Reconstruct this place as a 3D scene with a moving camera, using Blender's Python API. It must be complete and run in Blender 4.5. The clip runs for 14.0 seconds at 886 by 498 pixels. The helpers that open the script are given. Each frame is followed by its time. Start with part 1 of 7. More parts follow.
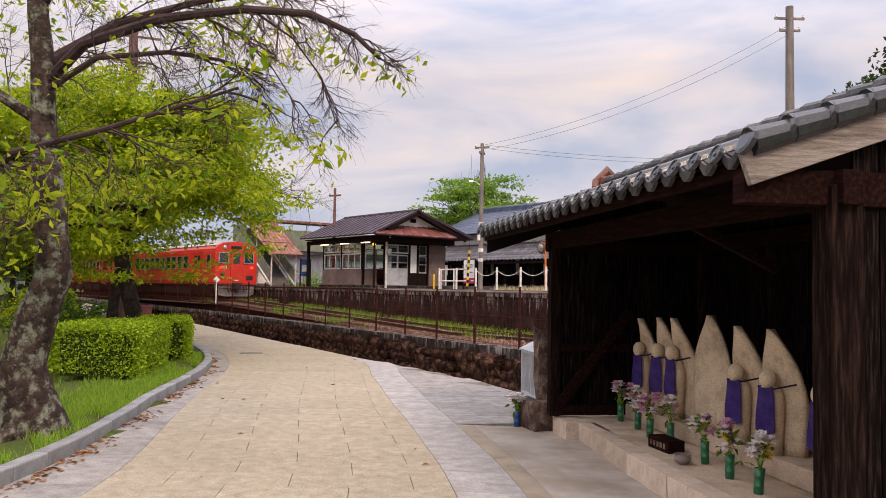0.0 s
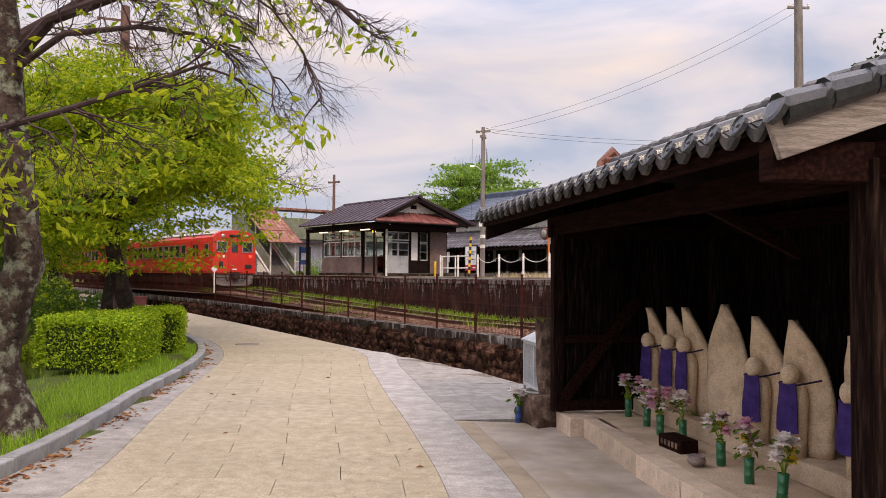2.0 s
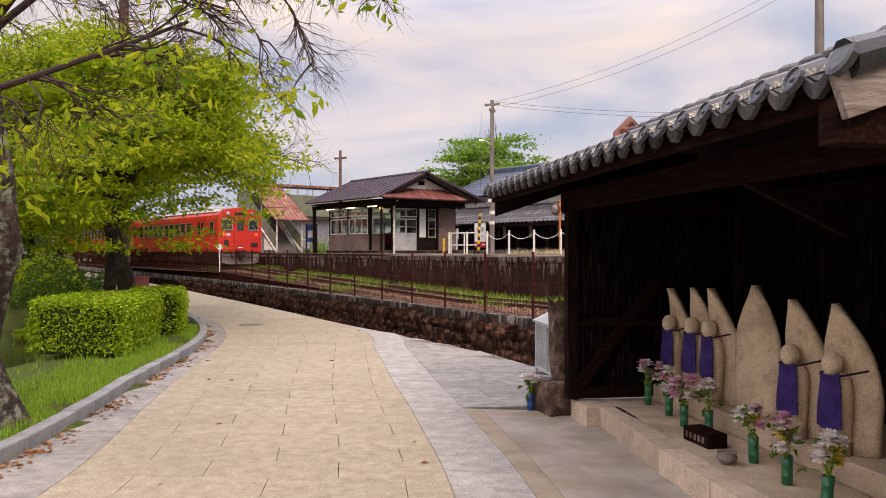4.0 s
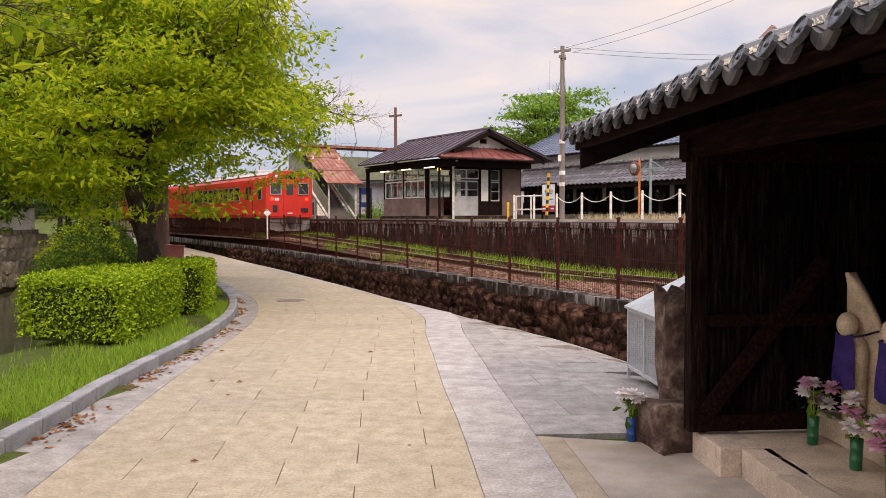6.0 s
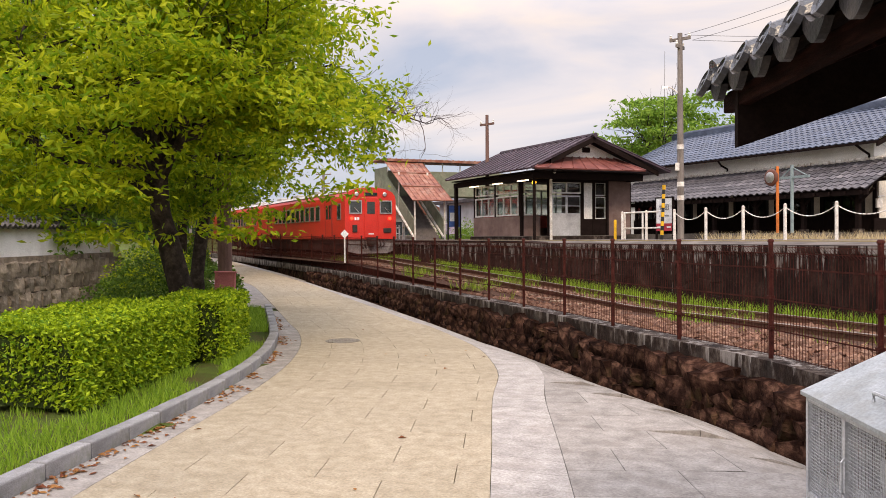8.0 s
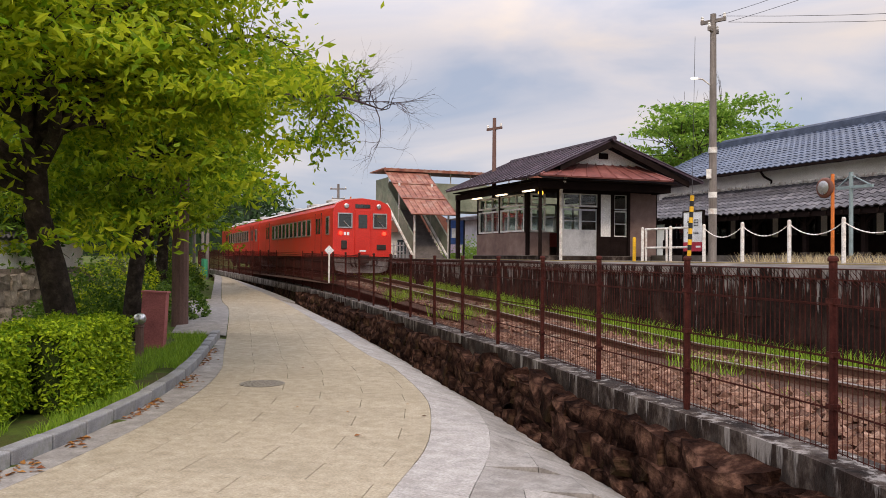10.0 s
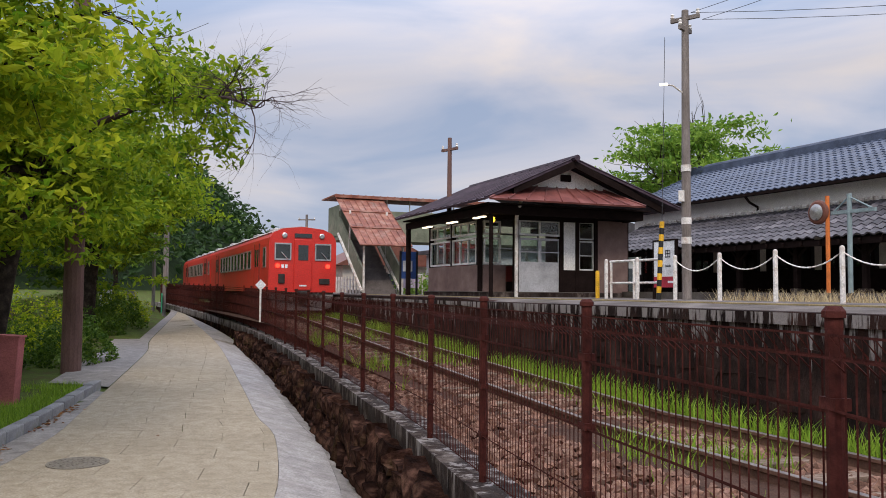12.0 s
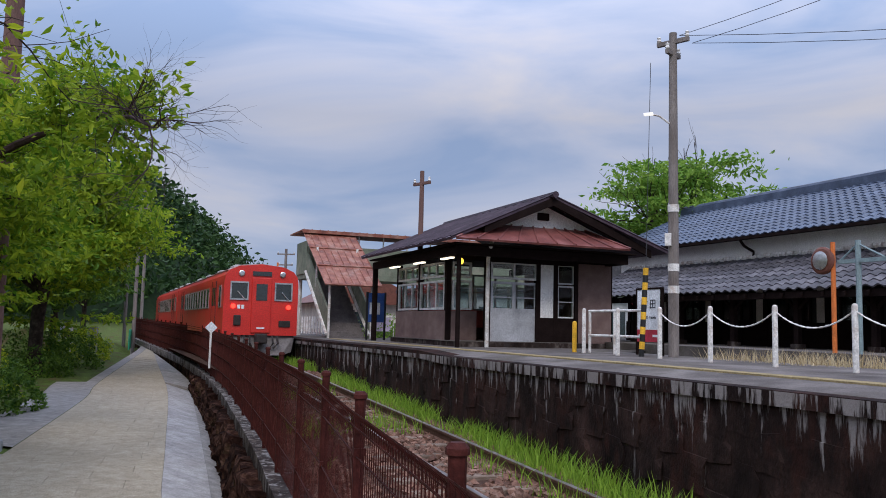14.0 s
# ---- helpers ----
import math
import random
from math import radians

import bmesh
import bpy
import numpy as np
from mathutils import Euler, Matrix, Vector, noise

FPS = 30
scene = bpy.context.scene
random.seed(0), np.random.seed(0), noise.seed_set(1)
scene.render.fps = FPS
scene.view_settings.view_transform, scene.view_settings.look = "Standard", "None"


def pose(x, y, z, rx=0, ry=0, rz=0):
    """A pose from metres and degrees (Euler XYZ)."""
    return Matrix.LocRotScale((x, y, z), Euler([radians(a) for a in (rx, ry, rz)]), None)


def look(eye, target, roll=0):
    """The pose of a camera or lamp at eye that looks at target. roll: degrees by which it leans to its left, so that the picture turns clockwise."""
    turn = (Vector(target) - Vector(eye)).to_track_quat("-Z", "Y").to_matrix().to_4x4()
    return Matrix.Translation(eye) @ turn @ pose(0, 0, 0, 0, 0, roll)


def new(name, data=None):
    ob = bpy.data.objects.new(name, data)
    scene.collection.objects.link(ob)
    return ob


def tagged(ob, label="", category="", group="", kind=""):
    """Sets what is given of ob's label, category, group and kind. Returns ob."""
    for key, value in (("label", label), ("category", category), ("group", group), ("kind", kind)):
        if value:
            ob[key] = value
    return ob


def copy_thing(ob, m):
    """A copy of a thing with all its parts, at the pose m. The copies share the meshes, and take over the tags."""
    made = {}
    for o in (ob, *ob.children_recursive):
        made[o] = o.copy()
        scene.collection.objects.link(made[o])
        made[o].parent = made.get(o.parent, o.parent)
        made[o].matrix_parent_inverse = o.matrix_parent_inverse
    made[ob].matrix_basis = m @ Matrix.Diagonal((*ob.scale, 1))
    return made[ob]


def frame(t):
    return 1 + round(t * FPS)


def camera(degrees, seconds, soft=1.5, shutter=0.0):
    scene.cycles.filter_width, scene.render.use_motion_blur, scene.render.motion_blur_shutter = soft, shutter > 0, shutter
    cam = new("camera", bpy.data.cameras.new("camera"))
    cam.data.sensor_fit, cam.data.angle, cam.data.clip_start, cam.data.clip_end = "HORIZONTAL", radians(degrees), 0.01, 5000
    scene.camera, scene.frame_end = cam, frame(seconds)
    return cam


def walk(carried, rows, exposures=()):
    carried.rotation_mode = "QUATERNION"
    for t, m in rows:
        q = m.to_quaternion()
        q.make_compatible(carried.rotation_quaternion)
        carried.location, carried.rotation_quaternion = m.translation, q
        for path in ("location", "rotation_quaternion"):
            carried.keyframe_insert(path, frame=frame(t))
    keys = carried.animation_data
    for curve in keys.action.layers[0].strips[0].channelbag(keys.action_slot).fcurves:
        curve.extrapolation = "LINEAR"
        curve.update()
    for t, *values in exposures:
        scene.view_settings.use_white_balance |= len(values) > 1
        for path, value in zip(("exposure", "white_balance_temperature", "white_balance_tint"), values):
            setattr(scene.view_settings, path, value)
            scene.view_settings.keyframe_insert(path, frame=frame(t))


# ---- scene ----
cam = camera(57.1, 14.0, soft=0.9)
PATH = [
    (0, (1.456, -4.145, 1.754), (1.202, -2.164, 1.850), 0.9),
    (0.5, (1.457, -3.997, 1.757), (1.201, -2.016, 1.845), 0.9),
    (1, (1.468, -3.848, 1.772), (1.209, -1.866, 1.851), 0.8),
    (1.5, (1.480, -3.710, 1.779), (1.218, -1.728, 1.850), 0.5),
    (2, (1.475, -3.560, 1.785), (1.212, -1.578, 1.848), 0.4),
    (2.5, (1.472, -3.391, 1.790), (1.206, -1.409, 1.845), 0.2),
    (5, (1.302, -2.036, 1.846), (0.965, -0.065, 1.794), -0.0),
    (5.5, (1.159, -1.227, 1.854), (0.776, 0.735, 1.776), -0.1),
    (6, (1.047, -0.310, 1.836), (0.606, 1.640, 1.754), -0.2),
    (6.5, (0.903, 0.600, 1.835), (0.403, 2.536, 1.762), -0.3),
    (7, (0.795, 1.508, 1.823), (0.228, 3.425, 1.765), -0.5),
    (7.5, (0.729, 2.354, 1.856), (0.092, 4.250, 1.809), -0.5),
    (8, (0.684, 3.196, 1.870), (-0.015, 5.069, 1.837), -0.5),
    (10.5, (0.719, 7.628, 1.774), (-0.077, 9.462, 1.809), 0.5),
    (11, (0.742, 8.430, 1.792), (-0.049, 10.267, 1.847), 0.4),
    (11.5, (0.731, 9.138, 1.804), (-0.053, 10.976, 1.882), 0.4),
    (12, (0.805, 9.738, 1.838), (0.021, 11.575, 1.941), 0.5),
    (12.5, (0.831, 10.380, 1.880), (0.046, 12.214, 2.010), 0.9),
    (13, (0.833, 10.857, 1.967), (0.044, 12.688, 2.117), 1.1),
    (13.5, (0.787, 11.223, 2.051), (-0.002, 13.053, 2.220), 1.2),
    (14, (0.728, 11.531, 2.120), (-0.045, 13.366, 2.308), 1.4),
]
walk(cam, [(t, look(eye, aim, roll)) for t, eye, aim, roll in PATH],
     exposures=[(0.0, 0.27, 7700, 19), (5.0, 0.34, 8000, 19), (8.0, 0.47, 8000, 16), (10.5, 0.13, 7300, 14), (12.5, -0.05, 6600, 13), (14.0, -0.25, 6000, 13)])

# ---------------------------------------------------------------- world and sun
world = bpy.data.worlds.new("world")
scene.world = world
world.use_nodes = True
wn, wl = world.node_tree.nodes, world.node_tree.links
wn.clear()
w_out = wn.new("ShaderNodeOutputWorld")
w_bg = wn.new("ShaderNodeBackground")
w_sky = wn.new("ShaderNodeTexSky")
w_sky.sky_type, w_sky.sun_disc = "NISHITA", False
w_sky.sun_elevation, w_sky.sun_rotation = radians(32), radians(200)
w_sky.air_density, w_sky.dust_density = 1.0, 1.0
w_co = wn.new("ShaderNodeTexCoord")
w_map = wn.new("ShaderNodeMapping")
w_map.inputs["Scale"].default_value = (1.3, 1.3, 5.0)
w_map.inputs["Rotation"].default_value = (0.06, 0.0, 0.5)
w_n = wn.new("ShaderNodeTexNoise")
w_n.inputs["Scale"].default_value = 1.9
w_n.inputs["Detail"].default_value = 7
w_n.inputs["Roughness"].default_value = 0.5
w_n.inputs["Distortion"].default_value = 0.5
w_r = wn.new("ShaderNodeValToRGB")
w_r.color_ramp.elements[0].position, w_r.color_ramp.elements[0].color = 0.38, (3.3, 4.2, 6.0, 1)
w_r.color_ramp.elements[1].position, w_r.color_ramp.elements[1].color = 0.68, (7.3, 6.8, 6.7, 1)
w_m = w_r.color_ramp.elements.new(0.53)
w_m.color = (5.4, 5.7, 6.8, 1)
w_mix = wn.new("ShaderNodeMix")
w_mix.data_type = "RGBA"
w_mix.inputs["Factor"].default_value = 0.88
w_sep = wn.new("ShaderNodeSeparateXYZ")
w_zen = wn.new("ShaderNodeMapRange")          # an overcast sky is about three times brighter overhead than at the horizon
w_zen.inputs["From Min"].default_value, w_zen.inputs["From Max"].default_value = 0.25, 1.0
w_zen.inputs["To Min"].default_value, w_zen.inputs["To Max"].default_value = 1.0, 4.2
w_mul = wn.new("ShaderNodeVectorMath")
w_mul.operation = "SCALE"
w_bg.inputs["Strength"].default_value = 0.105
wl.new(w_co.outputs["Generated"], w_map.inputs["Vector"])
wl.new(w_map.outputs["Vector"], w_n.inputs["Vector"])
wl.new(w_n.outputs["Fac"], w_r.inputs["Fac"])
wl.new(w_sky.outputs["Color"], w_mix.inputs["A"])
wl.new(w_r.outputs["Color"], w_mix.inputs["B"])
wl.new(w_co.outputs["Generated"], w_sep.inputs["Vector"])
wl.new(w_sep.outputs["Z"], w_zen.inputs["Value"])
wl.new(w_mix.outputs["Result"], w_mul.inputs[0])
wl.new(w_zen.outputs["Result"], w_mul.inputs["Scale"])
wl.new(w_mul.outputs["Vector"], w_bg.inputs["Color"])
wl.new(w_bg.outputs["Background"], w_out.inputs["Surface"])
sun = new("sun", bpy.data.lights.new("sun", "SUN"))
sun.data.energy, sun.data.angle, sun.data.color = 1.5, radians(14), (1.0, 0.90, 0.76)
sun.matrix_world = look((0, 0, 40), (-14, 26, 12))

# ---------------------------------------------------------------- materials
def material(name, base, rough=0.8, dark=None, light=None, scale=6.0, fine=60.0, bump=0.3, metal=0.0, rand=0.0,
             stain=None, stain_scale=1.0, stain_amount=0.5, stretch=(1, 1, 1), spec=None, place=False):
    """A surface with large patches (dark to light), fine grain, stains and relief; rand: how much whole pieces differ."""
    m = bpy.data.materials.new(name)
    m.use_nodes = True
    nt = m.node_tree
    n, k = nt.nodes, nt.links
    b = n["Principled BSDF"]
    b.inputs["Roughness"].default_value, b.inputs["Metallic"].default_value = rough, metal
    b.inputs["Specular IOR Level"].default_value = spec if spec is not None else (0.5 if rough < 0.45 else (0.3 if rough < 0.65 else 0.12))
    co = n.new("ShaderNodeTexCoord")
    mp = n.new("ShaderNodeMapping")
    mp.inputs["Scale"].default_value = stretch
    ge0 = n.new("ShaderNodeNewGeometry")
    k.new(ge0.outputs["Position"] if place else co.outputs["Object"], mp.inputs["Vector"])
    dark = dark or tuple(c * 0.72 for c in base)
    light = light or tuple(min(1, c * 1.25) for c in base)
    def noise_node(s, detail=5, rough_=0.6):
        t = n.new("ShaderNodeTexNoise")
        t.inputs["Scale"].default_value, t.inputs["Detail"].default_value, t.inputs["Roughness"].default_value = s, detail, rough_
        k.new(mp.outputs["Vector"], t.inputs["Vector"])
        return t
    big, small = noise_node(scale), noise_node(fine, 3)
    ramp = n.new("ShaderNodeValToRGB")
    e = ramp.color_ramp.elements
    e[0].position, e[0].color = 0.3, (*dark, 1)
    e[1].position, e[1].color = 0.72, (*light, 1)
    mid = e.new(0.5)
    mid.color = (*base, 1)
    k.new(big.outputs["Fac"], ramp.inputs["Fac"])
    colour = ramp.outputs["Color"]
    def mix(kind, fac, a, bcol):
        x = n.new("ShaderNodeMix")
        x.data_type, x.blend_type = "RGBA", kind
        if isinstance(fac, float):
            x.inputs["Factor"].default_value = fac
        else:
            k.new(fac, x.inputs["Factor"])
        k.new(a, x.inputs["A"])
        if isinstance(bcol, tuple):
            x.inputs["B"].default_value = (*bcol, 1)
        else:
            k.new(bcol, x.inputs["B"])
        return x.outputs["Result"]
    g = n.new("ShaderNodeValToRGB")
    g.color_ramp.elements[0].position, g.color_ramp.elements[0].color = 0.3, (0.62, 0.62, 0.62, 1)
    g.color_ramp.elements[1].position, g.color_ramp.elements[1].color = 0.7, (1.3, 1.3, 1.3, 1)
    k.new(small.outputs["Fac"], g.inputs["Fac"])
    colour = mix("MULTIPLY", 0.6, colour, g.outputs["Color"])
    if stain:
        st = noise_node(stain_scale, 8, 0.7)
        sr = n.new("ShaderNodeValToRGB")
        sr.color_ramp.elements[0].position, sr.color_ramp.elements[1].position = 0.50, 0.62
        sr.color_ramp.elements[1].color = (stain_amount, stain_amount, stain_amount, 1)
        k.new(st.outputs["Fac"], sr.inputs["Fac"])
        colour = mix("MIX", sr.outputs["Color"], colour, stain)
    if rand:
        ob = n.new("ShaderNodeObjectInfo")
        ge = n.new("ShaderNodeNewGeometry")
        ad = n.new("ShaderNodeMath")
        ad.operation = "ADD"
        k.new(ob.outputs["Random"], ad.inputs[0])
        k.new(ge.outputs["Random Per Island"], ad.inputs[1])
        fr = n.new("ShaderNodeMath")
        fr.operation = "FRACT"
        k.new(ad.outputs[0], fr.inputs[0])
        mr = n.new("ShaderNodeMapRange")
        mr.inputs["To Min"].default_value, mr.inputs["To Max"].default_value = 1 - rand, 1 + rand
        k.new(fr.outputs[0], mr.inputs["Value"])
        colour = mix("MULTIPLY", 1.0, colour, mr.outputs["Result"])
    k.new(colour, b.inputs["Base Color"])
    rr = n.new("ShaderNodeMapRange")
    rr.inputs["To Min"].default_value, rr.inputs["To Max"].default_value = max(0.02, rough - 0.12), min(1, rough + 0.12)
    k.new(big.outputs["Fac"], rr.inputs["Value"])
    k.new(rr.outputs["Result"], b.inputs["Roughness"])
    if bump:
        bp = n.new("ShaderNodeBump")
        bp.inputs["Strength"].default_value, bp.inputs["Distance"].default_value = bump, 0.02
        su = n.new("ShaderNodeMath")
        su.operation = "ADD"
        k.new(big.outputs["Fac"], su.inputs[0])
        k.new(small.outputs["Fac"], su.inputs[1])
        k.new(su.outputs[0], bp.inputs["Height"])
        k.new(bp.outputs["Normal"], b.inputs["Normal"])
    return m


def leaf_material(name, base, light, trans=0.35):
    m = bpy.data.materials.new(name)
    m.use_nodes = True
    n, k = m.node_tree.nodes, m.node_tree.links
    b = n["Principled BSDF"]
    b.inputs["Roughness"].default_value = 0.55
    b.inputs["Specular IOR Level"].default_value = 0.15
    ge = n.new("ShaderNodeNewGeometry")
    ramp = n.new("ShaderNodeValToRGB")
    ramp.color_ramp.elements[0].color, ramp.color_ramp.elements[1].color = (*base, 1), (*light, 1)
    k.new(ge.outputs["Random Per Island"], ramp.inputs["Fac"])
    k.new(ramp.outputs["Color"], b.inputs["Base Color"])
    tr = n.new("ShaderNodeBsdfTranslucent")
    k.new(ramp.outputs["Color"], tr.inputs["Color"])
    mx = n.new("ShaderNodeMixShader")
    mx.inputs["Fac"].default_value = trans
    k.new(b.outputs["BSDF"], mx.inputs[1])
    k.new(tr.outputs["BSDF"], mx.inputs[2])
    k.new(mx.outputs["Shader"], n["Material Output"].inputs["Surface"])
    return m


def glass_material(name, tint=(0.9, 0.95, 0.95)):
    m = bpy.data.materials.new(name)
    m.use_nodes = True
    n, k = m.node_tree.nodes, m.node_tree.links
    b = n["Principled BSDF"]
    b.inputs["Base Color"].default_value = (*tint, 1)
    b.inputs["Roughness"].default_value = 0.03
    b.inputs["Transmission Weight"].default_value = 1.0
    b.inputs["IOR"].default_value = 1.1
    b.inputs["Specular IOR Level"].default_value = 1.0
    b.inputs["Coat Weight"].default_value = 0.6
    b.inputs["Coat Roughness"].default_value = 0.03
    return m


def lamp_material(name, colour, strength):
    m = bpy.data.materials.new(name)
    m.use_nodes = True
    b = m.node_tree.nodes["Principled BSDF"]
    b.inputs["Base Color"].default_value = (*colour, 1)
    b.inputs["Emission Color"].default_value = (*colour, 1)
    b.inputs["Emission Strength"].default_value = strength
    return m


M_PAVER = material("tan_paver", (0.37, 0.314, 0.232), 0.9, dark=(0.30, 0.25, 0.178), light=(0.44, 0.38, 0.287), scale=7.0, fine=42, bump=0.9, rand=0.04, place=True,
                   stain=(0.28, 0.235, 0.165), stain_scale=0.7, stain_amount=0.3)
M_GREY = material("grey_paver", (0.29, 0.268, 0.248), 0.75, dark=(0.2, 0.184, 0.17), light=(0.38, 0.355, 0.33), scale=5.0, fine=42, bump=0.4, rand=0.1,
                  stain=(0.215, 0.19, 0.17), stain_scale=2.6, stain_amount=0.4, place=True)
M_BAND = material("pale_border_slab", (0.34, 0.318, 0.30), 0.75, dark=(0.25, 0.23, 0.215), light=(0.43, 0.405, 0.385), scale=5.0, fine=40, bump=0.35, rand=0.07,
                  stain=(0.27, 0.24, 0.215), stain_scale=1.8, stain_amount=0.45, place=True)
M_JOINT = material("paver_joint", (0.17, 0.14, 0.10), 0.95, scale=8, fine=90)
M_ASPHALT = material("old_concrete", (0.39, 0.335, 0.285), 0.85, dark=(0.26, 0.22, 0.185), light=(0.49, 0.43, 0.37), scale=1.6, fine=85, bump=0.4,
                     stain=(0.30, 0.24, 0.16), stain_scale=0.9, stain_amount=0.6)
M_KERB = material("kerb_stone", (0.27, 0.27, 0.275), 0.85, dark=(0.17, 0.17, 0.17), light=(0.38, 0.37, 0.36), scale=3, fine=80, rand=0.12,
                  stain=(0.12, 0.13, 0.08), stain_scale=2.5, stain_amount=0.5)
M_SOIL = material("soil", (0.13, 0.09, 0.055), 0.95, scale=3, fine=40, bump=0.7)
M_TURF = material("turf", (0.07, 0.095, 0.022), 0.95, dark=(0.09, 0.066, 0.03), light=(0.11, 0.16, 0.03), scale=2.2, fine=60, bump=0.8)
M_BALLAST_BED = material("ballast_bed", (0.075, 0.042, 0.03), 0.95, scale=6, fine=45, bump=0.9)
M_BALLAST = material("ballast_stone", (0.17, 0.092, 0.065), 0.9, dark=(0.085, 0.045, 0.033), light=(0.28, 0.18, 0.135), scale=8, fine=60, bump=0.4, rand=0.4)
M_STONE = material("dark_wall_stone", (0.028, 0.0135, 0.010), 0.9, spec=0.02, dark=(0.006, 0.003, 0.0025), light=(0.13, 0.068, 0.048), scale=6, fine=35, bump=1.0, rand=0.45,
                   stain=(0.05, 0.045, 0.018), stain_scale=1.8, stain_amount=0.4)
def streaked(m, top, low):
    """White lime runs that start under the coping and thin out downwards."""
    n, k = m.node_tree.nodes, m.node_tree.links
    b = n["Principled BSDF"]
    old = b.inputs["Base Color"].links[0].from_socket
    ge = n.new("ShaderNodeNewGeometry")
    mp = n.new("ShaderNodeMapping")
    mp.inputs["Scale"].default_value = (3.4, 3.4, 0.35)
    no = n.new("ShaderNodeTexNoise")
    no.inputs["Scale"].default_value = 2.6
    no.inputs["Detail"].default_value = 5
    no.inputs["Roughness"].default_value = 0.68
    k.new(ge.outputs["Position"], mp.inputs["Vector"])
    k.new(mp.outputs["Vector"], no.inputs["Vector"])
    sep = n.new("ShaderNodeSeparateXYZ")
    k.new(ge.outputs["Position"], sep.inputs["Vector"])
    hgt = n.new("ShaderNodeMapRange")
    hgt.inputs["From Min"].default_value, hgt.inputs["From Max"].default_value = low, top
    hgt.inputs["To Min"].default_value, hgt.inputs["To Max"].default_value = -0.13, 0.09
    k.new(sep.outputs["Z"], hgt.inputs["Value"])
    add = n.new("ShaderNodeMath")
    k.new(no.outputs["Fac"], add.inputs[0])
    k.new(hgt.outputs["Result"], add.inputs[1])
    cut_ = n.new("ShaderNodeMapRange")
    cut_.inputs["From Min"].default_value, cut_.inputs["From Max"].default_value = 0.545, 0.62
    cut_.inputs["To Max"].default_value = 0.8
    k.new(add.outputs["Value"], cut_.inputs["Value"])
    low_ = n.new("ShaderNodeMath")
    low_.operation = "LESS_THAN"
    low_.inputs[1].default_value = 1.648
    k.new(sep.outputs["Z"], low_.inputs[0])
    mul_ = n.new("ShaderNodeMath")
    mul_.operation = "MULTIPLY"
    k.new(cut_.outputs["Result"], mul_.inputs[0])
    k.new(low_.outputs["Value"], mul_.inputs[1])
    mx = n.new("ShaderNodeMix")
    mx.data_type = "RGBA"
    k.new(mul_.outputs["Value"], mx.inputs[0])
    k.new(old, mx.inputs[6])
    mx.inputs[7].default_value = (0.30, 0.275, 0.26, 1)
    k.new(mx.outputs[2], b.inputs["Base Color"])
    return m


M_CAP = streaked(material("weathered_concrete", (0.036, 0.024, 0.020), 0.9, dark=(0.009, 0.006, 0.005), light=(0.19, 0.16, 0.14), scale=5, fine=50, bump=0.6,
                 stain=(0.045, 0.038, 0.035), stain_scale=2.2, stain_amount=0.85, stretch=(1, 1, 0.55)), 0.75, 0.2)
M_PLATWALL = streaked(material("platform_wall", (0.020, 0.012, 0.010), 0.92, dark=(0.005, 0.0032, 0.003), light=(0.06, 0.034, 0.028), scale=2.2, fine=30, bump=0.7,
                               stain=(0.055, 0.02, 0.014), stain_scale=1.3, stain_amount=0.5, stretch=(1.5, 1.5, 0.7), place=True), 1.66, 0.9)
M_PLATTOP = material("platform_top", (0.14, 0.122, 0.112), 0.9, dark=(0.07, 0.06, 0.054), light=(0.23, 0.205, 0.185), scale=1.2, fine=55, bump=0.4,
                     stain=(0.08, 0.07, 0.05), stain_scale=1.1, stain_amount=0.6)
M_RUSTPOST = material("brown_painted_steel", (0.055, 0.013, 0.010), 0.7, dark=(0.03, 0.008, 0.006), light=(0.095, 0.026, 0.02), scale=9, fine=60, bump=0.2)
M_RAIL = material("rusty_rail", (0.12, 0.065, 0.045), 0.7, scale=6, fine=60, bump=0.3)
M_RAILTOP = material("rail_running_face", (0.34, 0.30, 0.28), 0.35, metal=0.8, scale=12, fine=60, bump=0.1)
M_SLEEPER = material("sleeper_timber", (0.2, 0.145, 0.11), 0.92, dark=(0.1, 0.07, 0.05), light=(0.36, 0.28, 0.22), scale=5, fine=50, bump=0.6, rand=0.3, stretch=(1, 6, 6))
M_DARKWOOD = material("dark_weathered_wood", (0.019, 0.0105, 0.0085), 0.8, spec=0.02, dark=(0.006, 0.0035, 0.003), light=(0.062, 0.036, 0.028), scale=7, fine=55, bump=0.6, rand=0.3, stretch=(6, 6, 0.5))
# shed planks: the interior's deep shade is put into the wood colour
M_PLANKDARK = material("shade_dark_plank", (0.0075, 0.005, 0.0045), 0.9, spec=0.02, dark=(0.003, 0.002, 0.002), light=(0.035, 0.023, 0.02), scale=7, fine=55, bump=0.6, rand=0.3, stretch=(6, 6, 0.5))
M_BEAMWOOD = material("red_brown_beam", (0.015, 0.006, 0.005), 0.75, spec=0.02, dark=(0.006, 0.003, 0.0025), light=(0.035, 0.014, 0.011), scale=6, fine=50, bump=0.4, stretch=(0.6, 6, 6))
M_GREYWOOD = material("silvered_board", (0.26, 0.215, 0.19), 0.85, dark=(0.13, 0.10, 0.09), light=(0.42, 0.36, 0.33), scale=6, fine=60, bump=0.5, stretch=(6, 0.5, 6))
M_TILE = material("dark_roof_tile", (0.036, 0.034, 0.037), 0.46, dark=(0.018, 0.017, 0.019), light=(0.10, 0.09, 0.087), scale=5, fine=60, bump=0.25, rand=0.3,
                  stain=(0.2, 0.17, 0.15), stain_scale=3.5, stain_amount=0.4)
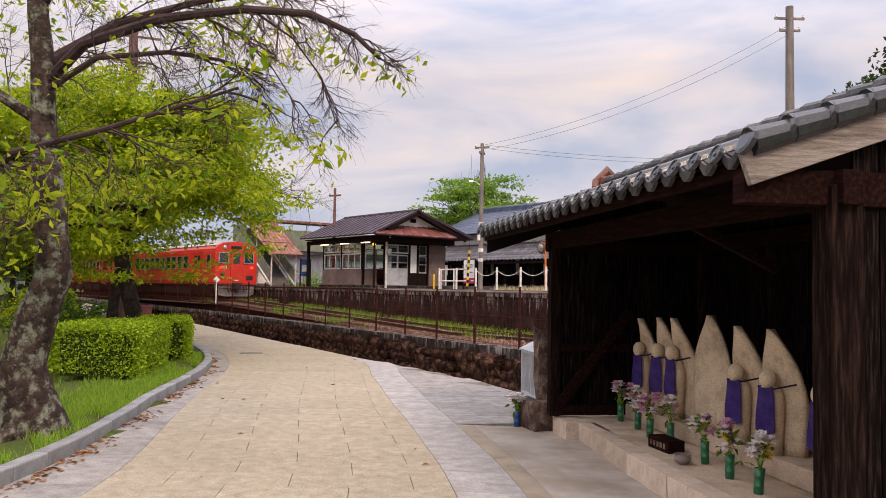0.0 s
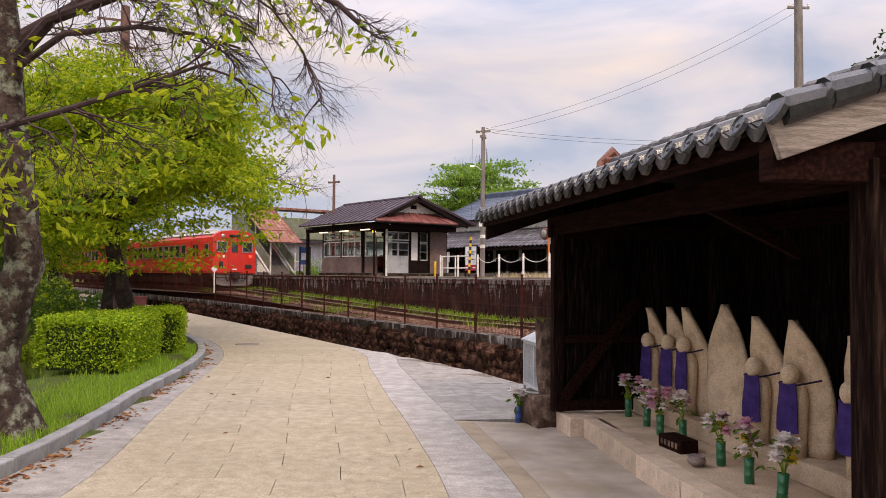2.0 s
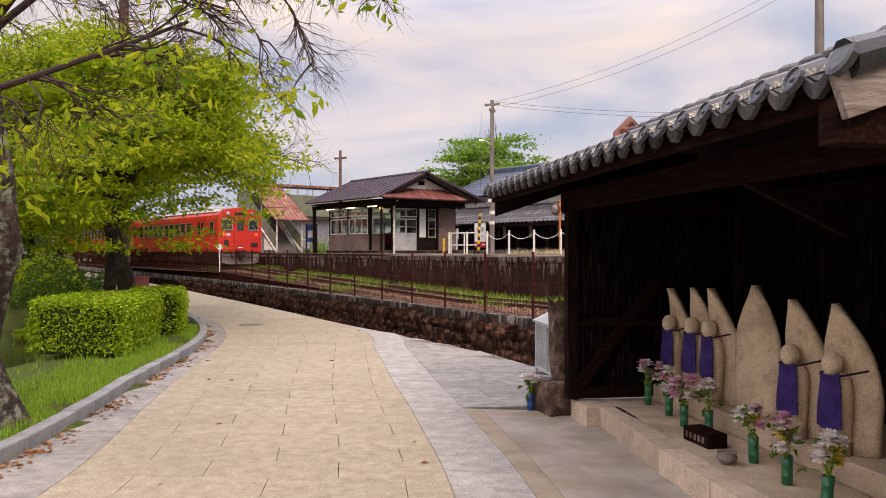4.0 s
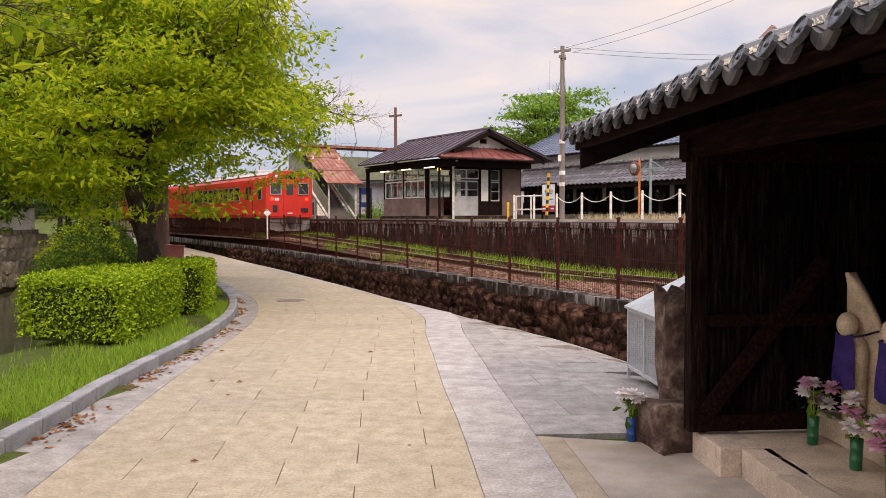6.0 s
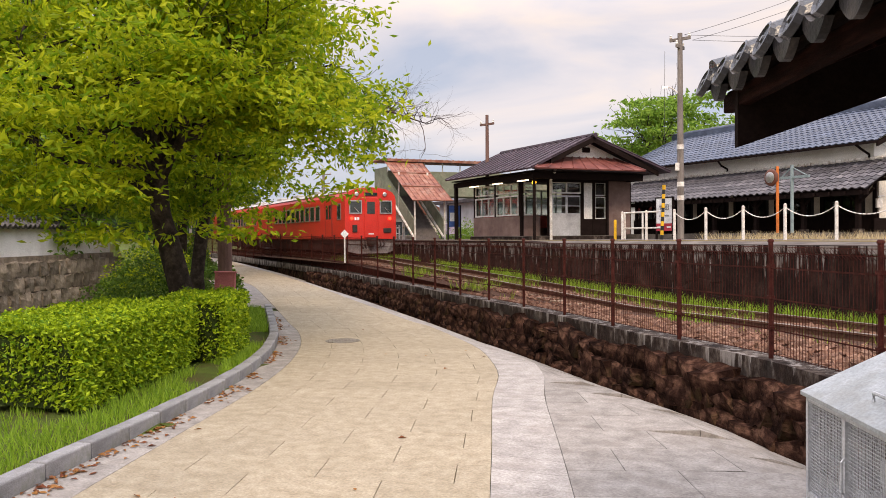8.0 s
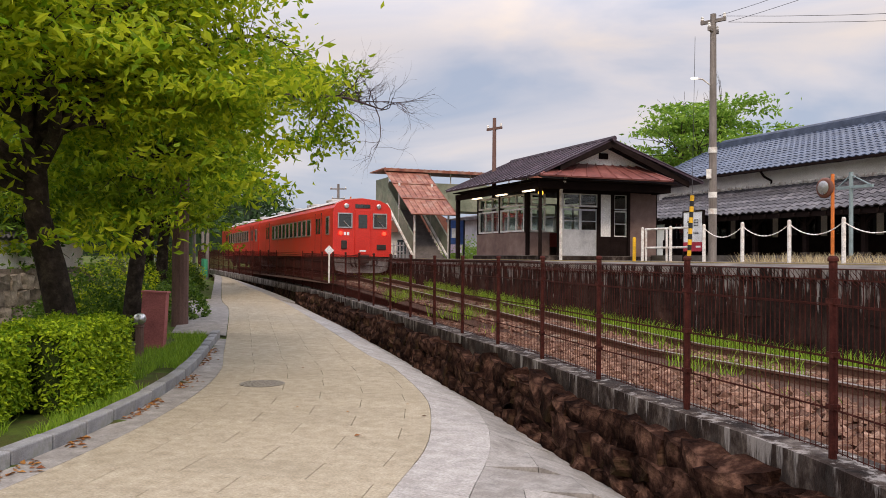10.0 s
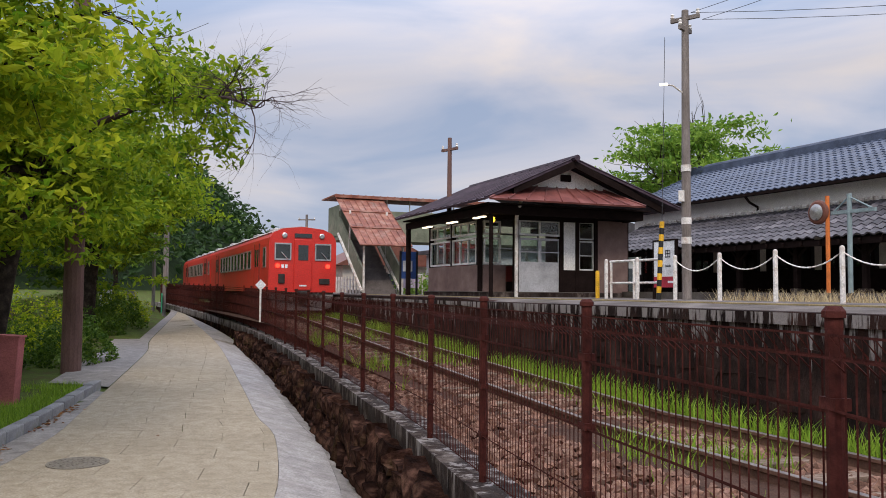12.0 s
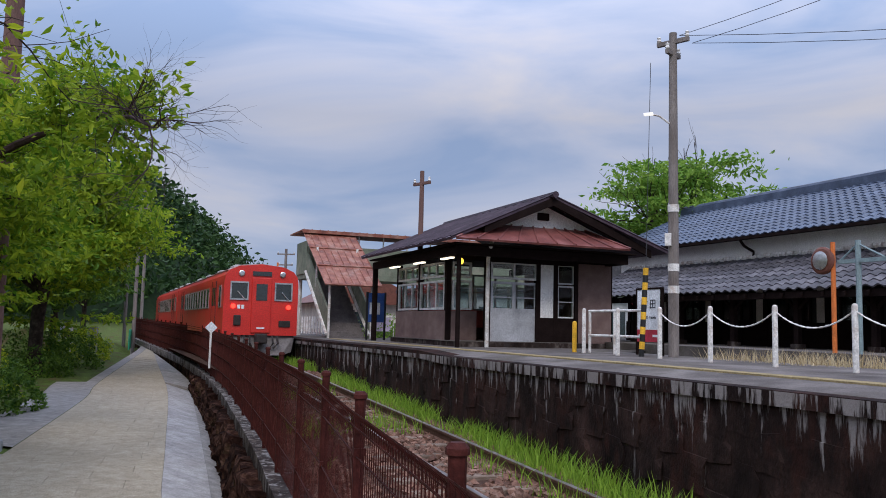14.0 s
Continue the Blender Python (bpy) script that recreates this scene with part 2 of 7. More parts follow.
M_TILECAP = material("glossy_black_tile", (0.03, 0.032, 0.038), 0.22, scale=8, fine=60, bump=0.15, rand=0.2)
M_TILERED = material("red_brown_ridge_tile", (0.16, 0.06, 0.04), 0.45, scale=6, fine=60, bump=0.3)
M_BLUETILE = material("blue_grey_roof_tile", (0.05, 0.068, 0.11), 0.42, dark=(0.03, 0.042, 0.07), light=(0.09, 0.115, 0.17), scale=3, fine=40, bump=0.2, rand=0.18)
M_PORCHTILE = material("brown_grey_roof_tile", (0.085, 0.08, 0.09), 0.5, dark=(0.05, 0.047, 0.05), light=(0.17, 0.16, 0.17), scale=3, fine=40, bump=0.25, rand=0.25)
M_PLASTER = material("white_plaster", (0.81, 0.80, 0.77), 0.9, dark=(0.72, 0.7, 0.67), light=(0.85, 0.84, 0.82), scale=1.5, fine=40, bump=0.08,
                     stain=(0.5, 0.47, 0.42), stain_scale=1.2, stain_amount=0.3)
M_CREAM = material("cream_plaster", (0.66, 0.61, 0.53), 0.9, scale=1.5, fine=40, bump=0.08)
M_MORTAR = material("brown_render", (0.20, 0.135, 0.12), 0.92, dark=(0.15, 0.1, 0.09), light=(0.26, 0.185, 0.165), scale=3, fine=60, bump=0.4)
M_METALROOF = material("red_brown_sheet_roof", (0.20, 0.065, 0.055), 0.45, dark=(0.12, 0.04, 0.036), light=(0.29, 0.115, 0.10), scale=3, fine=30, bump=0.1)
M_SLATEROOF = material("purple_brown_roof", (0.045, 0.028, 0.04), 0.6, dark=(0.026, 0.017, 0.023), light=(0.08, 0.055, 0.072), scale=3, fine=40, bump=0.3, rand=0.15)
M_RUSTROOF = material("rusty_sheet_roof", (0.25, 0.085, 0.055), 0.6, dark=(0.13, 0.045, 0.032), light=(0.38, 0.19, 0.13), scale=4, fine=40, bump=0.3,
                      stain=(0.36, 0.25, 0.2), stain_scale=3, stain_amount=0.5)
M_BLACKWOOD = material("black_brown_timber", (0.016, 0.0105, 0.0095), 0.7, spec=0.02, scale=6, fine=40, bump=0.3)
M_WHITEFRAME = material("white_window_frame", (0.62, 0.62, 0.6), 0.5, scale=4, fine=40, bump=0.05)
M_GREYDOOR = material("pale_grey_door", (0.42, 0.43, 0.45), 0.5, scale=2, fine=40, bump=0.05)
M_WHITEPAINT = material("white_painted_steel", (0.72, 0.70, 0.66), 0.5, scale=6, fine=50, bump=0.1, stain=(0.3, 0.16, 0.09), stain_scale=5, stain_amount=0.5)
M_YELLOW = material("yellow_paint", (0.75, 0.42, 0.03), 0.5, scale=5, fine=50, bump=0.1)
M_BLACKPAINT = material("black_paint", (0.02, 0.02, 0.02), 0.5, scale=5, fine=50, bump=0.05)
M_ORANGE = material("orange_paint", (0.62, 0.17, 0.04), 0.5, scale=5, fine=50, bump=0.1)
M_TEALSTEEL = material("grey_green_steel", (0.22, 0.29, 0.30), 0.5, scale=5, fine=50, bump=0.1)
M_POLE = material("grey_concrete_pole", (0.20, 0.175, 0.16), 0.85, dark=(0.13, 0.11, 0.1), light=(0.28, 0.25, 0.23), scale=3, fine=50, bump=0.3, stretch=(2, 2, 0.4))
M_POLEBROWN = material("brown_utility_pole", (0.17, 0.10, 0.085), 0.85, scale=3, fine=50, bump=0.3, stretch=(2, 2, 0.4))
M_WIRE = material("cable", (0.03, 0.03, 0.035), 0.6, scale=5, fine=40, bump=0.0)
M_TRAIN = material("vermilion_train_paint", (0.60, 0.032, 0.022), 0.32, dark=(0.52, 0.026, 0.018), light=(0.66, 0.045, 0.03), scale=1.5, fine=30, bump=0.03)
M_TRAINROOF = material("train_roof", (0.42, 0.40, 0.39), 0.7, scale=3, fine=40, bump=0.1)
M_UNDER = material("underframe", (0.045, 0.038, 0.036), 0.75, scale=5, fine=40, bump=0.3)
M_SKIRT = material("grey_snowplough", (0.17, 0.15, 0.145), 0.6, scale=5, fine=40, bump=0.2)
M_DARKGLASS = material("dark_window", (0.02, 0.028, 0.028), 0.06, scale=2, fine=20, bump=0.0, spec=0.8)
M_SILVER = material("brushed_metal", (0.6, 0.6, 0.6), 0.3, metal=0.9, scale=5, fine=60, bump=0.05)
M_GALV = material("galvanised_steel", (0.55, 0.57, 0.59), 0.45, dark=(0.45, 0.47, 0.49), light=(0.65, 0.67, 0.68), metal=0.35, scale=6, fine=50, bump=0.05)
M_LID = material("clouded_sheet_lid", (0.36, 0.39, 0.40), 0.5, dark=(0.28, 0.31, 0.32), light=(0.45, 0.48, 0.49), scale=4, fine=50, bump=0.05,
                 stain=(0.25, 0.24, 0.2), stain_scale=3, stain_amount=0.4)
M_CLEAR = glass_material("clear_glass", (0.72, 0.82, 0.8))
M_TAILLAMP = lamp_material("tail_lamp", (1.0, 0.04, 0.02), 3.0)
M_TUBE = lamp_material("fluorescent_tube", (1.0, 0.86, 0.62), 2.2)
M_AMBER = lamp_material("amber_lamp", (1.0, 0.55, 0.04), 3.0)
M_JIZO = material("pale_statue_stone", (0.66, 0.51, 0.36), 0.85, dark=(0.52, 0.39, 0.27), light=(0.74, 0.6, 0.44), scale=5, fine=70, bump=0.45,
                  stain=(0.2, 0.14, 0.095), stain_scale=3, stain_amount=0.45)
M_BIB = material("purple_cloth", (0.052, 0.03, 0.15), 0.9, dark=(0.032, 0.02, 0.10), light=(0.08, 0.05, 0.2), scale=9, fine=90, bump=0.4)
M_STRAP = material("dark_cord", (0.03, 0.022, 0.05), 0.9, scale=9, fine=60)
M_LEDGE = material("granite_plinth", (0.62, 0.49, 0.38), 0.85, dark=(0.5, 0.39, 0.3), light=(0.7, 0.58, 0.46), scale=4, fine=70, bump=0.4, rand=0.15,
                   stain=(0.2, 0.15, 0.11), stain_scale=2.5, stain_amount=0.4)
M_EARTHFLOOR = material("packed_earth", (0.54, 0.42, 0.31), 0.95, scale=3, fine=60, bump=0.4)
M_BOULDER = material("rough_boulder", (0.12, 0.075, 0.058), 0.9, dark=(0.035, 0.02, 0.016), light=(0.32, 0.24, 0.19), scale=6, fine=40, bump=1.0)
M_VASE = material("green_vase", (0.012, 0.13, 0.055), 0.35, scale=5, fine=40, bump=0.03)
M_VASEBLUE = material("blue_vase", (0.015, 0.07, 0.24), 0.35, scale=5, fine=40, bump=0.03)
M_INCENSE = material("glazed_censer", (0.22, 0.17, 0.16), 0.35, scale=8, fine=50, bump=0.1)
M_BARK = material("lichened_bark", (0.055, 0.036, 0.03), 0.95, dark=(0.018, 0.012, 0.01), light=(0.12, 0.085, 0.07), scale=7, fine=35, bump=1.0,
                  stain=(0.25, 0.27, 0.20), stain_scale=6.5, stain_amount=0.85)
M_BARKDARK = material("dark_bark", (0.04, 0.03, 0.024), 0.95, dark=(0.016, 0.012, 0.01), light=(0.09, 0.07, 0.055), scale=7, fine=35, bump=0.9)
M_TWIG = material("bare_twig", (0.065, 0.042, 0.042), 0.9, scale=9, fine=40, bump=0.3)
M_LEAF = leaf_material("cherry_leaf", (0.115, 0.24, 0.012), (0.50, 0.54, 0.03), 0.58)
# darker copy of cherry_leaf: the farther crowns' shade is in the colour
M_LEAFSHADE = leaf_material("shaded_cherry_leaf", (0.08, 0.185, 0.012), (0.36, 0.45, 0.025), 0.5)
M_LEAFDARK = leaf_material("dark_leaf", (0.035, 0.09, 0.014), (0.15, 0.25, 0.03), 0.3)
M_LEAFFAR = leaf_material("hill_leaf", (0.018, 0.045, 0.016), (0.05, 0.095, 0.026), 0.2)
M_LEAFBRIGHT = leaf_material("fresh_leaf", (0.11, 0.24, 0.03), (0.26, 0.40, 0.06))
M_HEDGE = leaf_material("hedge_leaf", (0.075, 0.18, 0.01), (0.42, 0.55, 0.03), 0.25)
# dark shell inside the hedge, coloured as the shade between its leaves
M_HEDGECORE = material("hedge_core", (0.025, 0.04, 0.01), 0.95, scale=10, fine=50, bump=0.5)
M_GRASS = leaf_material("grass_blade", (0.12, 0.24, 0.02), (0.30, 0.45, 0.05), 0.3)
M_DRYGRASS = leaf_material("dry_grass", (0.38, 0.28, 0.14), (0.62, 0.52, 0.33), 0.3)
M_DEADLEAF = leaf_material("fallen_leaf", (0.16, 0.045, 0.02), (0.36, 0.17, 0.05), 0.1)
M_PETALW = leaf_material("white_petal", (0.80, 0.74, 0.70), (0.85, 0.80, 0.78), 0.2)
M_PETALP = leaf_material("pink_petal", (0.62, 0.22, 0.38), (0.80, 0.55, 0.65), 0.2)
M_PETALY = leaf_material("yellow_petal", (0.75, 0.55, 0.04), (0.85, 0.68, 0.1), 0.2)
M_REDBOX = material("faded_red_board", (0.40, 0.13, 0.125), 0.7, scale=3, fine=40, bump=0.1)
M_CANALSTONE = material("canal_wall_stone", (0.21, 0.17, 0.13), 0.9, dark=(0.09, 0.075, 0.06), light=(0.36, 0.3, 0.24), scale=3, fine=30, bump=0.8, rand=0.35)
M_WATER = material("canal_water", (0.045, 0.05, 0.022), 0.06, scale=2, fine=12, bump=0.06)
M_HILLSOIL = material("hill_floor", (0.02, 0.035, 0.014), 0.95, scale=0.2, fine=2, bump=0.5)
M_MANHOLE = material("iron_cover", (0.24, 0.21, 0.17), 0.6, metal=0.4, scale=12, fine=40, bump=0.5)
M_SIGNWHITE = material("sign_white", (0.72, 0.74, 0.76), 0.5, scale=3, fine=40, bump=0.02)
M_SIGNRED = material("sign_red", (0.40, 0.035, 0.06), 0.5, scale=3, fine=40, bump=0.02)
M_INK = material("black_ink", (0.02, 0.02, 0.03), 0.6, scale=3, fine=40, bump=0.0)
M_BLUE = material("blue_panel", (0.04, 0.10, 0.32), 0.4, scale=3, fine=40, bump=0.02)
M_LILAC = material("lilac_banner", (0.50, 0.42, 0.55), 0.7, scale=3, fine=40, bump=0.05)
M_GREENFENCE = material("green_net", (0.05, 0.32, 0.18), 0.7, scale=3, fine=40, bump=0.1)
M_BRIDGEWALL = material("grey_green_panel", (0.20, 0.22, 0.16), 0.7, scale=3, fine=40, bump=0.1, stain=(0.36, 0.33, 0.26), stain_scale=2, stain_amount=0.5)
M_CURTAIN = material("interior_red", (0.45, 0.10, 0.09), 0.8, scale=3, fine=40, bump=0.05)


# ---------------------------------------------------------------- helpers
def bm_new():
    return bmesh.new()


def box(bm, x0, x1, y0, y1, z0, z1, m=None, bevel=0.0):
    """An axis-parallel block between those limits, moved by m."""
    c = Matrix.Translation(((x0 + x1) / 2, (y0 + y1) / 2, (z0 + z1) / 2)) @ Matrix.Diagonal((abs(x1 - x0), abs(y1 - y0), abs(z1 - z0), 1))
    r = bmesh.ops.create_cube(bm, size=1, matrix=(m @ c) if m else c)
    if bevel:
        es = list({e for v in r["verts"] for e in v.link_edges})
        bmesh.ops.bevel(bm, geom=es, offset=bevel, segments=2, affect="EDGES", profile=0.5)
    return bm


def tube(bm, pts, radii, seg=8, cap=True):
    """A round, tapering rod through the points."""
    pts = [Vector(p) for p in pts]
    if not hasattr(radii, "__len__"):
        radii = [radii] * len(pts)
    rings = []
    for i, p in enumerate(pts):
        d = (pts[min(i + 1, len(pts) - 1)] - pts[max(i - 1, 0)]).normalized()
        a = d.cross(Vector((0, 0, 1)) if abs(d.z) < 0.9 else Vector((1, 0, 0))).normalized()
        b = d.cross(a)
        rings.append([bm.verts.new(p + radii[i] * (math.cos(2 * math.pi * j / seg) * a + math.sin(2 * math.pi * j / seg) * b)) for j in range(seg)])
    for r0, r1 in zip(rings, rings[1:]):
        for j in range(seg):
            bm.faces.new((r0[j], r0[(j + 1) % seg], r1[(j + 1) % seg], r1[j]))
    if cap:
        bm.faces.new(rings[0][::-1])
        bm.faces.new(rings[-1])
    return bm


def lathe(bm, profile, seg=14, m=Matrix()):
    """A turned body: profile rows of (radius, z)."""
    rings = [[bm.verts.new(m @ Vector((r * math.cos(2 * math.pi * j / seg), r * math.sin(2 * math.pi * j / seg), z))) for j in range(seg)] for r, z in profile]
    for r0, r1 in zip(rings, rings[1:]):
        for j in range(seg):
            bm.faces.new((r0[j], r0[(j + 1) % seg], r1[(j + 1) % seg], r1[j]))
    bm.faces.new(rings[0][::-1])
    bm.faces.new(rings[-1])
    return bm


def prism(bm, outline, y0, y1, m=Matrix()):
    """An outline of (x, z) drawn out from y0 to y1."""
    a = [bm.verts.new(m @ Vector((x, y0, z))) for x, z in outline]
    b = [bm.verts.new(m @ Vector((x, y1, z))) for x, z in outline]
    n = len(a)
    for i in range(n):
        bm.faces.new((a[i], a[(i + 1) % n], b[(i + 1) % n], b[i]))
    bm.faces.new(a[::-1])
    bm.faces.new(b)
    return bm


def strip(bm, left, right, top, bottom=None):
    """A sheet between two lines of (x, y); top: height at a point; bottom: depth of a skirt."""
    rows = [(bm.verts.new((lx, ly, top(lx, ly))), bm.verts.new((rx, ry, top(rx, ry)))) for (lx, ly), (rx, ry) in zip(left, right)]
    for (a, b), (c, d) in zip(rows, rows[1:]):
        bm.faces.new((a, b, d, c))
    return bm


def mesh_of(bm, name, mat, smooth=False):
    bmesh.ops.recalc_face_normals(bm, faces=bm.faces)
    me = bpy.data.meshes.new(name)
    bm.to_mesh(me)
    bm.free()
    me.materials.append(mat)
    if smooth:
        me.polygons.foreach_set("use_smooth", [True] * len(me.polygons))
    return me


def part(name, bm, mat, parent=None, label="", smooth=False, kind=""):
    ob = new(name, mesh_of(bm, name, mat, smooth))
    ob.parent = parent
    return tagged(ob, label=label, kind=kind)


def thing(name, label, category, m=None, group="", kind=""):
    ob = new(name)
    ob.empty_display_size = 0.1
    if m is not None:
        ob.matrix_world = m
    return tagged(ob, label, category, group, kind)


def structure(name, bm, mat, label, category, smooth=False):
    return tagged(part(name, bm, mat, smooth=smooth), label, category, kind="structure")


def lerp(a, b, f):
    return a + (b - a) * f


def along(line, step, start=0.0, end=None):
    """Points at even steps on a line of (x, y), with their direction."""
    out, d, nxt = [], 0.0, start
    for (x0, y0), (x1, y1) in zip(line, line[1:]):
        n = math.hypot(x1 - x0, y1 - y0)
        while nxt <= d + n:
            f = (nxt - d) / n
            out.append((lerp(x0, x1, f), lerp(y0, y1, f), math.atan2(y1 - y0, x1 - x0)))
            nxt += step
            if end is not None and nxt > end:
                return out
        d += n
    return out


def smooth_line(line, step=0.4):
    """The same line with its corners rounded (Catmull-Rom)."""
    p = [Vector((*q, 0)) for q in line]
    p = [2 * p[0] - p[1]] + p + [2 * p[-1] - p[-2]]
    out = []
    for a, b, c, d in zip(p, p[1:], p[2:], p[3:]):
        n = max(2, int((c - b).length / step))
        for i in range(n):
            t = i / n
            q = 0.5 * (2 * b + (c - a) * t + (2 * a - 5 * b + 4 * c - d) * t * t + (3 * b - a - 3 * c + d) * t ** 3)
            out.append((q.x, q.y))
    out.append((p[-2].x, p[-2].y))
    return out


def shifted(line, d):
    """The line moved d to its right."""
    out = []
    for i, (x, y) in enumerate(line):
        (x0, y0), (x1, y1) = line[max(i - 1, 0)], line[min(i + 1, len(line) - 1)]
        n = math.hypot(x1 - x0, y1 - y0) or 1
        out.append((x + d * (y1 - y0) / n, y - d * (x1 - x0) / n))
    return out


def from_lists(name, verts, faces, mat, parent=None, label="", smooth=False, kind=""):
    me = bpy.data.meshes.new(name)
    me.from_pydata(verts, [], faces)
    me.materials.append(mat)
    if smooth:
        me.polygons.foreach_set("use_smooth", [True] * len(me.polygons))
    ob = new(name, me)
    ob.parent = parent
    return tagged(ob, label=label, kind=kind)


# ---------------------------------------------------------------- the plan
def ground_z(x, y):
    """The path climbs gently away from the shed, and falls towards the gutter at the foot of the low wall."""
    z = 0.0 if y < 18 else min(0.025 * (y - 18), 0.75)
    if 7.0 < y < 40:
        d = line_x(WALLTOP, y) - x
        z -= 0.3 * min(1, max(0, (1.1 - d) / 1.1)) * min(1, (y - 7.0) / 1.5) * min(1, max(0, (40 - y) / 12))
    return z


def line_x(line, y):
    return float(np.interp(y, [q[1] for q in line], [q[0] for q in line]))


def wall_z(x, y):
    return 0.56 if y < 20 else min(0.56 + 0.014 * (y - 20), 0.95)


# the railway's own axes: X away from the path, across the line; Y along the line; from a point on the track's middle
UX, UY = -0.7121, 0.7021
RAIL = Matrix(((UY, UX, 0, -0.07), (-UX, UY, 0, 17.57), (0, 0, 1, 0), (0, 0, 0, 1)))


def rail_z(s):
    return lerp(0.58, 1.15, min(max((s - 1) / 14.0, 0), 1))


def edge_off(s):
    return 1.5 - 0.5 * min(max(s / 15, 0), 1)


PLAT_Z = 1.72
KERB = smooth_line([(-3.15, -12), (-3.1, -4), (-3.1, 0), (-3.3, 3), (-3.75, 5.2), (-4.35, 7.4), (-4.85, 9.6), (-5.4, 11.6), (-6.1, 13.5), (-7.0, 15.3), (-8.1, 17.1), (-10.6, 20.8)])
WALLTOP = smooth_line([(4.6, 5.6), (1.75, 10.6), (0.75, 12.35), (-0.4, 13.8), (-1.5, 15.25), (-2.7, 16.88), (-3.6, 17.95), (-5.2, 19.9), (-7.75, 22.85), (-10.9, 26.4), (-17.2, 33), (-25, 40.2), (-38, 52)])
TANL = smooth_line([(-2.2, -12), (-2.1, -4), (-2.1, 0), (-2.46, 2.9), (-3.37, 6.0), (-3.87, 7.65), (-4.35, 9.4), (-4.95, 11.6), (-5.65, 13.6), (-6.55, 15.5), (-7.6, 17.2), (-8.6, 18.5), (-10.65, 21.2), (-14.6, 26.3), (-17.0, 29), (-22.6, 36), (-29.5, 44.5), (-40, 56)])
TANR = smooth_line([(2.2, -12), (1.9, -4), (1.3, 0), (0.62, 3.2), (0.05, 5.2), (-0.43, 6.8), (-0.85, 8.1), (-1.4, 9.95), (-2.08, 12.2), (-2.45, 13.7), (-3.1, 15.25), (-3.7, 16.35), (-5.2, 18.45), (-6.1, 19.35), (-8.3, 21.9), (-13.8, 28.2), (-18.5, 33.2), (-25.8, 40.9), (-37, 52.6)])


CANAL_Z = -0.75


def terrain(x, y):
    kx, wx = line_x(KERB, min(y, 20.8)) if y < 20.7 else line_x(TANL, y) - (2.4 if y < 29 else 1.3), line_x(WALLTOP, y) if y > 5.6 else 60
    g = ground_z(x, y)
    if x > wx + 0.8:
        s, off = (x + 0.07) * UX + (y - 17.57) * UY, (x + 0.07) * UY - (y - 17.57) * UX
        return min(rail_z(s) - 0.22, wall_z(x, y) - 0.08) if off < 2.5 else rail_z(s) - 0.2
    if x > wx - 1.5:
        return g - 0.45
    if x > kx - 0.1:
        return g - 0.05
    d = kx - x
    if d < 2.9 or (y > 21 and d < 4):
        return g + 0.06 - 0.05 * d
    far = 11.5 if y < 34 else 6
    if d < far:
        return CANAL_Z - 0.4
    return 0.9 + g


# ---------------------------------------------------------------- ground, path, kerb
xs = [-900, -400, -200, -120, -80, -60, -45] + [-38 + 0.6 * i for i in range(90)] + [18, 22, 30, 45, 80, 150, 400, 900]
ys = [-300, -120, -60, -35, -22, -16] + [-12 + 0.6 * i for i in range(105)] + [54, 60, 75, 100, 150, 250, 500, 1200]
verts = [(x, y, terrain(x, y)) for y in ys for x in xs]
nx = len(xs)
faces = [(j * nx + i, j * nx + i + 1, (j + 1) * nx + i + 1, (j + 1) * nx + i) for j in range(len(ys) - 1) for i in range(nx - 1)]
tagged(from_lists("ground", verts, faces, M_TURF, smooth=True), "uneven ground with grass and soil", "ground", kind="structure")


def resample(line, n):
    d = [0.0]
    for (x0, y0), (x1, y1) in zip(line, line[1:]):
        d.append(d[-1] + math.hypot(x1 - x0, y1 - y0))
    return [(float(np.interp(d[-1] * i / (n - 1), d, [q[0] for q in line])), float(np.interp(d[-1] * i / (n - 1), d, [q[1] for q in line]))) for i in range(n)]


def cut(line, y0, y1):
    return [(line_x(line, y), y) for y in np.arange(y0, y1 + 0.01, 0.4)]


bm = bm_new()
rows_y = [float(y) for y in np.arange(-12, 52, 0.4)]
for c0, c1 in zip(np.linspace(0, 1, 17), np.linspace(0, 1, 17)[1:]):
    ends = [(line_x(KERB, y) if y < 20.8 else line_x(TANL, y) - (1.6 if y < 30 else 0.5), line_x(WALLTOP, y) + 0.1 if y > 8 else 9.0) for y in rows_y]
    strip(bm, [(lerp(a, b, c0), y) for (a, b), y in zip(ends, rows_y)], [(lerp(a, b, c1), y) for (a, b), y in zip(ends, rows_y)], lambda x, y: ground_z(x, y) - 0.07)
path_bed = structure("road", bm, M_JOINT, "bedding and dark joints under the paved path", "path")

kerb = thing("kerb", "grey granite kerb stones edging the planted verge", "kerb", kind="structure")
kerb_mesh = mesh_of(box(bm_new(), -0.303, 0.303, -0.075, 0.085, -0.2, 0.135, bevel=0.018), "kerb_stone", M_KERB)
for i, (x, y, a) in enumerate(along(KERB, 0.62)):
    if y < -8:
        continue
    o = new("kerb_stone", kerb_mesh)
    o.parent = kerb
    o.matrix_world = pose(x, y, ground_z(x, y) + 0.004 * math.sin(i * 2.3), 0, 0, math.degrees(a) + 0.6 * math.sin(i * 5.1))

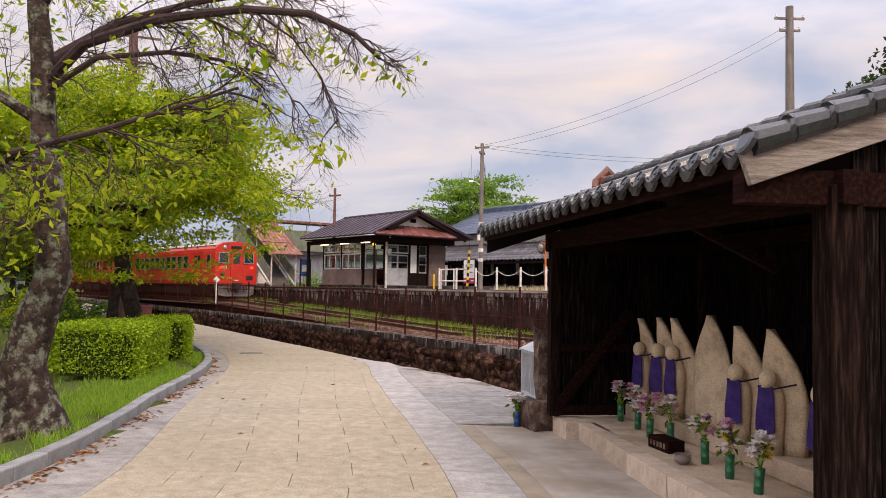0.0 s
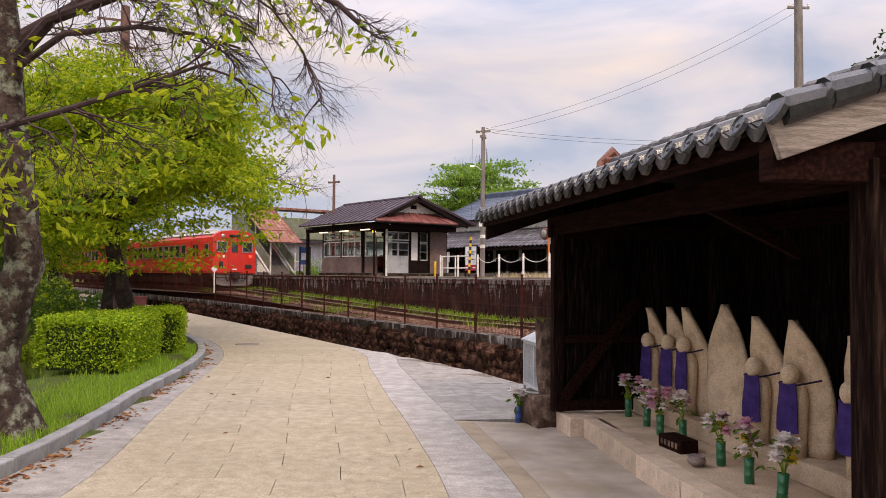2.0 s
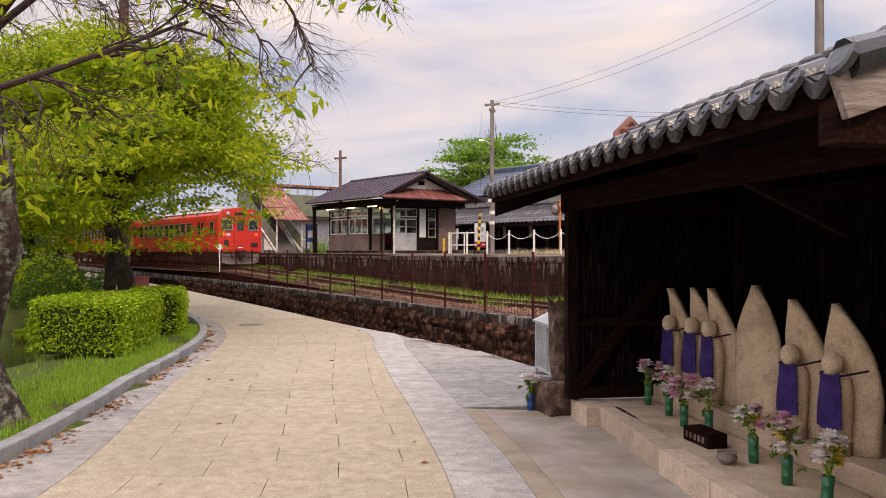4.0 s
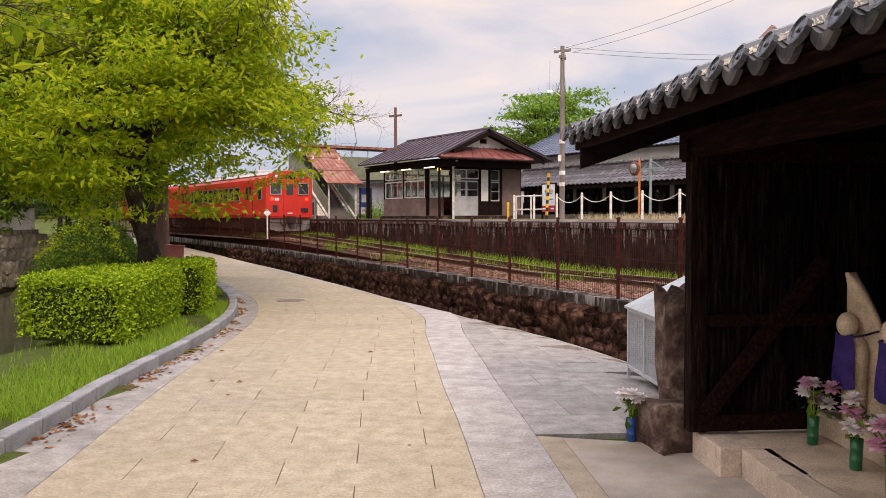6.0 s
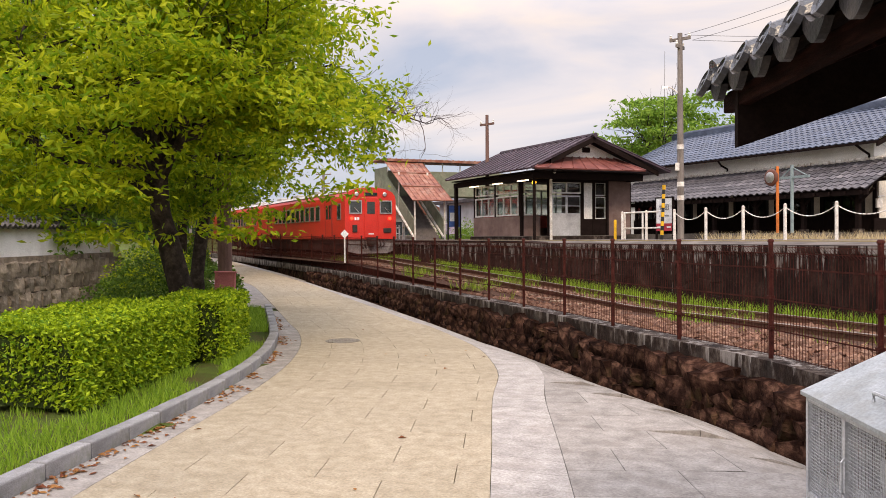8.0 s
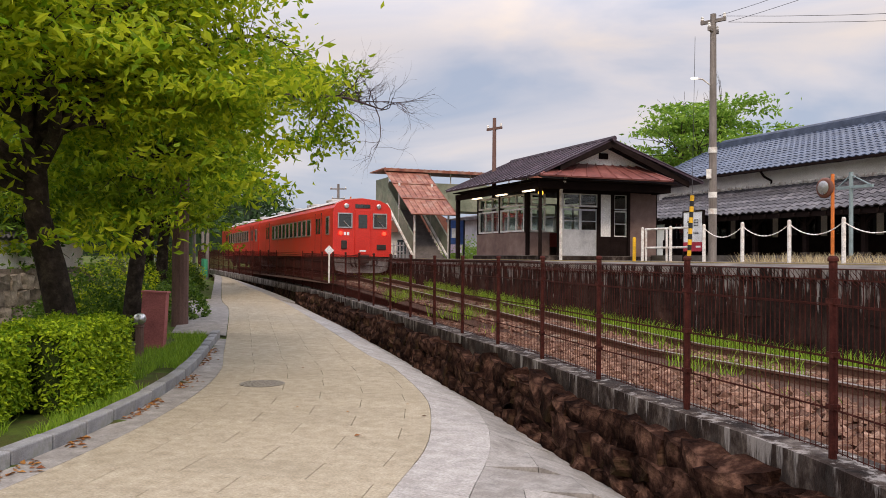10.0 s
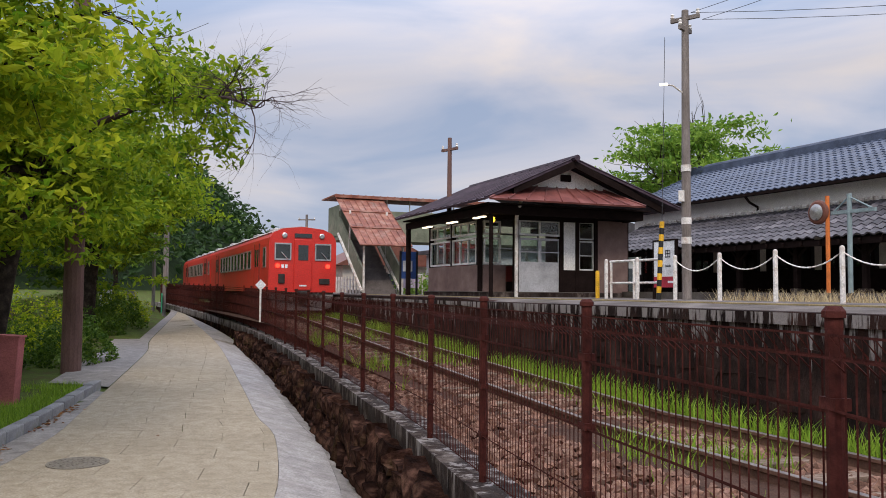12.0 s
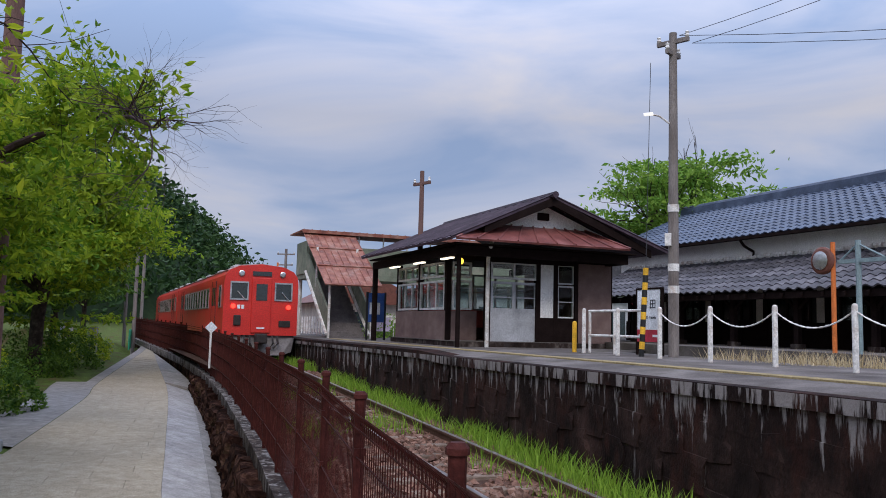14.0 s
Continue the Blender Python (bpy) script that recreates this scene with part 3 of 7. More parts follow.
# ---------------------------------------------------------------- low wall beside the line, and its fence
bm = bm_new()
front, back = WALLTOP, shifted(WALLTOP, 0.34)
for (a, b, c, d) in zip(front, front[1:], back, back[1:]):
    za, zb = wall_z(*a), wall_z(*b)
    v = [bm.verts.new(q) for q in ((a[0], a[1], za - 0.24), (b[0], b[1], zb - 0.24), (b[0], b[1], zb), (a[0], a[1], za),
                                   (c[0], c[1], za), (d[0], d[1], zb), (c[0], c[1], za - 0.5), (d[0], d[1], zb - 0.5))]
    for f in ((0, 1, 2, 3), (3, 2, 5, 4), (4, 5, 7, 6)):
        bm.faces.new([v[i] for i in f])
bmesh.ops.remove_doubles(bm, verts=bm.verts, dist=0.001)
track_wall = structure("wall_track", bm, M_CAP, "low retaining wall with a stained concrete capping course", "wall")
bm = bm_new()
for (a, b) in zip(shifted(WALLTOP, 0.1), shifted(WALLTOP, 0.1)[1:]):
    v = [bm.verts.new(q) for q in ((a[0], a[1], -0.6), (b[0], b[1], -0.6), (b[0], b[1], wall_z(*b) - 0.28), (a[0], a[1], wall_z(*a) - 0.28))]
    bm.faces.new(v)
part("rubble_core", bm, M_STONE, track_wall)


def rough_stone(seed, sx, sy, sz, cuts=2):
    b = bm_new()
    bmesh.ops.create_cube(b, size=1)
    bmesh.ops.subdivide_edges(b, edges=b.edges, cuts=cuts, use_grid_fill=True)
    for v in b.verts:
        p = v.co.copy()
        r = p.normalized() * 0.62
        p = p.lerp(r, 0.14)
        p += 0.17 * noise.noise_vector(v.co * 2.1 + Vector((seed * 3.7, seed * 1.3, 0)))
        v.co = Vector((p.x * sx, p.y * sy, p.z * sz))
    return b


bm = bm_new()
strip(bm, shifted(WALLTOP, 0.3), shifted(WALLTOP, 2.4), lambda x, y: wall_z(x, y) - 0.075)
structure("track_side", bm, M_BALLAST_BED, "cinder strip behind the low wall", "ground")
stone_meshes = [mesh_of(rough_stone(i, 0.44, 0.3, 0.27, 2), "wall_stone", M_STONE) for i in range(9)]
rng = random.Random(4)
n_stone = 0
for row in range(4):
    for x, y, a in along(WALLTOP, 0.37, start=4.2 + row * 0.17, end=32):
        g, w = ground_z(x, y), wall_z(x, y) - 0.22
        z = w - 0.12 - row * 0.21
        if z < g - 0.1 or n_stone >= 300:
            continue
        o = new("stone", rng.choice(stone_meshes))
        o.parent = track_wall
        o.matrix_world = pose(x - (0.01 + 0.05 * row) * math.sin(a), y + (0.01 + 0.05 * row) * math.cos(a), z, rng.uniform(-16, 16), rng.uniform(-26, 26), math.degrees(a) + rng.uniform(-14, 14)) @ Matrix.Diagonal((rng.uniform(0.75, 1.4), rng.uniform(0.9, 1.35), rng.uniform(0.7, 1.3), 1))
        n_stone += 1

FENCE_H = 1.2
fence_line = shifted(WALLTOP, 0.13)
fence = thing("fence", "rusty brown steel mesh fence on the low wall", "fence")
post_bm = bm_new()
lathe(post_bm, [(0.026, -0.05), (0.026, FENCE_H + 0.01), (0.034, FENCE_H + 0.012), (0.034, FENCE_H + 0.03), (0.022, FENCE_H + 0.045)], 10)
for zc in (0.3, 0.62, 0.95):
    box(post_bm, -0.036, 0.036, -0.026, 0.026, zc, zc + 0.035)
post_mesh = mesh_of(post_bm, "post", M_RUSTPOST)
posts = along(fence_line, 1.66, start=4.35, end=62)
for x, y, a in posts:
    o = new("post", post_mesh)
    o.parent = fence
    o.matrix_world = pose(x, y, wall_z(x, y), 0, 0, math.degrees(a))
for i, ((x0, y0, a0), (x1, y1, a1)) in enumerate(zip(posts, posts[1:])):
    b = bm_new()
    n = 33 if i < 12 else 22
    z0, z1 = wall_z(x0, y0), wall_z(x1, y1)
    d = Vector((x1 - x0, y1 - y0, z1 - z0))
    side = Vector((-d.y, d.x, 0)).normalized()
    o0 = Vector((x0, y0, z0))
    wire = 0.0033 if i < 12 else 0.006
    for j in range(1, n):
        p = o0 + d * (j / n)
        tube(b, [p + Vector((0, 0, 0.04)), p + Vector((0, 0, FENCE_H - 0.09)), p + side * 0.05 + Vector((0, 0, FENCE_H - 0.035)), p + side * 0.045 + Vector((0, 0, FENCE_H - 0.1)), p + Vector((0, 0, FENCE_H - 0.14))] if i < 12 else [p + Vector((0, 0, 0.04)), p + Vector((0, 0, FENCE_H - 0.03))], wire, 3, cap=False)
    for zc, yo in ((0.05, 0), (0.3, 0), (0.31, 0.015), (0.62, 0), (0.63, 0.015), (0.94, 0), (0.95, 0.015), (FENCE_H - 0.1, 0), (FENCE_H - 0.035, 0.05), (FENCE_H - 0.1, 0.045)):
        tube(b, [o0 + side * yo + Vector((0, 0, zc)), o0 + d + side * yo + Vector((0, 0, zc))], wire * 1.25, 3, cap=False)
    part("mesh_panel", b, M_RUSTPOST, fence)

# ---------------------------------------------------------------- the line: ballast, sleepers, rails
def rail_point(off, s, z):
    return RAIL @ Vector((off, s, z))


track = thing("railway_track", "single track on brown ballast, grown with weeds", "track", kind="structure")
for side in (-1, 1):
    for nm, mat, prof in (("rail", M_RAIL, [(-0.055, 0), (0.055, 0), (0.05, 0.018), (0.012, 0.03), (0.012, 0.095), (0.032, 0.105), (0.032, 0.13), (-0.032, 0.13), (-0.032, 0.105), (-0.012, 0.095), (-0.012, 0.03), (-0.05, 0.018)]),
                          ("running_face", M_RAILTOP, [(-0.026, 0.1305), (0.026, 0.1305), (0.024, 0.134), (-0.024, 0.134)])):
        b = bm_new()
        rings = []
        for s in np.arange(-20, 42, 1.0):
            gauge = lerp(0.53, 0.36, min(max(s / 15, 0), 1))
            rings.append([b.verts.new(rail_point(side * gauge + px, s, rail_z(s) - 0.13 + pz)) for px, pz in prof])
        for r0, r1 in zip(rings, rings[1:]):
            for j in range(len(prof)):
                b.faces.new((r0[j], r0[(j + 1) % len(prof)], r1[(j + 1) % len(prof)], r1[j]))
        part(nm, b, mat, track)
sl_mesh = mesh_of(box(bm_new(), -0.95, 0.95, -0.1, 0.1, -0.14, 0.0, bevel=0.012), "sleeper", M_SLEEPER)
for i, s in enumerate(np.arange(-9, 26, 0.58)):
    o = new("sleeper", sl_mesh)
    o.parent = track
    o.matrix_world = RAIL @ pose(0, s, rail_z(s) - 0.115, 0, 0, rng.uniform(-1.5, 1.5)) @ Matrix.Diagonal((lerp(1, 0.72, min(max(s / 15, 0), 1)), 1, 1, 1))
# loose stones
pv, pf = [], []
rngb = random.Random(9)
cube_f = [(0, 1, 2), (0, 2, 3), (0, 3, 4), (0, 4, 1), (5, 2, 1), (5, 3, 2), (5, 4, 3), (5, 1, 4)]
for i in range(21000):
    s = rngb.uniform(-9, 16) if i % 4 else rngb.uniform(-6, 7)
    off = rngb.uniform(-5.2, 1.2)
    p = rail_point(off, s, 0)
    wx = line_x(WALLTOP, p.y)
    if p.y < 5.6 or p.x < wx + 0.42:
        continue
    z = terrain(p.x, p.y)
    if abs(off) < 0.95:
        z = rail_z(s) - 0.16
    elif off < -1.1:
        z = wall_z(p.x, p.y) - 0.07
    z += 0.02 + 0.03 * noise.noise(Vector((p.x * 0.8, p.y * 0.8, 3)))
    r = rngb.uniform(0.035, 0.085)
    q = Euler((rngb.uniform(0, 6), rngb.uniform(0, 6), rngb.uniform(0, 6))).to_matrix()
    k = len(pv)
    for c in ((0, 0, 1), (1, 0, 0), (0, 1, 0), (-1, 0, 0), (0, -1, 0), (0, 0, -1)):
        v = q @ (Vector(c) * r * rngb.uniform(0.65, 1.15))
        pv.append((p.x + v.x, p.y + v.y, z + v.z * 0.8))
    pf += [tuple(k + j for j in f) for f in cube_f]
tagged(from_lists("ballast", pv, pf, M_BALLAST), "brown crushed stone ballast", "ballast", kind="stuff")
bm = bm_new()
for s0, s1 in zip(np.arange(-20, 41, 1.0), np.arange(-19, 42, 1.0)):
    v = [bm.verts.new(rail_point(o_, s_, rail_z(s_) + dz)) for o_, s_, dz in ((-1.15, s0, -0.2), (-0.9, s0, -0.15), (0.9, s0, -0.15), (1.4, s0, -0.2))] + \
        [bm.verts.new(rail_point(o_, s_, rail_z(s_) + dz)) for o_, s_, dz in ((-1.15, s1, -0.2), (-0.9, s1, -0.15), (0.9, s1, -0.15), (1.4, s1, -0.2))]
    for j in range(3):
        bm.faces.new((v[j], v[j + 1], v[j + 5], v[j + 4]))
part("ballast_bed", bm, M_BALLAST_BED, track)

# ---------------------------------------------------------------- island platform
bm = bm_new()
S = [float(s) for s in np.arange(-22, 44.1, 1.0)]
rows = []
for s in S:
    e = edge_off(s)
    zt = PLAT_Z - 0.07 if s < 8 else PLAT_Z - 0.02
    back = 5.2 if s < 8.5 else (7.0 if s < 16 else 5.0)
    rows.append([bm.verts.new(rail_point(*q)) for q in ((e, s, zt), (e + 0.9, s, PLAT_Z), (back, s, PLAT_Z))])
for a, b in zip(rows, rows[1:]):
    for j in range(2):
        bm.faces.new((a[j], a[j + 1], b[j + 1], b[j]))
platform = structure("platform", bm, M_PLATTOP, "old station platform with worn asphalt top and stained stone face", "platform")
bm = bm_new()
for s0, s1 in zip(S, S[1:]):
    for dz, o0, o1 in ((0, -0.04, 0.3),):
        v = []
        for s in (s0, s1):
            zt = PLAT_Z - 0.066 if s < 8 else PLAT_Z - 0.016
            e = edge_off(s)
            v += [bm.verts.new(rail_point(e + o0, s, zt - 0.13)), bm.verts.new(rail_point(e + o0, s, zt)), bm.verts.new(rail_point(e + o1, s, zt + 0.012))]
        bm.faces.new((v[0], v[1], v[4], v[3]))
        bm.faces.new((v[1], v[2], v[5], v[4]))
bmesh.ops.remove_doubles(bm, verts=bm.verts, dist=0.001)
part("coping", bm, M_PLATWALL, platform, "dark coping stones with lime runs")
bm = bm_new()
for s0, s1 in zip(S, S[1:]):
    v = []
    for s in (s0, s1):
        e = edge_off(s)
        v += [bm.verts.new(rail_point(e + 0.03, s, 0.0)), bm.verts.new(rail_point(e + 0.03, s, PLAT_Z - 0.1))]
    bm.faces.new((v[0], v[1], v[3], v[2]))
part("face_wall", bm, M_PLATWALL, platform, "dark stone face with white lime streaks")
block_meshes = [mesh_of(rough_stone(20 + i, 0.09, 0.72, 0.36, 2), "face_block", M_PLATWALL) for i in range(5)]
for row in range(4):
    for i, s in enumerate(np.arange(-7 + row * 0.3, 15, 0.62)):
        zb = PLAT_Z - 0.3 - row * 0.3
        if zb < rail_z(s) - 0.35:
            continue
        o = new("face_block", rng.choice(block_meshes))
        o.parent = platform
        o.matrix_world = RAIL @ pose(edge_off(s) + 0.045, s, zb, rng.uniform(-1, 1), rng.uniform(-1, 1), rng.uniform(-1, 1))
bm = bm_new()
for s0, s1 in zip(np.arange(-8, 16, 0.3), np.arange(-8, 16, 0.3)):
    box(bm, edge_off(s0) + 0.75, edge_off(s0) + 1.0, s0, s0 + 0.292, PLAT_Z - 0.02, PLAT_Z + 0.006, RAIL)
part("tactile_strip", bm, material("tactile_yellow", (0.30, 0.235, 0.12), 0.85, scale=4, fine=60, bump=0.3), platform, "faded yellow tactile strip")
# far side of the island platform, the second line and the station platform
bm = bm_new()
for s0, s1 in zip(S, S[1:]):
    v = [bm.verts.new(rail_point(6.2, s, z)) for s, z in ((s0, 0.6), (s1, 0.6), (s1, 1.86), (s0, 1.86))] + [bm.verts.new(rail_point(14, s, 1.86)) for s in (s1, s0)]
    bm.faces.new(v[:4])
    bm.faces.new((v[3], v[2], v[4], v[5]))
structure("platform_station", bm, M_PLATTOP, "station platform beyond the second line", "platform")

# ---------------------------------------------------------------- the waiting room on the platform
def rail_thing(name, label, category, off, s, z, turn=0.0, group=""):
    return thing(name, label, category, RAIL @ pose(off, s, z, 0, 0, turn), group)


def window(parent, x0, x1, y, z0, z1, mullions=1, rails=0, frame_mat=None, w=0.045, along_y=False, name="window"):
    """A glazed frame in the plane y (or, along_y, in the plane x = y); under it its panes."""
    frame_mat = frame_mat or M_WHITEFRAME
    b = bm_new()
    def bar(a0, a1, c0, c1, t=0.03):
        if along_y:
            box(b, y - t, y + t, a0, a1, c0, c1)
        else:
            box(b, a0, a1, y - t, y + t, c0, c1)
    bar(x0, x1, z0, z0 + w)
    bar(x0, x1, z1 - w, z1)
    bar(x0, x0 + w, z0 + w, z1 - w)
    bar(x1 - w, x1, z0 + w, z1 - w)
    for i in range(mullions):
        xc = lerp(x0, x1, (i + 1) / (mullions + 1))
        bar(xc - w * 0.45, xc + w * 0.45, z0 + w, z1 - w, 0.026)
    for i in range(rails):
        zc = lerp(z0, z1, (i + 1) / (rails + 1))
        bar(x0 + w, x1 - w, zc - w * 0.35, zc + w * 0.35, 0.022)
    f = part(name, b, frame_mat, parent)
    for i in range(mullions + 1):
        xa, xb = lerp(x0, x1, i / (mullions + 1)), lerp(x0, x1, (i + 1) / (mullions + 1))
        b = bm_new()
        if along_y:
            box(b, y - 0.004, y + 0.004, xa + 0.01, xb - 0.01, z0 + 0.01, z1 - 0.01)
        else:
            box(b, xa + 0.01, xb - 0.01, y - 0.004, y + 0.004, z0 + 0.01, z1 - 0.01)
        p = part("pane", b, M_CLEAR, f, "clear glass")
        p.visible_shadow = False
    return f


def build_hut():
    hut = rail_thing("waiting_room", "small brown-roofed platform waiting room with white-framed windows", "station hut", 0, 0, PLAT_Z)
    zt = 1.78
    b = bm_new()
    box(b, 2.72, 6.25, 9.95, 13.9, 0.0, 0.1)
    part("footing", b, M_CAP, hut, "concrete footing")
    b = bm_new()                                        # low render walls
    box(b, 2.80, 2.92, 10.75, 13.8, 0.1, 0.72)
    box(b, 2.92, 3.5, 10.70, 10.82, 0.1, 0.72)
    part("dado", b, M_MORTAR, hut, "brown mortar dado")
    b = bm_new()
    box(b, 5.54, 6.36, 10.0, 10.12, 0.1, zt)
    box(b, 6.24, 6.36, 10.12, 13.7, 0.1, zt)
    box(b, 2.92, 6.08, 13.68, 13.8, 0.1, 0.8)
    part("render_wall", b, M_MORTAR, hut, "brown mortar wall")
    b = bm_new()
    box(b, 4.62, 5.54, 10.06, 10.14, 0.1, 0.62)
    part("board_panel", b, M_BLACKWOOD, hut, "black-brown boarded panel")
    b = bm_new()
    box(b, 4.62, 4.98, 10.06, 10.14, 0.62, 1.76)
    part("plaster_panel", b, M_PLASTER, hut, "white plaster panel")
    # posts and beams
    for x, y in ((2.86, 10.76), (2.86, 13.75), (3.42, 10.05), (4.6, 10.1), (5.02, 10.1), (5.52, 10.06), (6.34, 10.06), (2.45, 14.4), (2.86, 12.3)):
        b = bm_new()
        box(b, x - 0.055, x + 0.055, y - 0.055, y + 0.055, 0.0, zt + 0.05, bevel=0.008)
        part("post", b, M_BLACKWOOD, hut)
    b = bm_new()
    box(b, 2.4, 6.3, 9.3, 9.42, zt - 0.02, zt + 0.16)
    box(b, 2.4, 2.52, 9.42, 14.5, zt - 0.02, zt + 0.14)
    box(b, 6.2, 6.32, 9.42, 14.5, zt - 0.02, zt + 0.14)
    box(b, 2.8, 6.2, 10.03, 10.17, zt - 0.06, zt + 0.1)
    part("eaves_beam", b, M_BLACKWOOD, hut)
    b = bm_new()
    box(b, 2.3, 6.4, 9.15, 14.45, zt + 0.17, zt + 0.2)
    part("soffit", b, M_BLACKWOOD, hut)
    b = bm_new()
    tube(b, [(2.5, 9.4, 0.0), (2.5, 9.4, zt)], 0.045, 10)
    part("post", b, M_BLACKWOOD, hut, "dark round eaves post")
    b = bm_new()
    tube(b, [(3.3, 9.78, 0.0), (3.3, 9.78, 1.75), (3.12, 9.3, 1.95), (3.12, 9.2, 2.1)], 0.042, 8)
    part("downpipe", b, M_WHITEPAINT, hut, "white downpipe")
    # doors
    for i, (x0, x1) in enumerate(((3.5, 4.04), (4.04, 4.58))):
        y = 10.06 + 0.04 * i
        b = bm_new()
        box(b, x0, x1, y - 0.018, y + 0.018, 0.02, 0.74)
        for za, zb in ((0.74, 0.79), (1.28, 1.33)):
            box(b, x0, x1, y - 0.02, y + 0.02, za, zb)
        for xa in (x0, x1 - 0.05):
            box(b, xa, xa + 0.05, y - 0.02, y + 0.02, 0.79, 1.28)
        box(b, x0 + 0.05, x1 - 0.05, y - 0.012, y + 0.012, 1.0, 1.025)
        d = part("sliding_door", b, M_GREYDOOR, hut, "pale grey sliding door, glazed above")
        b = bm_new()
        box(b, x0 + 0.03, x1 - 0.03, y - 0.004, y + 0.004, 0.76, 1.3)
        part("pane", b, M_CLEAR, d).visible_shadow = False
    window(hut, 3.5, 4.58, 10.08, 1.38, 1.74, 1)
    window(hut, 5.07, 5.48, 10.1, 0.62, 1.3, 0, 1, M_WHITEFRAME, 0.03)
    window(hut, 5.07, 5.48, 10.1, 1.33, 1.74, 0, 0, M_WHITEFRAME, 0.03)
    window(hut, 2.94, 3.38, 10.74, 0.74, 1.36, 0, 0)
    window(hut, 2.94, 3.38, 10.74, 1.42, 1.74, 0, 1)
    window(hut, 10.84, 12.26, 2.84, 0.74, 1.36, 2, 0, along_y=True)
    window(hut, 10.84, 12.26, 2.84, 1.42, 1.74, 2, 0, along_y=True)
    window(hut, 12.34, 13.7, 2.84, 0.74, 1.36, 2, 0, along_y=True)
    window(hut, 12.34, 13.7, 2.84, 1.42, 1.74, 2, 0, along_y=True)
    window(hut, 2.95, 6.05, 13.74, 0.8, 1.7, 4, 1)
    # roof: two long slopes with a gable in front and a skirt roof under it
    rz, ez, rx = 3.02, 2.0, 4.5
    def slab(name, quad, t, mat, label="", ribs=0):
        b = bm_new()
        q = [Vector(p) for p in quad]
        nrm = (q[1] - q[0]).cross(q[3] - q[0]).normalized()
        if nrm.z < 0:
            nrm = -nrm
        lo = [b.verts.new(p) for p in q]
        hi = [b.verts.new(p + nrm * t) for p in q]
        b.faces.new(lo[::-1])
        b.faces.new(hi)
        for i in range(4):
            b.faces.new((lo[i], lo[(i + 1) % 4], hi[(i + 1) % 4], hi[i]))
        for i in range(ribs + 1 if ribs else 0):
            f = i / ribs
            a, c = q[0].lerp(q[1], f) + nrm * (t + 0.012), q[3].lerp(q[2], f) + nrm * (t + 0.012)
            tube(b, [a, c], 0.02, 4)
        return part(name, b, mat, hut, label)
    slab("roof_slope", [(2.15, 14.6, ez), (2.15, 8.95, ez), (rx, 9.35, rz), (rx, 14.9, rz)], 0.05, M_SLATEROOF, "purple-brown roof slope", 14)
    slab("roof_slope", [(7.05, 8.95, ez), (7.05, 14.6, ez), (rx, 14.9, rz), (rx, 9.35, rz)], 0.05, M_SLATEROOF, "purple-brown roof slope", 14)
    slab("skirt_roof", [(2.2, 8.88, ez), (6.05, 8.88, ez), (5.5, 9.75, ez + 0.42), (3.3, 9.75, ez + 0.42)], 0.04, M_METALROOF, "red-brown sheet skirt roof", 9)
    b = bm_new()
    prism(b, [(2.9, ez + 0.2), (6.4, ez + 0.2), (rx, rz - 0.1)], 9.72, 9.8)
    part("gable", b, M_PLASTER, hut, "white plastered gable")
    b = bm_new()
    box(b, rx - 0.13, rx + 0.13, 9.68, 9.73, rz - 0.42, rz - 0.27)
    part("gable_vent", b, M_BLACKWOOD, hut)
    b = bm_new()
    for sgn, xe in ((-1, 2.9), (1, 6.75)):
        p0, p1 = Vector((rx, 9.3, rz + 0.0)), Vector((xe, 9.12, lerp(ez, rz, 1 - abs(xe - rx) / (2.45)) - 0.02))
        d = (p1 - p0)
        for k in (0, ):
            v = [b.verts.new(q) for q in (p0, p1, p1 + Vector((0, 0, -0.15)), p0 + Vector((0, 0, -0.16)), p0 + Vector((0, 0.06, 0)), p1 + Vector((0, 0.06, 0)), p1 + Vector((0, 0.06, -0.15)), p0 + Vector((0, 0.06, -0.16)))]
            for f in ((0, 1, 2, 3), (7, 6, 5, 4), (0, 4, 5, 1), (3, 2, 6, 7), (1, 5, 6, 2)):
                b.faces.new([v[i] for i in f])
    part("bargeboard", b, M_BLACKWOOD, hut, "dark bargeboards")
    b = bm_new()
    tube(b, [(rx, 9.2, rz + 0.05), (rx, 14.9, rz + 0.05)], 0.07, 8)
    part("ridge_cap", b, M_SLATEROOF, hut)
    b = bm_new()
    for y in (9.85, 11.4, 13.0):
        box(b, 2.52, 2.6, y, y + 0.55, zt - 0.05, zt - 0.02)
    part("tube_lamp", b, M_TUBE, hut, "lit fluorescent tubes under the eaves")
    b = bm_new()
    bmesh.ops.create_uvsphere(b, u_segments=12, v_segments=8, radius=0.065, matrix=Matrix.Translation((2.62, 9.6, zt - 0.12)))
    part("amber_lamp", b, M_AMBER, hut, "lit amber signal lamp", smooth=True)
    b = bm_new()
    box(b, 3.0, 6.0, 13.0, 13.35, 0.38, 0.44)
    box(b, 3.0, 6.0, 13.4, 13.45, 0.44, 0.8)
    part("bench", b, M_CURTAIN, hut, "red bench inside")
    b = bm_new()
    box(b, 2.7, 6.2, 10.0, 13.8, 0.1, 0.115)
    part("floor_slab", b, M_PLATTOP, hut)
    return hut


build_hut()


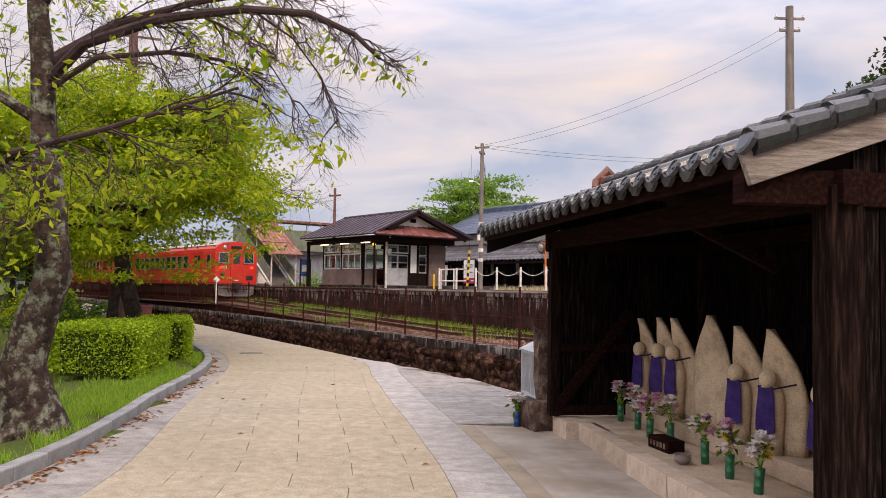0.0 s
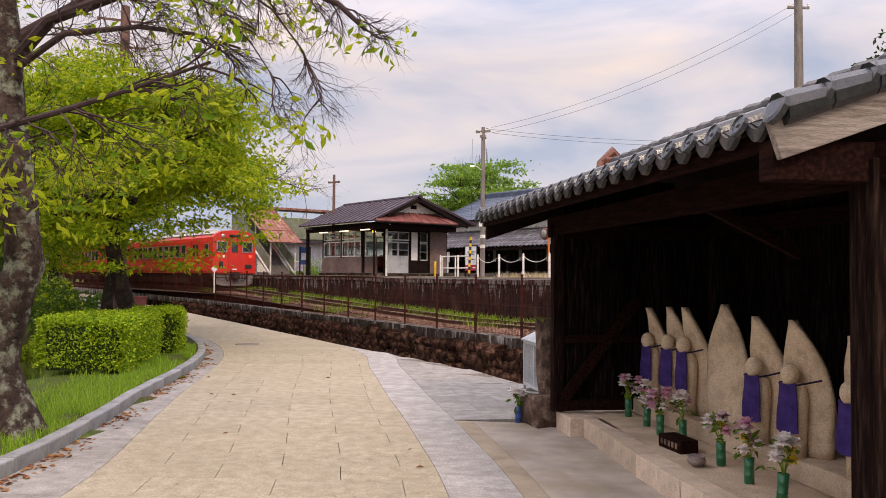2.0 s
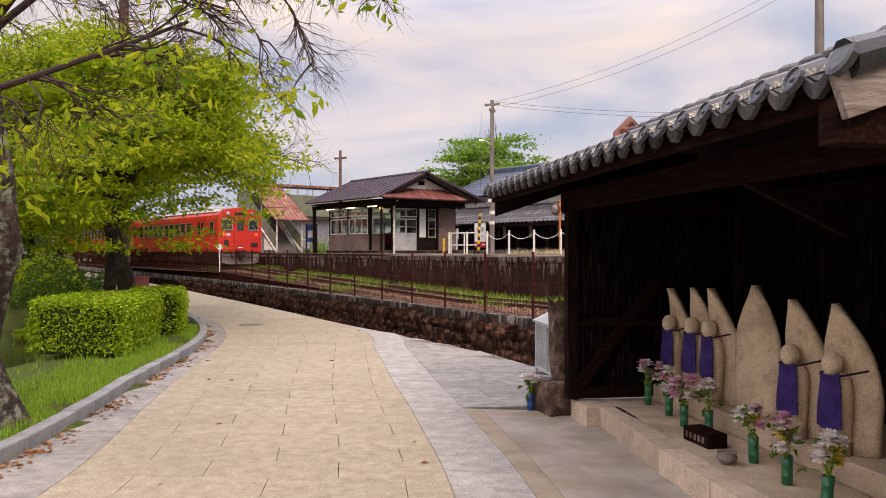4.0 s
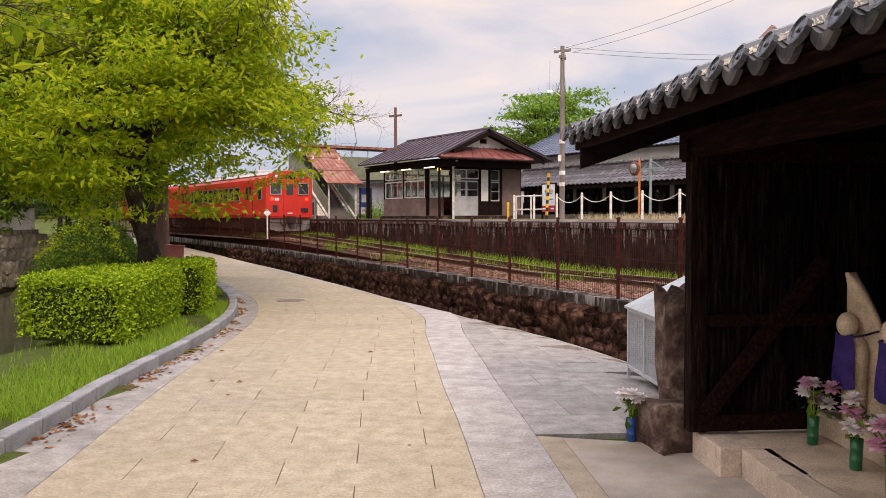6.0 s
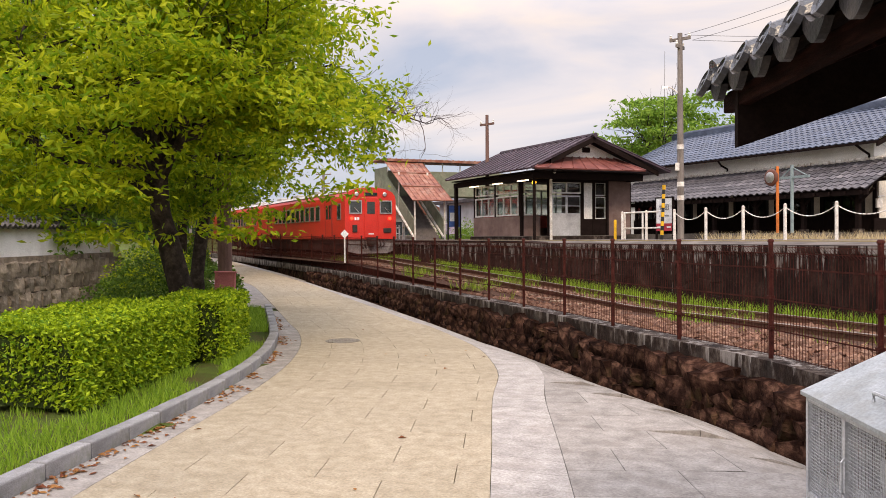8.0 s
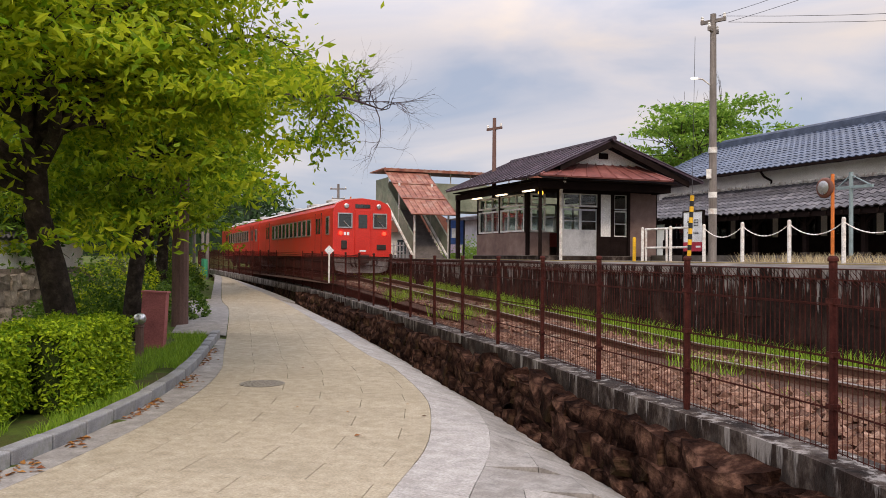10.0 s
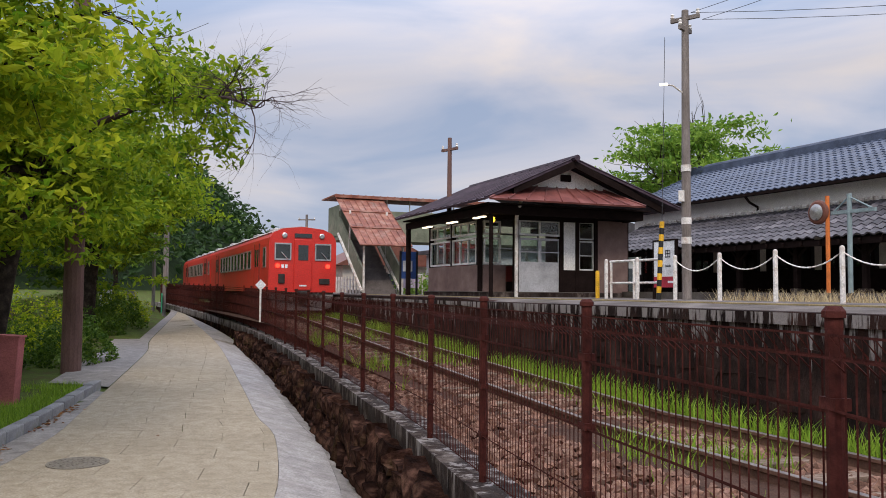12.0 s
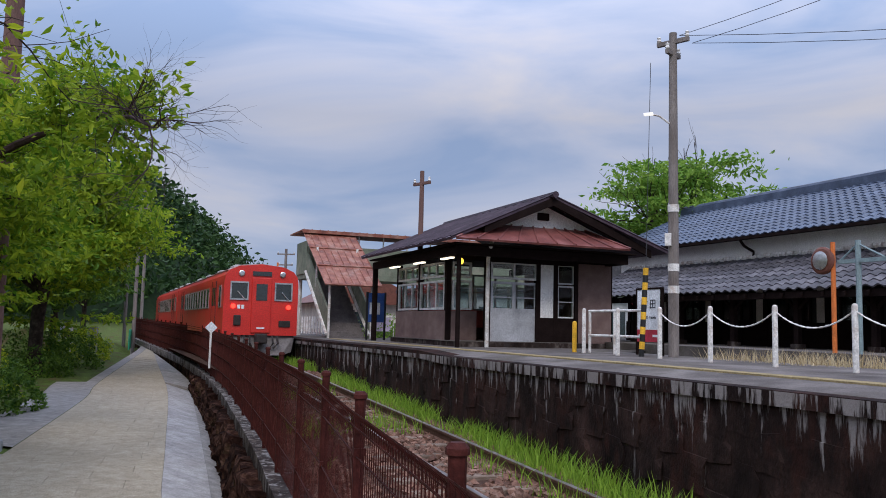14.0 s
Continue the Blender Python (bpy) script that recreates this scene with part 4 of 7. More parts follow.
# ---------------------------------------------------------------- tiled roofs
def tile_slope(name, parent, origin, across, up, n_across, n_up, mat, label="", amp=0.03, seg=6, cap=None, lip=0.02):
    """A slope of wavy tiles in courses: origin at the low corner, across along the eave, up along the slope."""
    o, a, u = Vector(origin), Vector(across), Vector(up)
    nrm = a.cross(u).normalized()
    if nrm.z < 0:
        nrm = -nrm
    verts, faces = [], []
    na = n_across * seg
    for j in range(n_up):
        k = len(verts)
        for e, (f, h) in enumerate(((j / n_up, lip), ((j + 1.06) / n_up, 0.0))):
            for i in range(na + 1):
                ph = (i % seg) / seg
                w = amp * math.cos(2 * math.pi * ph)
                verts.append(tuple(o + a * (i / na) + u * f + nrm * (w + h)))
        for i in range(na + 1):                       # front edge of the course
            ph = (i % seg) / seg
            verts.append(tuple(o + a * (i / na) + u * (j / n_up) + nrm * (amp * math.cos(2 * math.pi * ph) + lip - 0.028)))
        r = na + 1
        for i in range(na):
            faces.append((k + i, k + i + 1, k + r + i + 1, k + r + i))
            faces.append((k + 2 * r + i, k + 2 * r + i + 1, k + i + 1, k + i))
    return from_lists(name, verts, faces, mat, parent, label, smooth=False, kind="stuff")


# ---------------------------------------------------------------- the station building
def build_station():
    st = rail_thing("station_building", "long white station house with blue-grey tiles and a timber porch", "station", 0, 0, 1.86)
    s0, s1 = 3.55, 13.4
    H = 4.15 - 1.86
    b = bm_new()
    box(b, 9.0, 14.0, s0, s1, 1.55, H + 0.15)
    prism(b, [(9.0, H + 0.1), (14.0, H + 0.1), (11.5, 3.5)], s0 + 0.002, s0 + 0.2)
    part("upper_wall", b, M_PLASTER, st, "white plaster wall")
    b = bm_new()
    box(b, 9.2, 14.0, s0 + 0.01, s1, 0.0, 1.55)
    part("lower_wall", b, M_CREAM, st, "cream plaster wall under the porch")
    b = bm_new()
    box(b, 8.99, 14.02, s0 - 0.02, s0, 1.42, 1.52)
    box(b, 8.98, 9.0, s0, s1, 1.5, 1.6)
    box(b, 9.0, 14.02, s0 - 0.012, s0 + 0.008, 0.0, 0.36)
    box(b, 9.16, 9.2, s0, s1, 0.0, 0.5)
    for s in np.arange(s0 + 0.1, s1, 1.6):
        box(b, 9.14, 9.2, s - 0.05, s + 0.05, 0.0, 1.55)
    part("timber_band", b, M_BLACKWOOD, st, "dark timber bands and posts")
    tile_slope("roof_slope", st, (8.6, s0 - 0.45, H), (0, s1 - s0 + 0.9, 0), (2.9, 0, 1.3), 52, 13, M_BLUETILE, "blue-grey tiled slope", amp=0.022, seg=5)
    tile_slope("roof_slope", st, (14.4, s1 + 0.45, H), (0, -(s1 - s0 + 0.9), 0), (-2.9, 0, 1.3), 52, 8, M_BLUETILE, "blue-grey tiled slope", amp=0.022, seg=5)
    b = bm_new()
    box(b, 11.36, 11.64, s0 - 0.5, s1 + 0.5, 3.54, 3.72)
    tube(b, [(11.5, s0 - 0.5, 3.74), (11.5, s1 + 0.5, 3.74)], 0.08, 8)
    part("ridge", b, M_BLUETILE, st)
    b = bm_new()
    box(b, 8.56, 8.62, s0 - 0.4, s1 + 0.4, H - 0.07, H - 0.01)
    box(b, 8.62, 9.05, s0 - 0.4, s1 + 0.4, H - 0.02, H + 0.02)
    for sgn in (-1, 1):
        prism(b, [(11.5, 3.52), (11.5 + sgn * 2.9, H - 0.03), (11.5 + sgn * 2.9, H - 0.16), (11.5, 3.38)], s0 - 0.42, s0 - 0.36)
    tube(b, [(8.56, s0 + 0.2, H - 0.05), (8.7, s0 + 0.1, H - 0.2), (8.95, s0 + 0.1, H - 0.3), (8.95, s0 + 0.1, 1.9)], 0.03, 6)
    tube(b, [(8.56, s0 + 5.0, H - 0.05), (8.7, s0 + 5.0, H - 0.2), (8.95, s0 + 5.0, H - 0.3), (8.95, s0 + 5.0, 1.9)], 0.03, 6)
    part("gutter", b, M_BLACKWOOD, st, "dark gutter and downpipes")
    tile_slope("porch_roof", st, (7.5, s0 - 1.0, 1.06), (0, s1 - s0 + 0.6, 0), (1.52, 0, 0.80), 46, 8, M_PORCHTILE, "brown-grey tiled porch roof", amp=0.024, seg=5)
    b = bm_new()
    for s in np.arange(s0 - 0.9, s1 - 0.5, 0.2):
        tube(b, [(8.96, s, 1.88), (8.98, s + 0.18, 1.88)], 0.05, 6)
    part("porch_ridge", b, M_WHITEPAINT, st, "pale row of round tiles along the porch top", kind="stuff")
    b = bm_new()
    box(b, 7.56, 7.64, s0 - 0.9, s1 - 0.5, 0.9, 1.02)
    box(b, 8.3, 8.36, s0 - 0.9, s1 - 0.5, 1.25, 1.33)
    part("porch_beam", b, M_BLACKWOOD, st)
    for s in np.arange(s0 - 0.8, s1 - 0.5, 0.45):
        part("porch_rafter", prism(bm_new(), [(7.5, 0.98), (9.2, 1.86), (9.2, 1.8), (7.5, 0.92)], s, s + 0.05), M_BLACKWOOD, st)
    for s in np.arange(s0 - 0.4, s1 - 0.4, 1.62):
        b = bm_new()
        box(b, 7.86, 7.96, s - 0.05, s + 0.05, 0.09, 1.15)
        for sg in (-1, 1):
            tube(b, [(7.91, s, 0.7), (7.91, s + sg * 0.42, 1.06)], 0.035, 5)
        tube(b, [(7.91, s, 0.75), (8.5, s, 1.3)], 0.03, 5)
        p = part("porch_post", b, M_BLACKWOOD, st, "dark porch post with braces")
        b = bm_new()
        box(b, 7.82, 8.0, s - 0.09, s + 0.09, 0.0, 0.09)
        part("pad", b, M_CAP, p)
    for s in np.arange(s0 + 0.5, s1 - 1.2, 1.6):
        window(st, s, s + 1.2, 9.17, 0.5, 1.15, 3, 0, M_BLACKWOOD, 0.04, along_y=True)
    # black sheets behind the panes stand in for the shade of the rooms
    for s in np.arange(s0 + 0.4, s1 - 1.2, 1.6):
        part("room_backing", box(bm_new(), 9.19, 9.195, s, s + 1.4, 0.5, 1.2), M_BLACKPAINT, st, "black sheet standing in for the unlit room")
    window(st, 10.4, 11.5, s0 - 0.01, 0.2, 0.95, 1, 0, M_WHITEFRAME, 0.04)
    b = bm_new()
    box(b, 9.7, 9.95, s0 - 0.2, s0 - 0.02, 0.0, 0.34, bevel=0.01)
    part("air_unit", b, M_WHITEPAINT, st, "white outdoor unit")
    part("meter_box", box(bm_new(), 9.05, 9.25, s0 - 0.06, s0 - 0.001, 0.62, 0.86, bevel=0.01), M_WHITEPAINT, st, "white meter box")
    b = bm_new()
    tube(b, [(9.1, s0 - 0.05, 2.3), (9.6, s0 - 0.05, 2.1), (10.4, s0 - 0.05, 2.2), (11.3, s0 - 0.05, 2.3)], 0.012, 4)
    tube(b, [(9.6, s0 - 0.04, 2.1), (9.62, s0 - 0.04, 1.0), (9.1, s0 - 0.04, 0.9)], 0.014, 4)
    part("cable", b, M_GALV, st)
    return st


build_station()


# ---------------------------------------------------------------- footbridge
def build_bridge():
    br = rail_thing("footbridge", "covered railway footbridge with rusty sheet roof and an open stair", "footbridge", 0, 0, PLAT_Z)
    x0, x1 = 1.95, 3.15
    n = 14
    for i in range(n):
        b = bm_new()
        f = i / n
        box(b, x0 + 0.1, x1 - 0.1, 17.0 + 2.6 * f, 17.0 + 2.6 * f + 0.2, 1.75 * f, 1.75 * f + 0.05)
        box(b, x0 + 0.1, x1 - 0.1, 17.0 + 2.6 * f + 0.16, 17.0 + 2.6 * f + 0.2, 1.75 * f, 1.75 * f + 0.13)
        part("step", b, M_SKIRT, br)
    for x in (x0, x1):
        b = bm_new()
        v = [(x - 0.03, 16.9, -0.02), (x - 0.03, 19.6, 1.75), (x - 0.03, 19.6, 2.5), (x - 0.03, 16.9, 0.75)]
        lo = [b.verts.new(q) for q in v]
        hi = [b.verts.new((q[0] + 0.06, q[1], q[2])) for q in v]
        b.faces.new(lo)
        b.faces.new(hi[::-1])
        for i in range(4):
            b.faces.new((lo[i], hi[i], hi[(i + 1) % 4], lo[(i + 1) % 4]))
        part("side_panel", b, M_BRIDGEWALL, br, "grey-green side panel")
        b = bm_new()
        tube(b, [(x, 16.85, 0.0), (x, 16.85, 1.42)], 0.035, 6)
        tube(b, [(x - 0.05, 16.85, 0.1), (x - 0.05, 19.6, 1.95)], 0.045, 6)
        tube(b, [(x, 18.4, 0.9), (x, 18.4, 2.6)], 0.035, 6)
        part("stringer", b, M_WHITEPAINT, br, "white stringer and posts")
    b = bm_new()
    for i in range(16):
        f0, f1 = i / 16, (i + 1) / 16
        p = [(x0 - 0.2, 16.55 + 3.0 * f0, 1.42 + 1.75 * f0), (x1 + 0.2, 16.55 + 3.0 * f0, 1.42 + 1.75 * f0), (x1 + 0.2, 16.55 + 3.0 * f1, 1.42 + 1.75 * f1), (x0 - 0.2, 16.55 + 3.0 * f1, 1.42 + 1.75 * f1)]
        if i == 0:
            lo = [b.verts.new(p[0]), b.verts.new(p[1])]
        hi = [b.verts.new(p[3]), b.verts.new(p[2])]
        b.faces.new((lo[0], lo[1], hi[1], hi[0]))
        lo = hi
    roof_ = part("stair_roof", b, M_RUSTROOF, br, "rusty red sheet roof over the stair")
    for f in (0.0, 0.33, 0.66, 1.0):
        part("batten", tube(bm_new(), [(x0 - 0.2, 16.55 + 3.0 * f, 1.44 + 1.75 * f), (x1 + 0.2, 16.55 + 3.0 * f, 1.44 + 1.75 * f)], 0.03, 5), M_RUSTROOF, roof_)
    for xx in np.arange(x0 - 0.2, x1 + 0.25, 0.2):
        part("seam", tube(bm_new(), [(xx, 16.55, 1.435), (xx, 19.55, 3.185)], 0.014, 4), M_RUSTROOF, roof_)
    b = bm_new()
    box(b, x0 - 0.25, 12.0, 19.35, 21.1, 3.16, 3.2)
    for xx in np.arange(x0 - 0.2, 12, 0.25):
        tube(b, [(xx, 19.35, 3.21), (xx, 21.1, 3.21)], 0.016, 4)
    box(b, x0 - 0.25, 12.0, 19.3, 19.36, 3.1, 3.2)
    part("bridge_roof", b, M_RUSTROOF, br, "rusty sheet roof over the bridge")
    b = bm_new()
    box(b, x0, 12.0, 19.55, 19.62, 1.9, 2.75)
    box(b, x0, 12.0, 21.0, 21.07, 1.9, 2.75)
    box(b, x0, 12.0, 19.5, 21.1, 1.75, 1.9)
    box(b, x0 - 0.03, x0 + 0.03, 19.6, 21.0, 1.9, 2.9)
    part("parapet", b, M_BRIDGEWALL, br, "grey-green bridge parapet")
    for xx in np.arange(x0, 12, 0.8):
        part("roof_post", tube(bm_new(), [(xx, 19.58, 2.7), (xx, 19.58, 3.16)], 0.025, 5), M_WHITEPAINT, br)
    for xx in (x0 + 0.1, x1, 8.2, 9.5):
        part("bridge_post", tube(bm_new(), [(xx, 20.9, 0.0), (xx, 20.9, 1.8)], 0.06, 6), M_WHITEPAINT, br)
    return br


build_bridge()


# ---------------------------------------------------------------- the railcars
def build_car(front, name_label):
    """A diesel railcar body 13.6 long, its cab end at y = 0."""
    car = thing("railcar", name_label, "train")
    L, W, H0, H1 = 13.6, 0.94, 0.62, 2.33
    prof = [(-W, H0), (-W, 1.95), (-W * 0.97, 2.12), (-W * 0.86, 2.26), (-W * 0.6, 2.37), (0, 2.43), (W * 0.6, 2.37), (W * 0.86, 2.26), (W * 0.97, 2.12), (W, 1.95), (W, H0)]
    b = bm_new()
    prism(b, prof, 0.0, L)
    body = part("body", b, M_TRAIN, car, "vermilion painted body")
    b = bm_new()
    prism(b, [(-W * 0.9, 2.27), (-W * 0.6, 2.40), (0, 2.46), (W * 0.6, 2.40), (W * 0.9, 2.27), (W * 0.86, 2.25), (-W * 0.86, 2.25)], 0.25, L - 0.1)
    for y in (2.5, 5.5, 8.5, 11.5):
        box(b, -0.35, 0.35, y, y + 0.8, 2.44, 2.56, bevel=0.03)
    part("roof", b, M_TRAINROOF, car, "grey roof with ventilators")
    for x0, x1 in ((-0.79, -0.33), (0.33, 0.79)):
        b = bm_new()
        for q in ((x0, x1, 1.93, 1.97), (x0, x1, 1.5, 1.54), (x0, x0 + 0.035, 1.54, 1.93), (x1 - 0.035, x1, 1.54, 1.93)):
            box(b, q[0], q[1], -0.03, 0.01, q[2], q[3])
        f = part("cab_window", b, M_SILVER, car, "silver-framed cab window")
        b = bm_new()
        box(b, x0 + 0.03, x1 - 0.03, -0.012, 0.0, 1.53, 1.94)
        part("pane", b, M_DARKGLASS, f)
        b = bm_new()
        tube(b, [((x0 + x1) / 2 + 0.16, -0.04, 1.5), ((x0 + x1) / 2 - 0.05, -0.045, 1.72)], 0.012, 4)
        part("wiper", b, M_SILVER, f)
    b = bm_new()
    box(b, -0.25, 0.25, -0.035, 0.005, 0.68, 2.08, bevel=0.015)
    door = part("gangway_door", b, M_TRAIN, car)
    b = bm_new()
    box(b, -0.14, 0.14, -0.045, -0.034, 1.5, 1.92)
    part("door_pane", b, M_DARKGLASS, door)
    b = bm_new()
    box(b, -0.24, 0.24, -0.03, 0.0, 2.13, 2.24)
    part("destination_board", b, M_DARKGLASS, car, "dark destination board")
    for x in (-0.52, 0.52):
        b = bm_new()
        lathe(b, [(0.075, 0), (0.075, 0.04), (0.05, 0.05)], 12, Matrix.Translation((x, 0.0, 2.18)) @ Matrix.Rotation(radians(90), 4, "X"))
        part("headlight", b, M_SILVER, car, "round headlight, off")
    for x in (-0.7, 0.7):
        b = bm_new()
        lathe(b, [(0.06, 0), (0.06, 0.035), (0.05, 0.045)], 12, Matrix.Translation((x, 0.0, 1.34)) @ Matrix.Rotation(radians(90), 4, "X"))
        part("tail_light", b, M_TAILLAMP, car, "lit red tail light")
    part("jumper_box", box(bm_new(), -0.68, -0.5, -0.05, 0.0, 0.86, 1.12, bevel=0.02), M_UNDER, car, "dark coupling socket")
    part("equipment_box", box(bm_new(), 0.46, 0.76, -0.04, 0.0, 0.84, 1.0, bevel=0.015), M_UNDER, car, "dark flat box")
    for q in ((-0.595, -0.525, -0.008, 0.001, 1.28, 1.38), (-0.495, -0.425, -0.008, 0.001, 1.28, 1.38), (-0.1, 0.1, -0.043, -0.034, 0.78, 0.82)):
        part("number_mark", box(bm_new(), *q), M_SIGNWHITE, car, "small white mark")
    for sx in (-1, 1):
        x = sx * (W + 0.004)
        for y0, y1 in ((1.5, 2.3), (10.9, 11.7)):
            b = bm_new()
            box(b, x - 0.006, x + 0.006, y0, y1, 0.72, 2.0)
            d = part("side_door", b, M_TRAIN, car, "recessed passenger door")
            for ya in (y0 + 0.1, (y0 + y1) / 2 + 0.06):
                b = bm_new()
                box(b, x - 0.011, x + 0.011, ya, ya + 0.24, 1.35, 1.85)
                part("door_pane", b, M_DARKGLASS, d)
            for ya in (y0 - 0.03, y1):
                part("door_edge", box(bm_new(), x - 0.01, x + 0.01, ya, ya + 0.03, 0.72, 2.02), M_UNDER, d)
        for y in list(np.arange(3.0, 10.4, 0.74)) + [0.45]:
            b = bm_new()
            wd = 0.56 if y > 1 else 0.4
            for q in ((y, y + wd, 1.84, 1.88), (y, y + wd, 1.3, 1.34), (y, y + 0.035, 1.34, 1.84), (y + wd - 0.035, y + wd, 1.34, 1.84)):
                box(b, x - 0.014, x + 0.014, q[0], q[1], q[2], q[3])
            f = part("side_window", b, M_SILVER, car, "silver-framed window")
            b = bm_new()
            box(b, x - 0.008, x + 0.008, y + 0.03, y + wd - 0.03, 1.33, 1.85)
            part("pane", b, M_DARKGLASS, f)
    b = bm_new()
    box(b, -0.8, 0.8, 0.15, L - 0.15, 0.42, 0.66)
    for y in (3.2, 5.0, 7.0, 8.6):
        box(b, -0.85, 0.85, y, y + 1.2, 0.2, 0.6, bevel=0.03)
    part("underframe", b, M_UNDER, car, "dark underframe with tanks")
    b = bm_new()
    v = [(-0.9, 0.08, 0.62), (0.9, 0.08, 0.62), (0.82, 0.02, 0.2), (0.55, -0.1, 0.12), (-0.55, -0.1, 0.12), (-0.82, 0.02, 0.2)]
    a = [b.verts.new(q) for q in v]
    c = [b.verts.new((q[0], q[1] + 0.12, q[2])) for q in v]
    b.faces.new(a)
    b.faces.new(c[::-1])
    for i in range(6):
        b.faces.new((a[i], a[(i + 1) % 6], c[(i + 1) % 6], c[i]))
    part("snowplough", b, M_SKIRT, car, "grey snowplough")
    b = bm_new()
    box(b, -0.14, 0.14, -0.32, 0.05, 0.42, 0.66, bevel=0.03)
    for x in (-0.4, -0.26, 0.3, 0.42):
        tube(b, [(x, -0.06, 0.6), (x * 1.05, -0.16, 0.42), (x * 0.8, -0.1, 0.3)], 0.03, 6)
    part("coupler", b, M_UNDER, car, "black coupler with brake hoses")
    for y in (1.6, 2.9, 10.7, 12.0):
        b = bm_new()
        for x in (-0.36, 0.36):
            lathe(b, [(0.30, -0.05), (0.30, 0.05)], 18, Matrix.Translation((x, y, 0.30)) @ Matrix.Rotation(radians(90), 4, "Y"))
        tube(b, [(-0.36, y, 0.3), (0.36, y, 0.3)], 0.06, 8)
        part("wheelset", b, M_UNDER, car)
    for y in (2.25, 11.35):
        b = bm_new()
        box(b, -0.55, 0.55, y - 0.95, y + 0.95, 0.25, 0.5)
        part("bogie", b, M_UNDER, car)
    return car


TRAIN_S = 16.2
car = build_car(True, "vermilion diesel railcar with lit red tail lights standing on the line")
car["group"] = "railcars of the train"
car.matrix_world = RAIL @ pose(0, TRAIN_S, rail_z(TRAIN_S))
copy_thing(car, RAIL @ pose(0, TRAIN_S + 13.8, rail_z(TRAIN_S + 13)))

# ---------------------------------------------------------------- the wayside shrine shed
# its own axes: X along the front towards the near end, Y inwards, from the foot of the far front post
SHED = Matrix(((0.29, 0.957, 0, 1.55), (-0.957, 0.29, 0, 6.0), (0, 0, 1, 0), (0, 0, 0, 1)))


def shed_thing(name, label, category, x, y, z, turn=0.0, group=""):
    return thing(name, label, category, SHED @ pose(x, y, z, 0, 0, turn), group)


def build_shed():
    sh = shed_thing("shrine_shed", "open-fronted dark wooden shed with a black tiled roof sheltering stone figures", "shed", 0, 0, 0)
    X0, X1, E, R, BK = -1.42, 5.52, -0.62, 1.08, 2.78
    ez, rz = 2.54, 3.14
    n = 25
    tile_slope("roof_tiles", sh, (X0, E, ez), (X1 - X0, 0, 0), (0, R - E, rz - ez), n, 7, M_TILE, "dark wavy roof tiles, weathered grey", amp=0.032, seg=8, lip=0.028)
    tile_slope("roof_tiles", sh, (X1, BK, ez), (X0 - X1, 0, 0), (0, R - BK, rz - ez), n, 7, M_TILE, "dark wavy roof tiles", amp=0.032, seg=6, lip=0.028)
    # eave tiles: a hanging curved lip and a round knob for each
    pitch = (X1 - X0) / n
    for i in range(n):
        b = bm_new()
        x = X0 + pitch * (i + 0.0)
        up = Vector((0, R - E, rz - ez)).normalized()
        rings = []
        for y_, in ((-0.03,), (0.10,)):
            base = Vector((x, E, ez)) + up * y_
            rings.append([b.verts.new(base + Vector((0.066 * math.cos(t), 0, 0.03 + 0.066 * math.sin(t)))) for t in np.linspace(-0.4, math.pi + 0.4, 9)])
        for j in range(8):
            b.faces.new((rings[0][j], rings[0][j + 1], rings[1][j + 1], rings[1][j]))
        lathe(b, [(0.066, 0.0), (0.066, 0.028), (0.056, 0.03), (0.05, 0.022), (0.018, 0.022), (0.012, 0.03)], 14, Matrix.Translation(Vector((x, E, ez + 0.03)) - up * 0.03) @ Matrix.Rotation(radians(90 - 25), 4, "X"))
        et = part("eave_tile", b, M_TILECAP, sh, "glossy round eave tile")
        b = bm_new()
        xs_ = np.linspace(x + 0.05, x + pitch - 0.05, 9)
        top = [b.verts.new((xx, E - 0.03, ez + 0.035 - 0.05 * math.sin(math.pi * k / 8))) for k, xx in enumerate(xs_)]
        bot = [b.verts.new((xx, E - 0.03, ez - 0.02 - 0.062 * math.sin(math.pi * k / 8))) for k, xx in enumerate(xs_)]
        tb = [b.verts.new((v.co.x, v.co.y + 0.03, v.co.z)) for v in top]
        bb = [b.verts.new((v.co.x, v.co.y + 0.03, v.co.z)) for v in bot]
        for k in range(8):
            b.faces.new((top[k], top[k + 1], bot[k + 1], bot[k]))
            b.faces.new((tb[k + 1], tb[k], bb[k], bb[k + 1]))
            b.faces.new((top[k + 1], top[k], tb[k], tb[k + 1]))
            b.faces.new((bot[k], bot[k + 1], bb[k + 1], bb[k]))
        part("eave_lip", b, M_TILE, et, "mossy curved tile lip")
    # verge tiles at the near gable
    for j in range(7):
        f = j / 7
        p = Vector((X1 + 0.02, lerp(E, R, f), lerp(ez, rz, f) + 0.05))
        q = Vector((X1 + 0.02, lerp(E, R, f + 0.155), lerp(ez, rz, f + 0.155) + 0.035))
        b = bm_new()
        tube(b, [p, q], [0.085, 0.07], 10)
        lathe(b, [(0.085, 0.0), (0.085, 0.03), (0.06, 0.035)], 12, Matrix.Translation(p) @ Matrix.Rotation(radians(65), 4, "X"))
        part("verge_tile", b, M_TILECAP, sh, "glossy black verge tile")
        p2, q2 = p + Vector((X0 - X1, 0, 0)), q + Vector((X0 - X1, 0, 0))
        b = bm_new()
        tube(b, [p2, q2], [0.08, 0.065], 10)
        part("verge_tile", b, M_TILECAP, sh, "glossy black verge tile")
    b = bm_new()
    box(b, X0 + 0.45, X1 + 0.05, R - 0.13, R + 0.13, rz + 0.0, rz + 0.06)
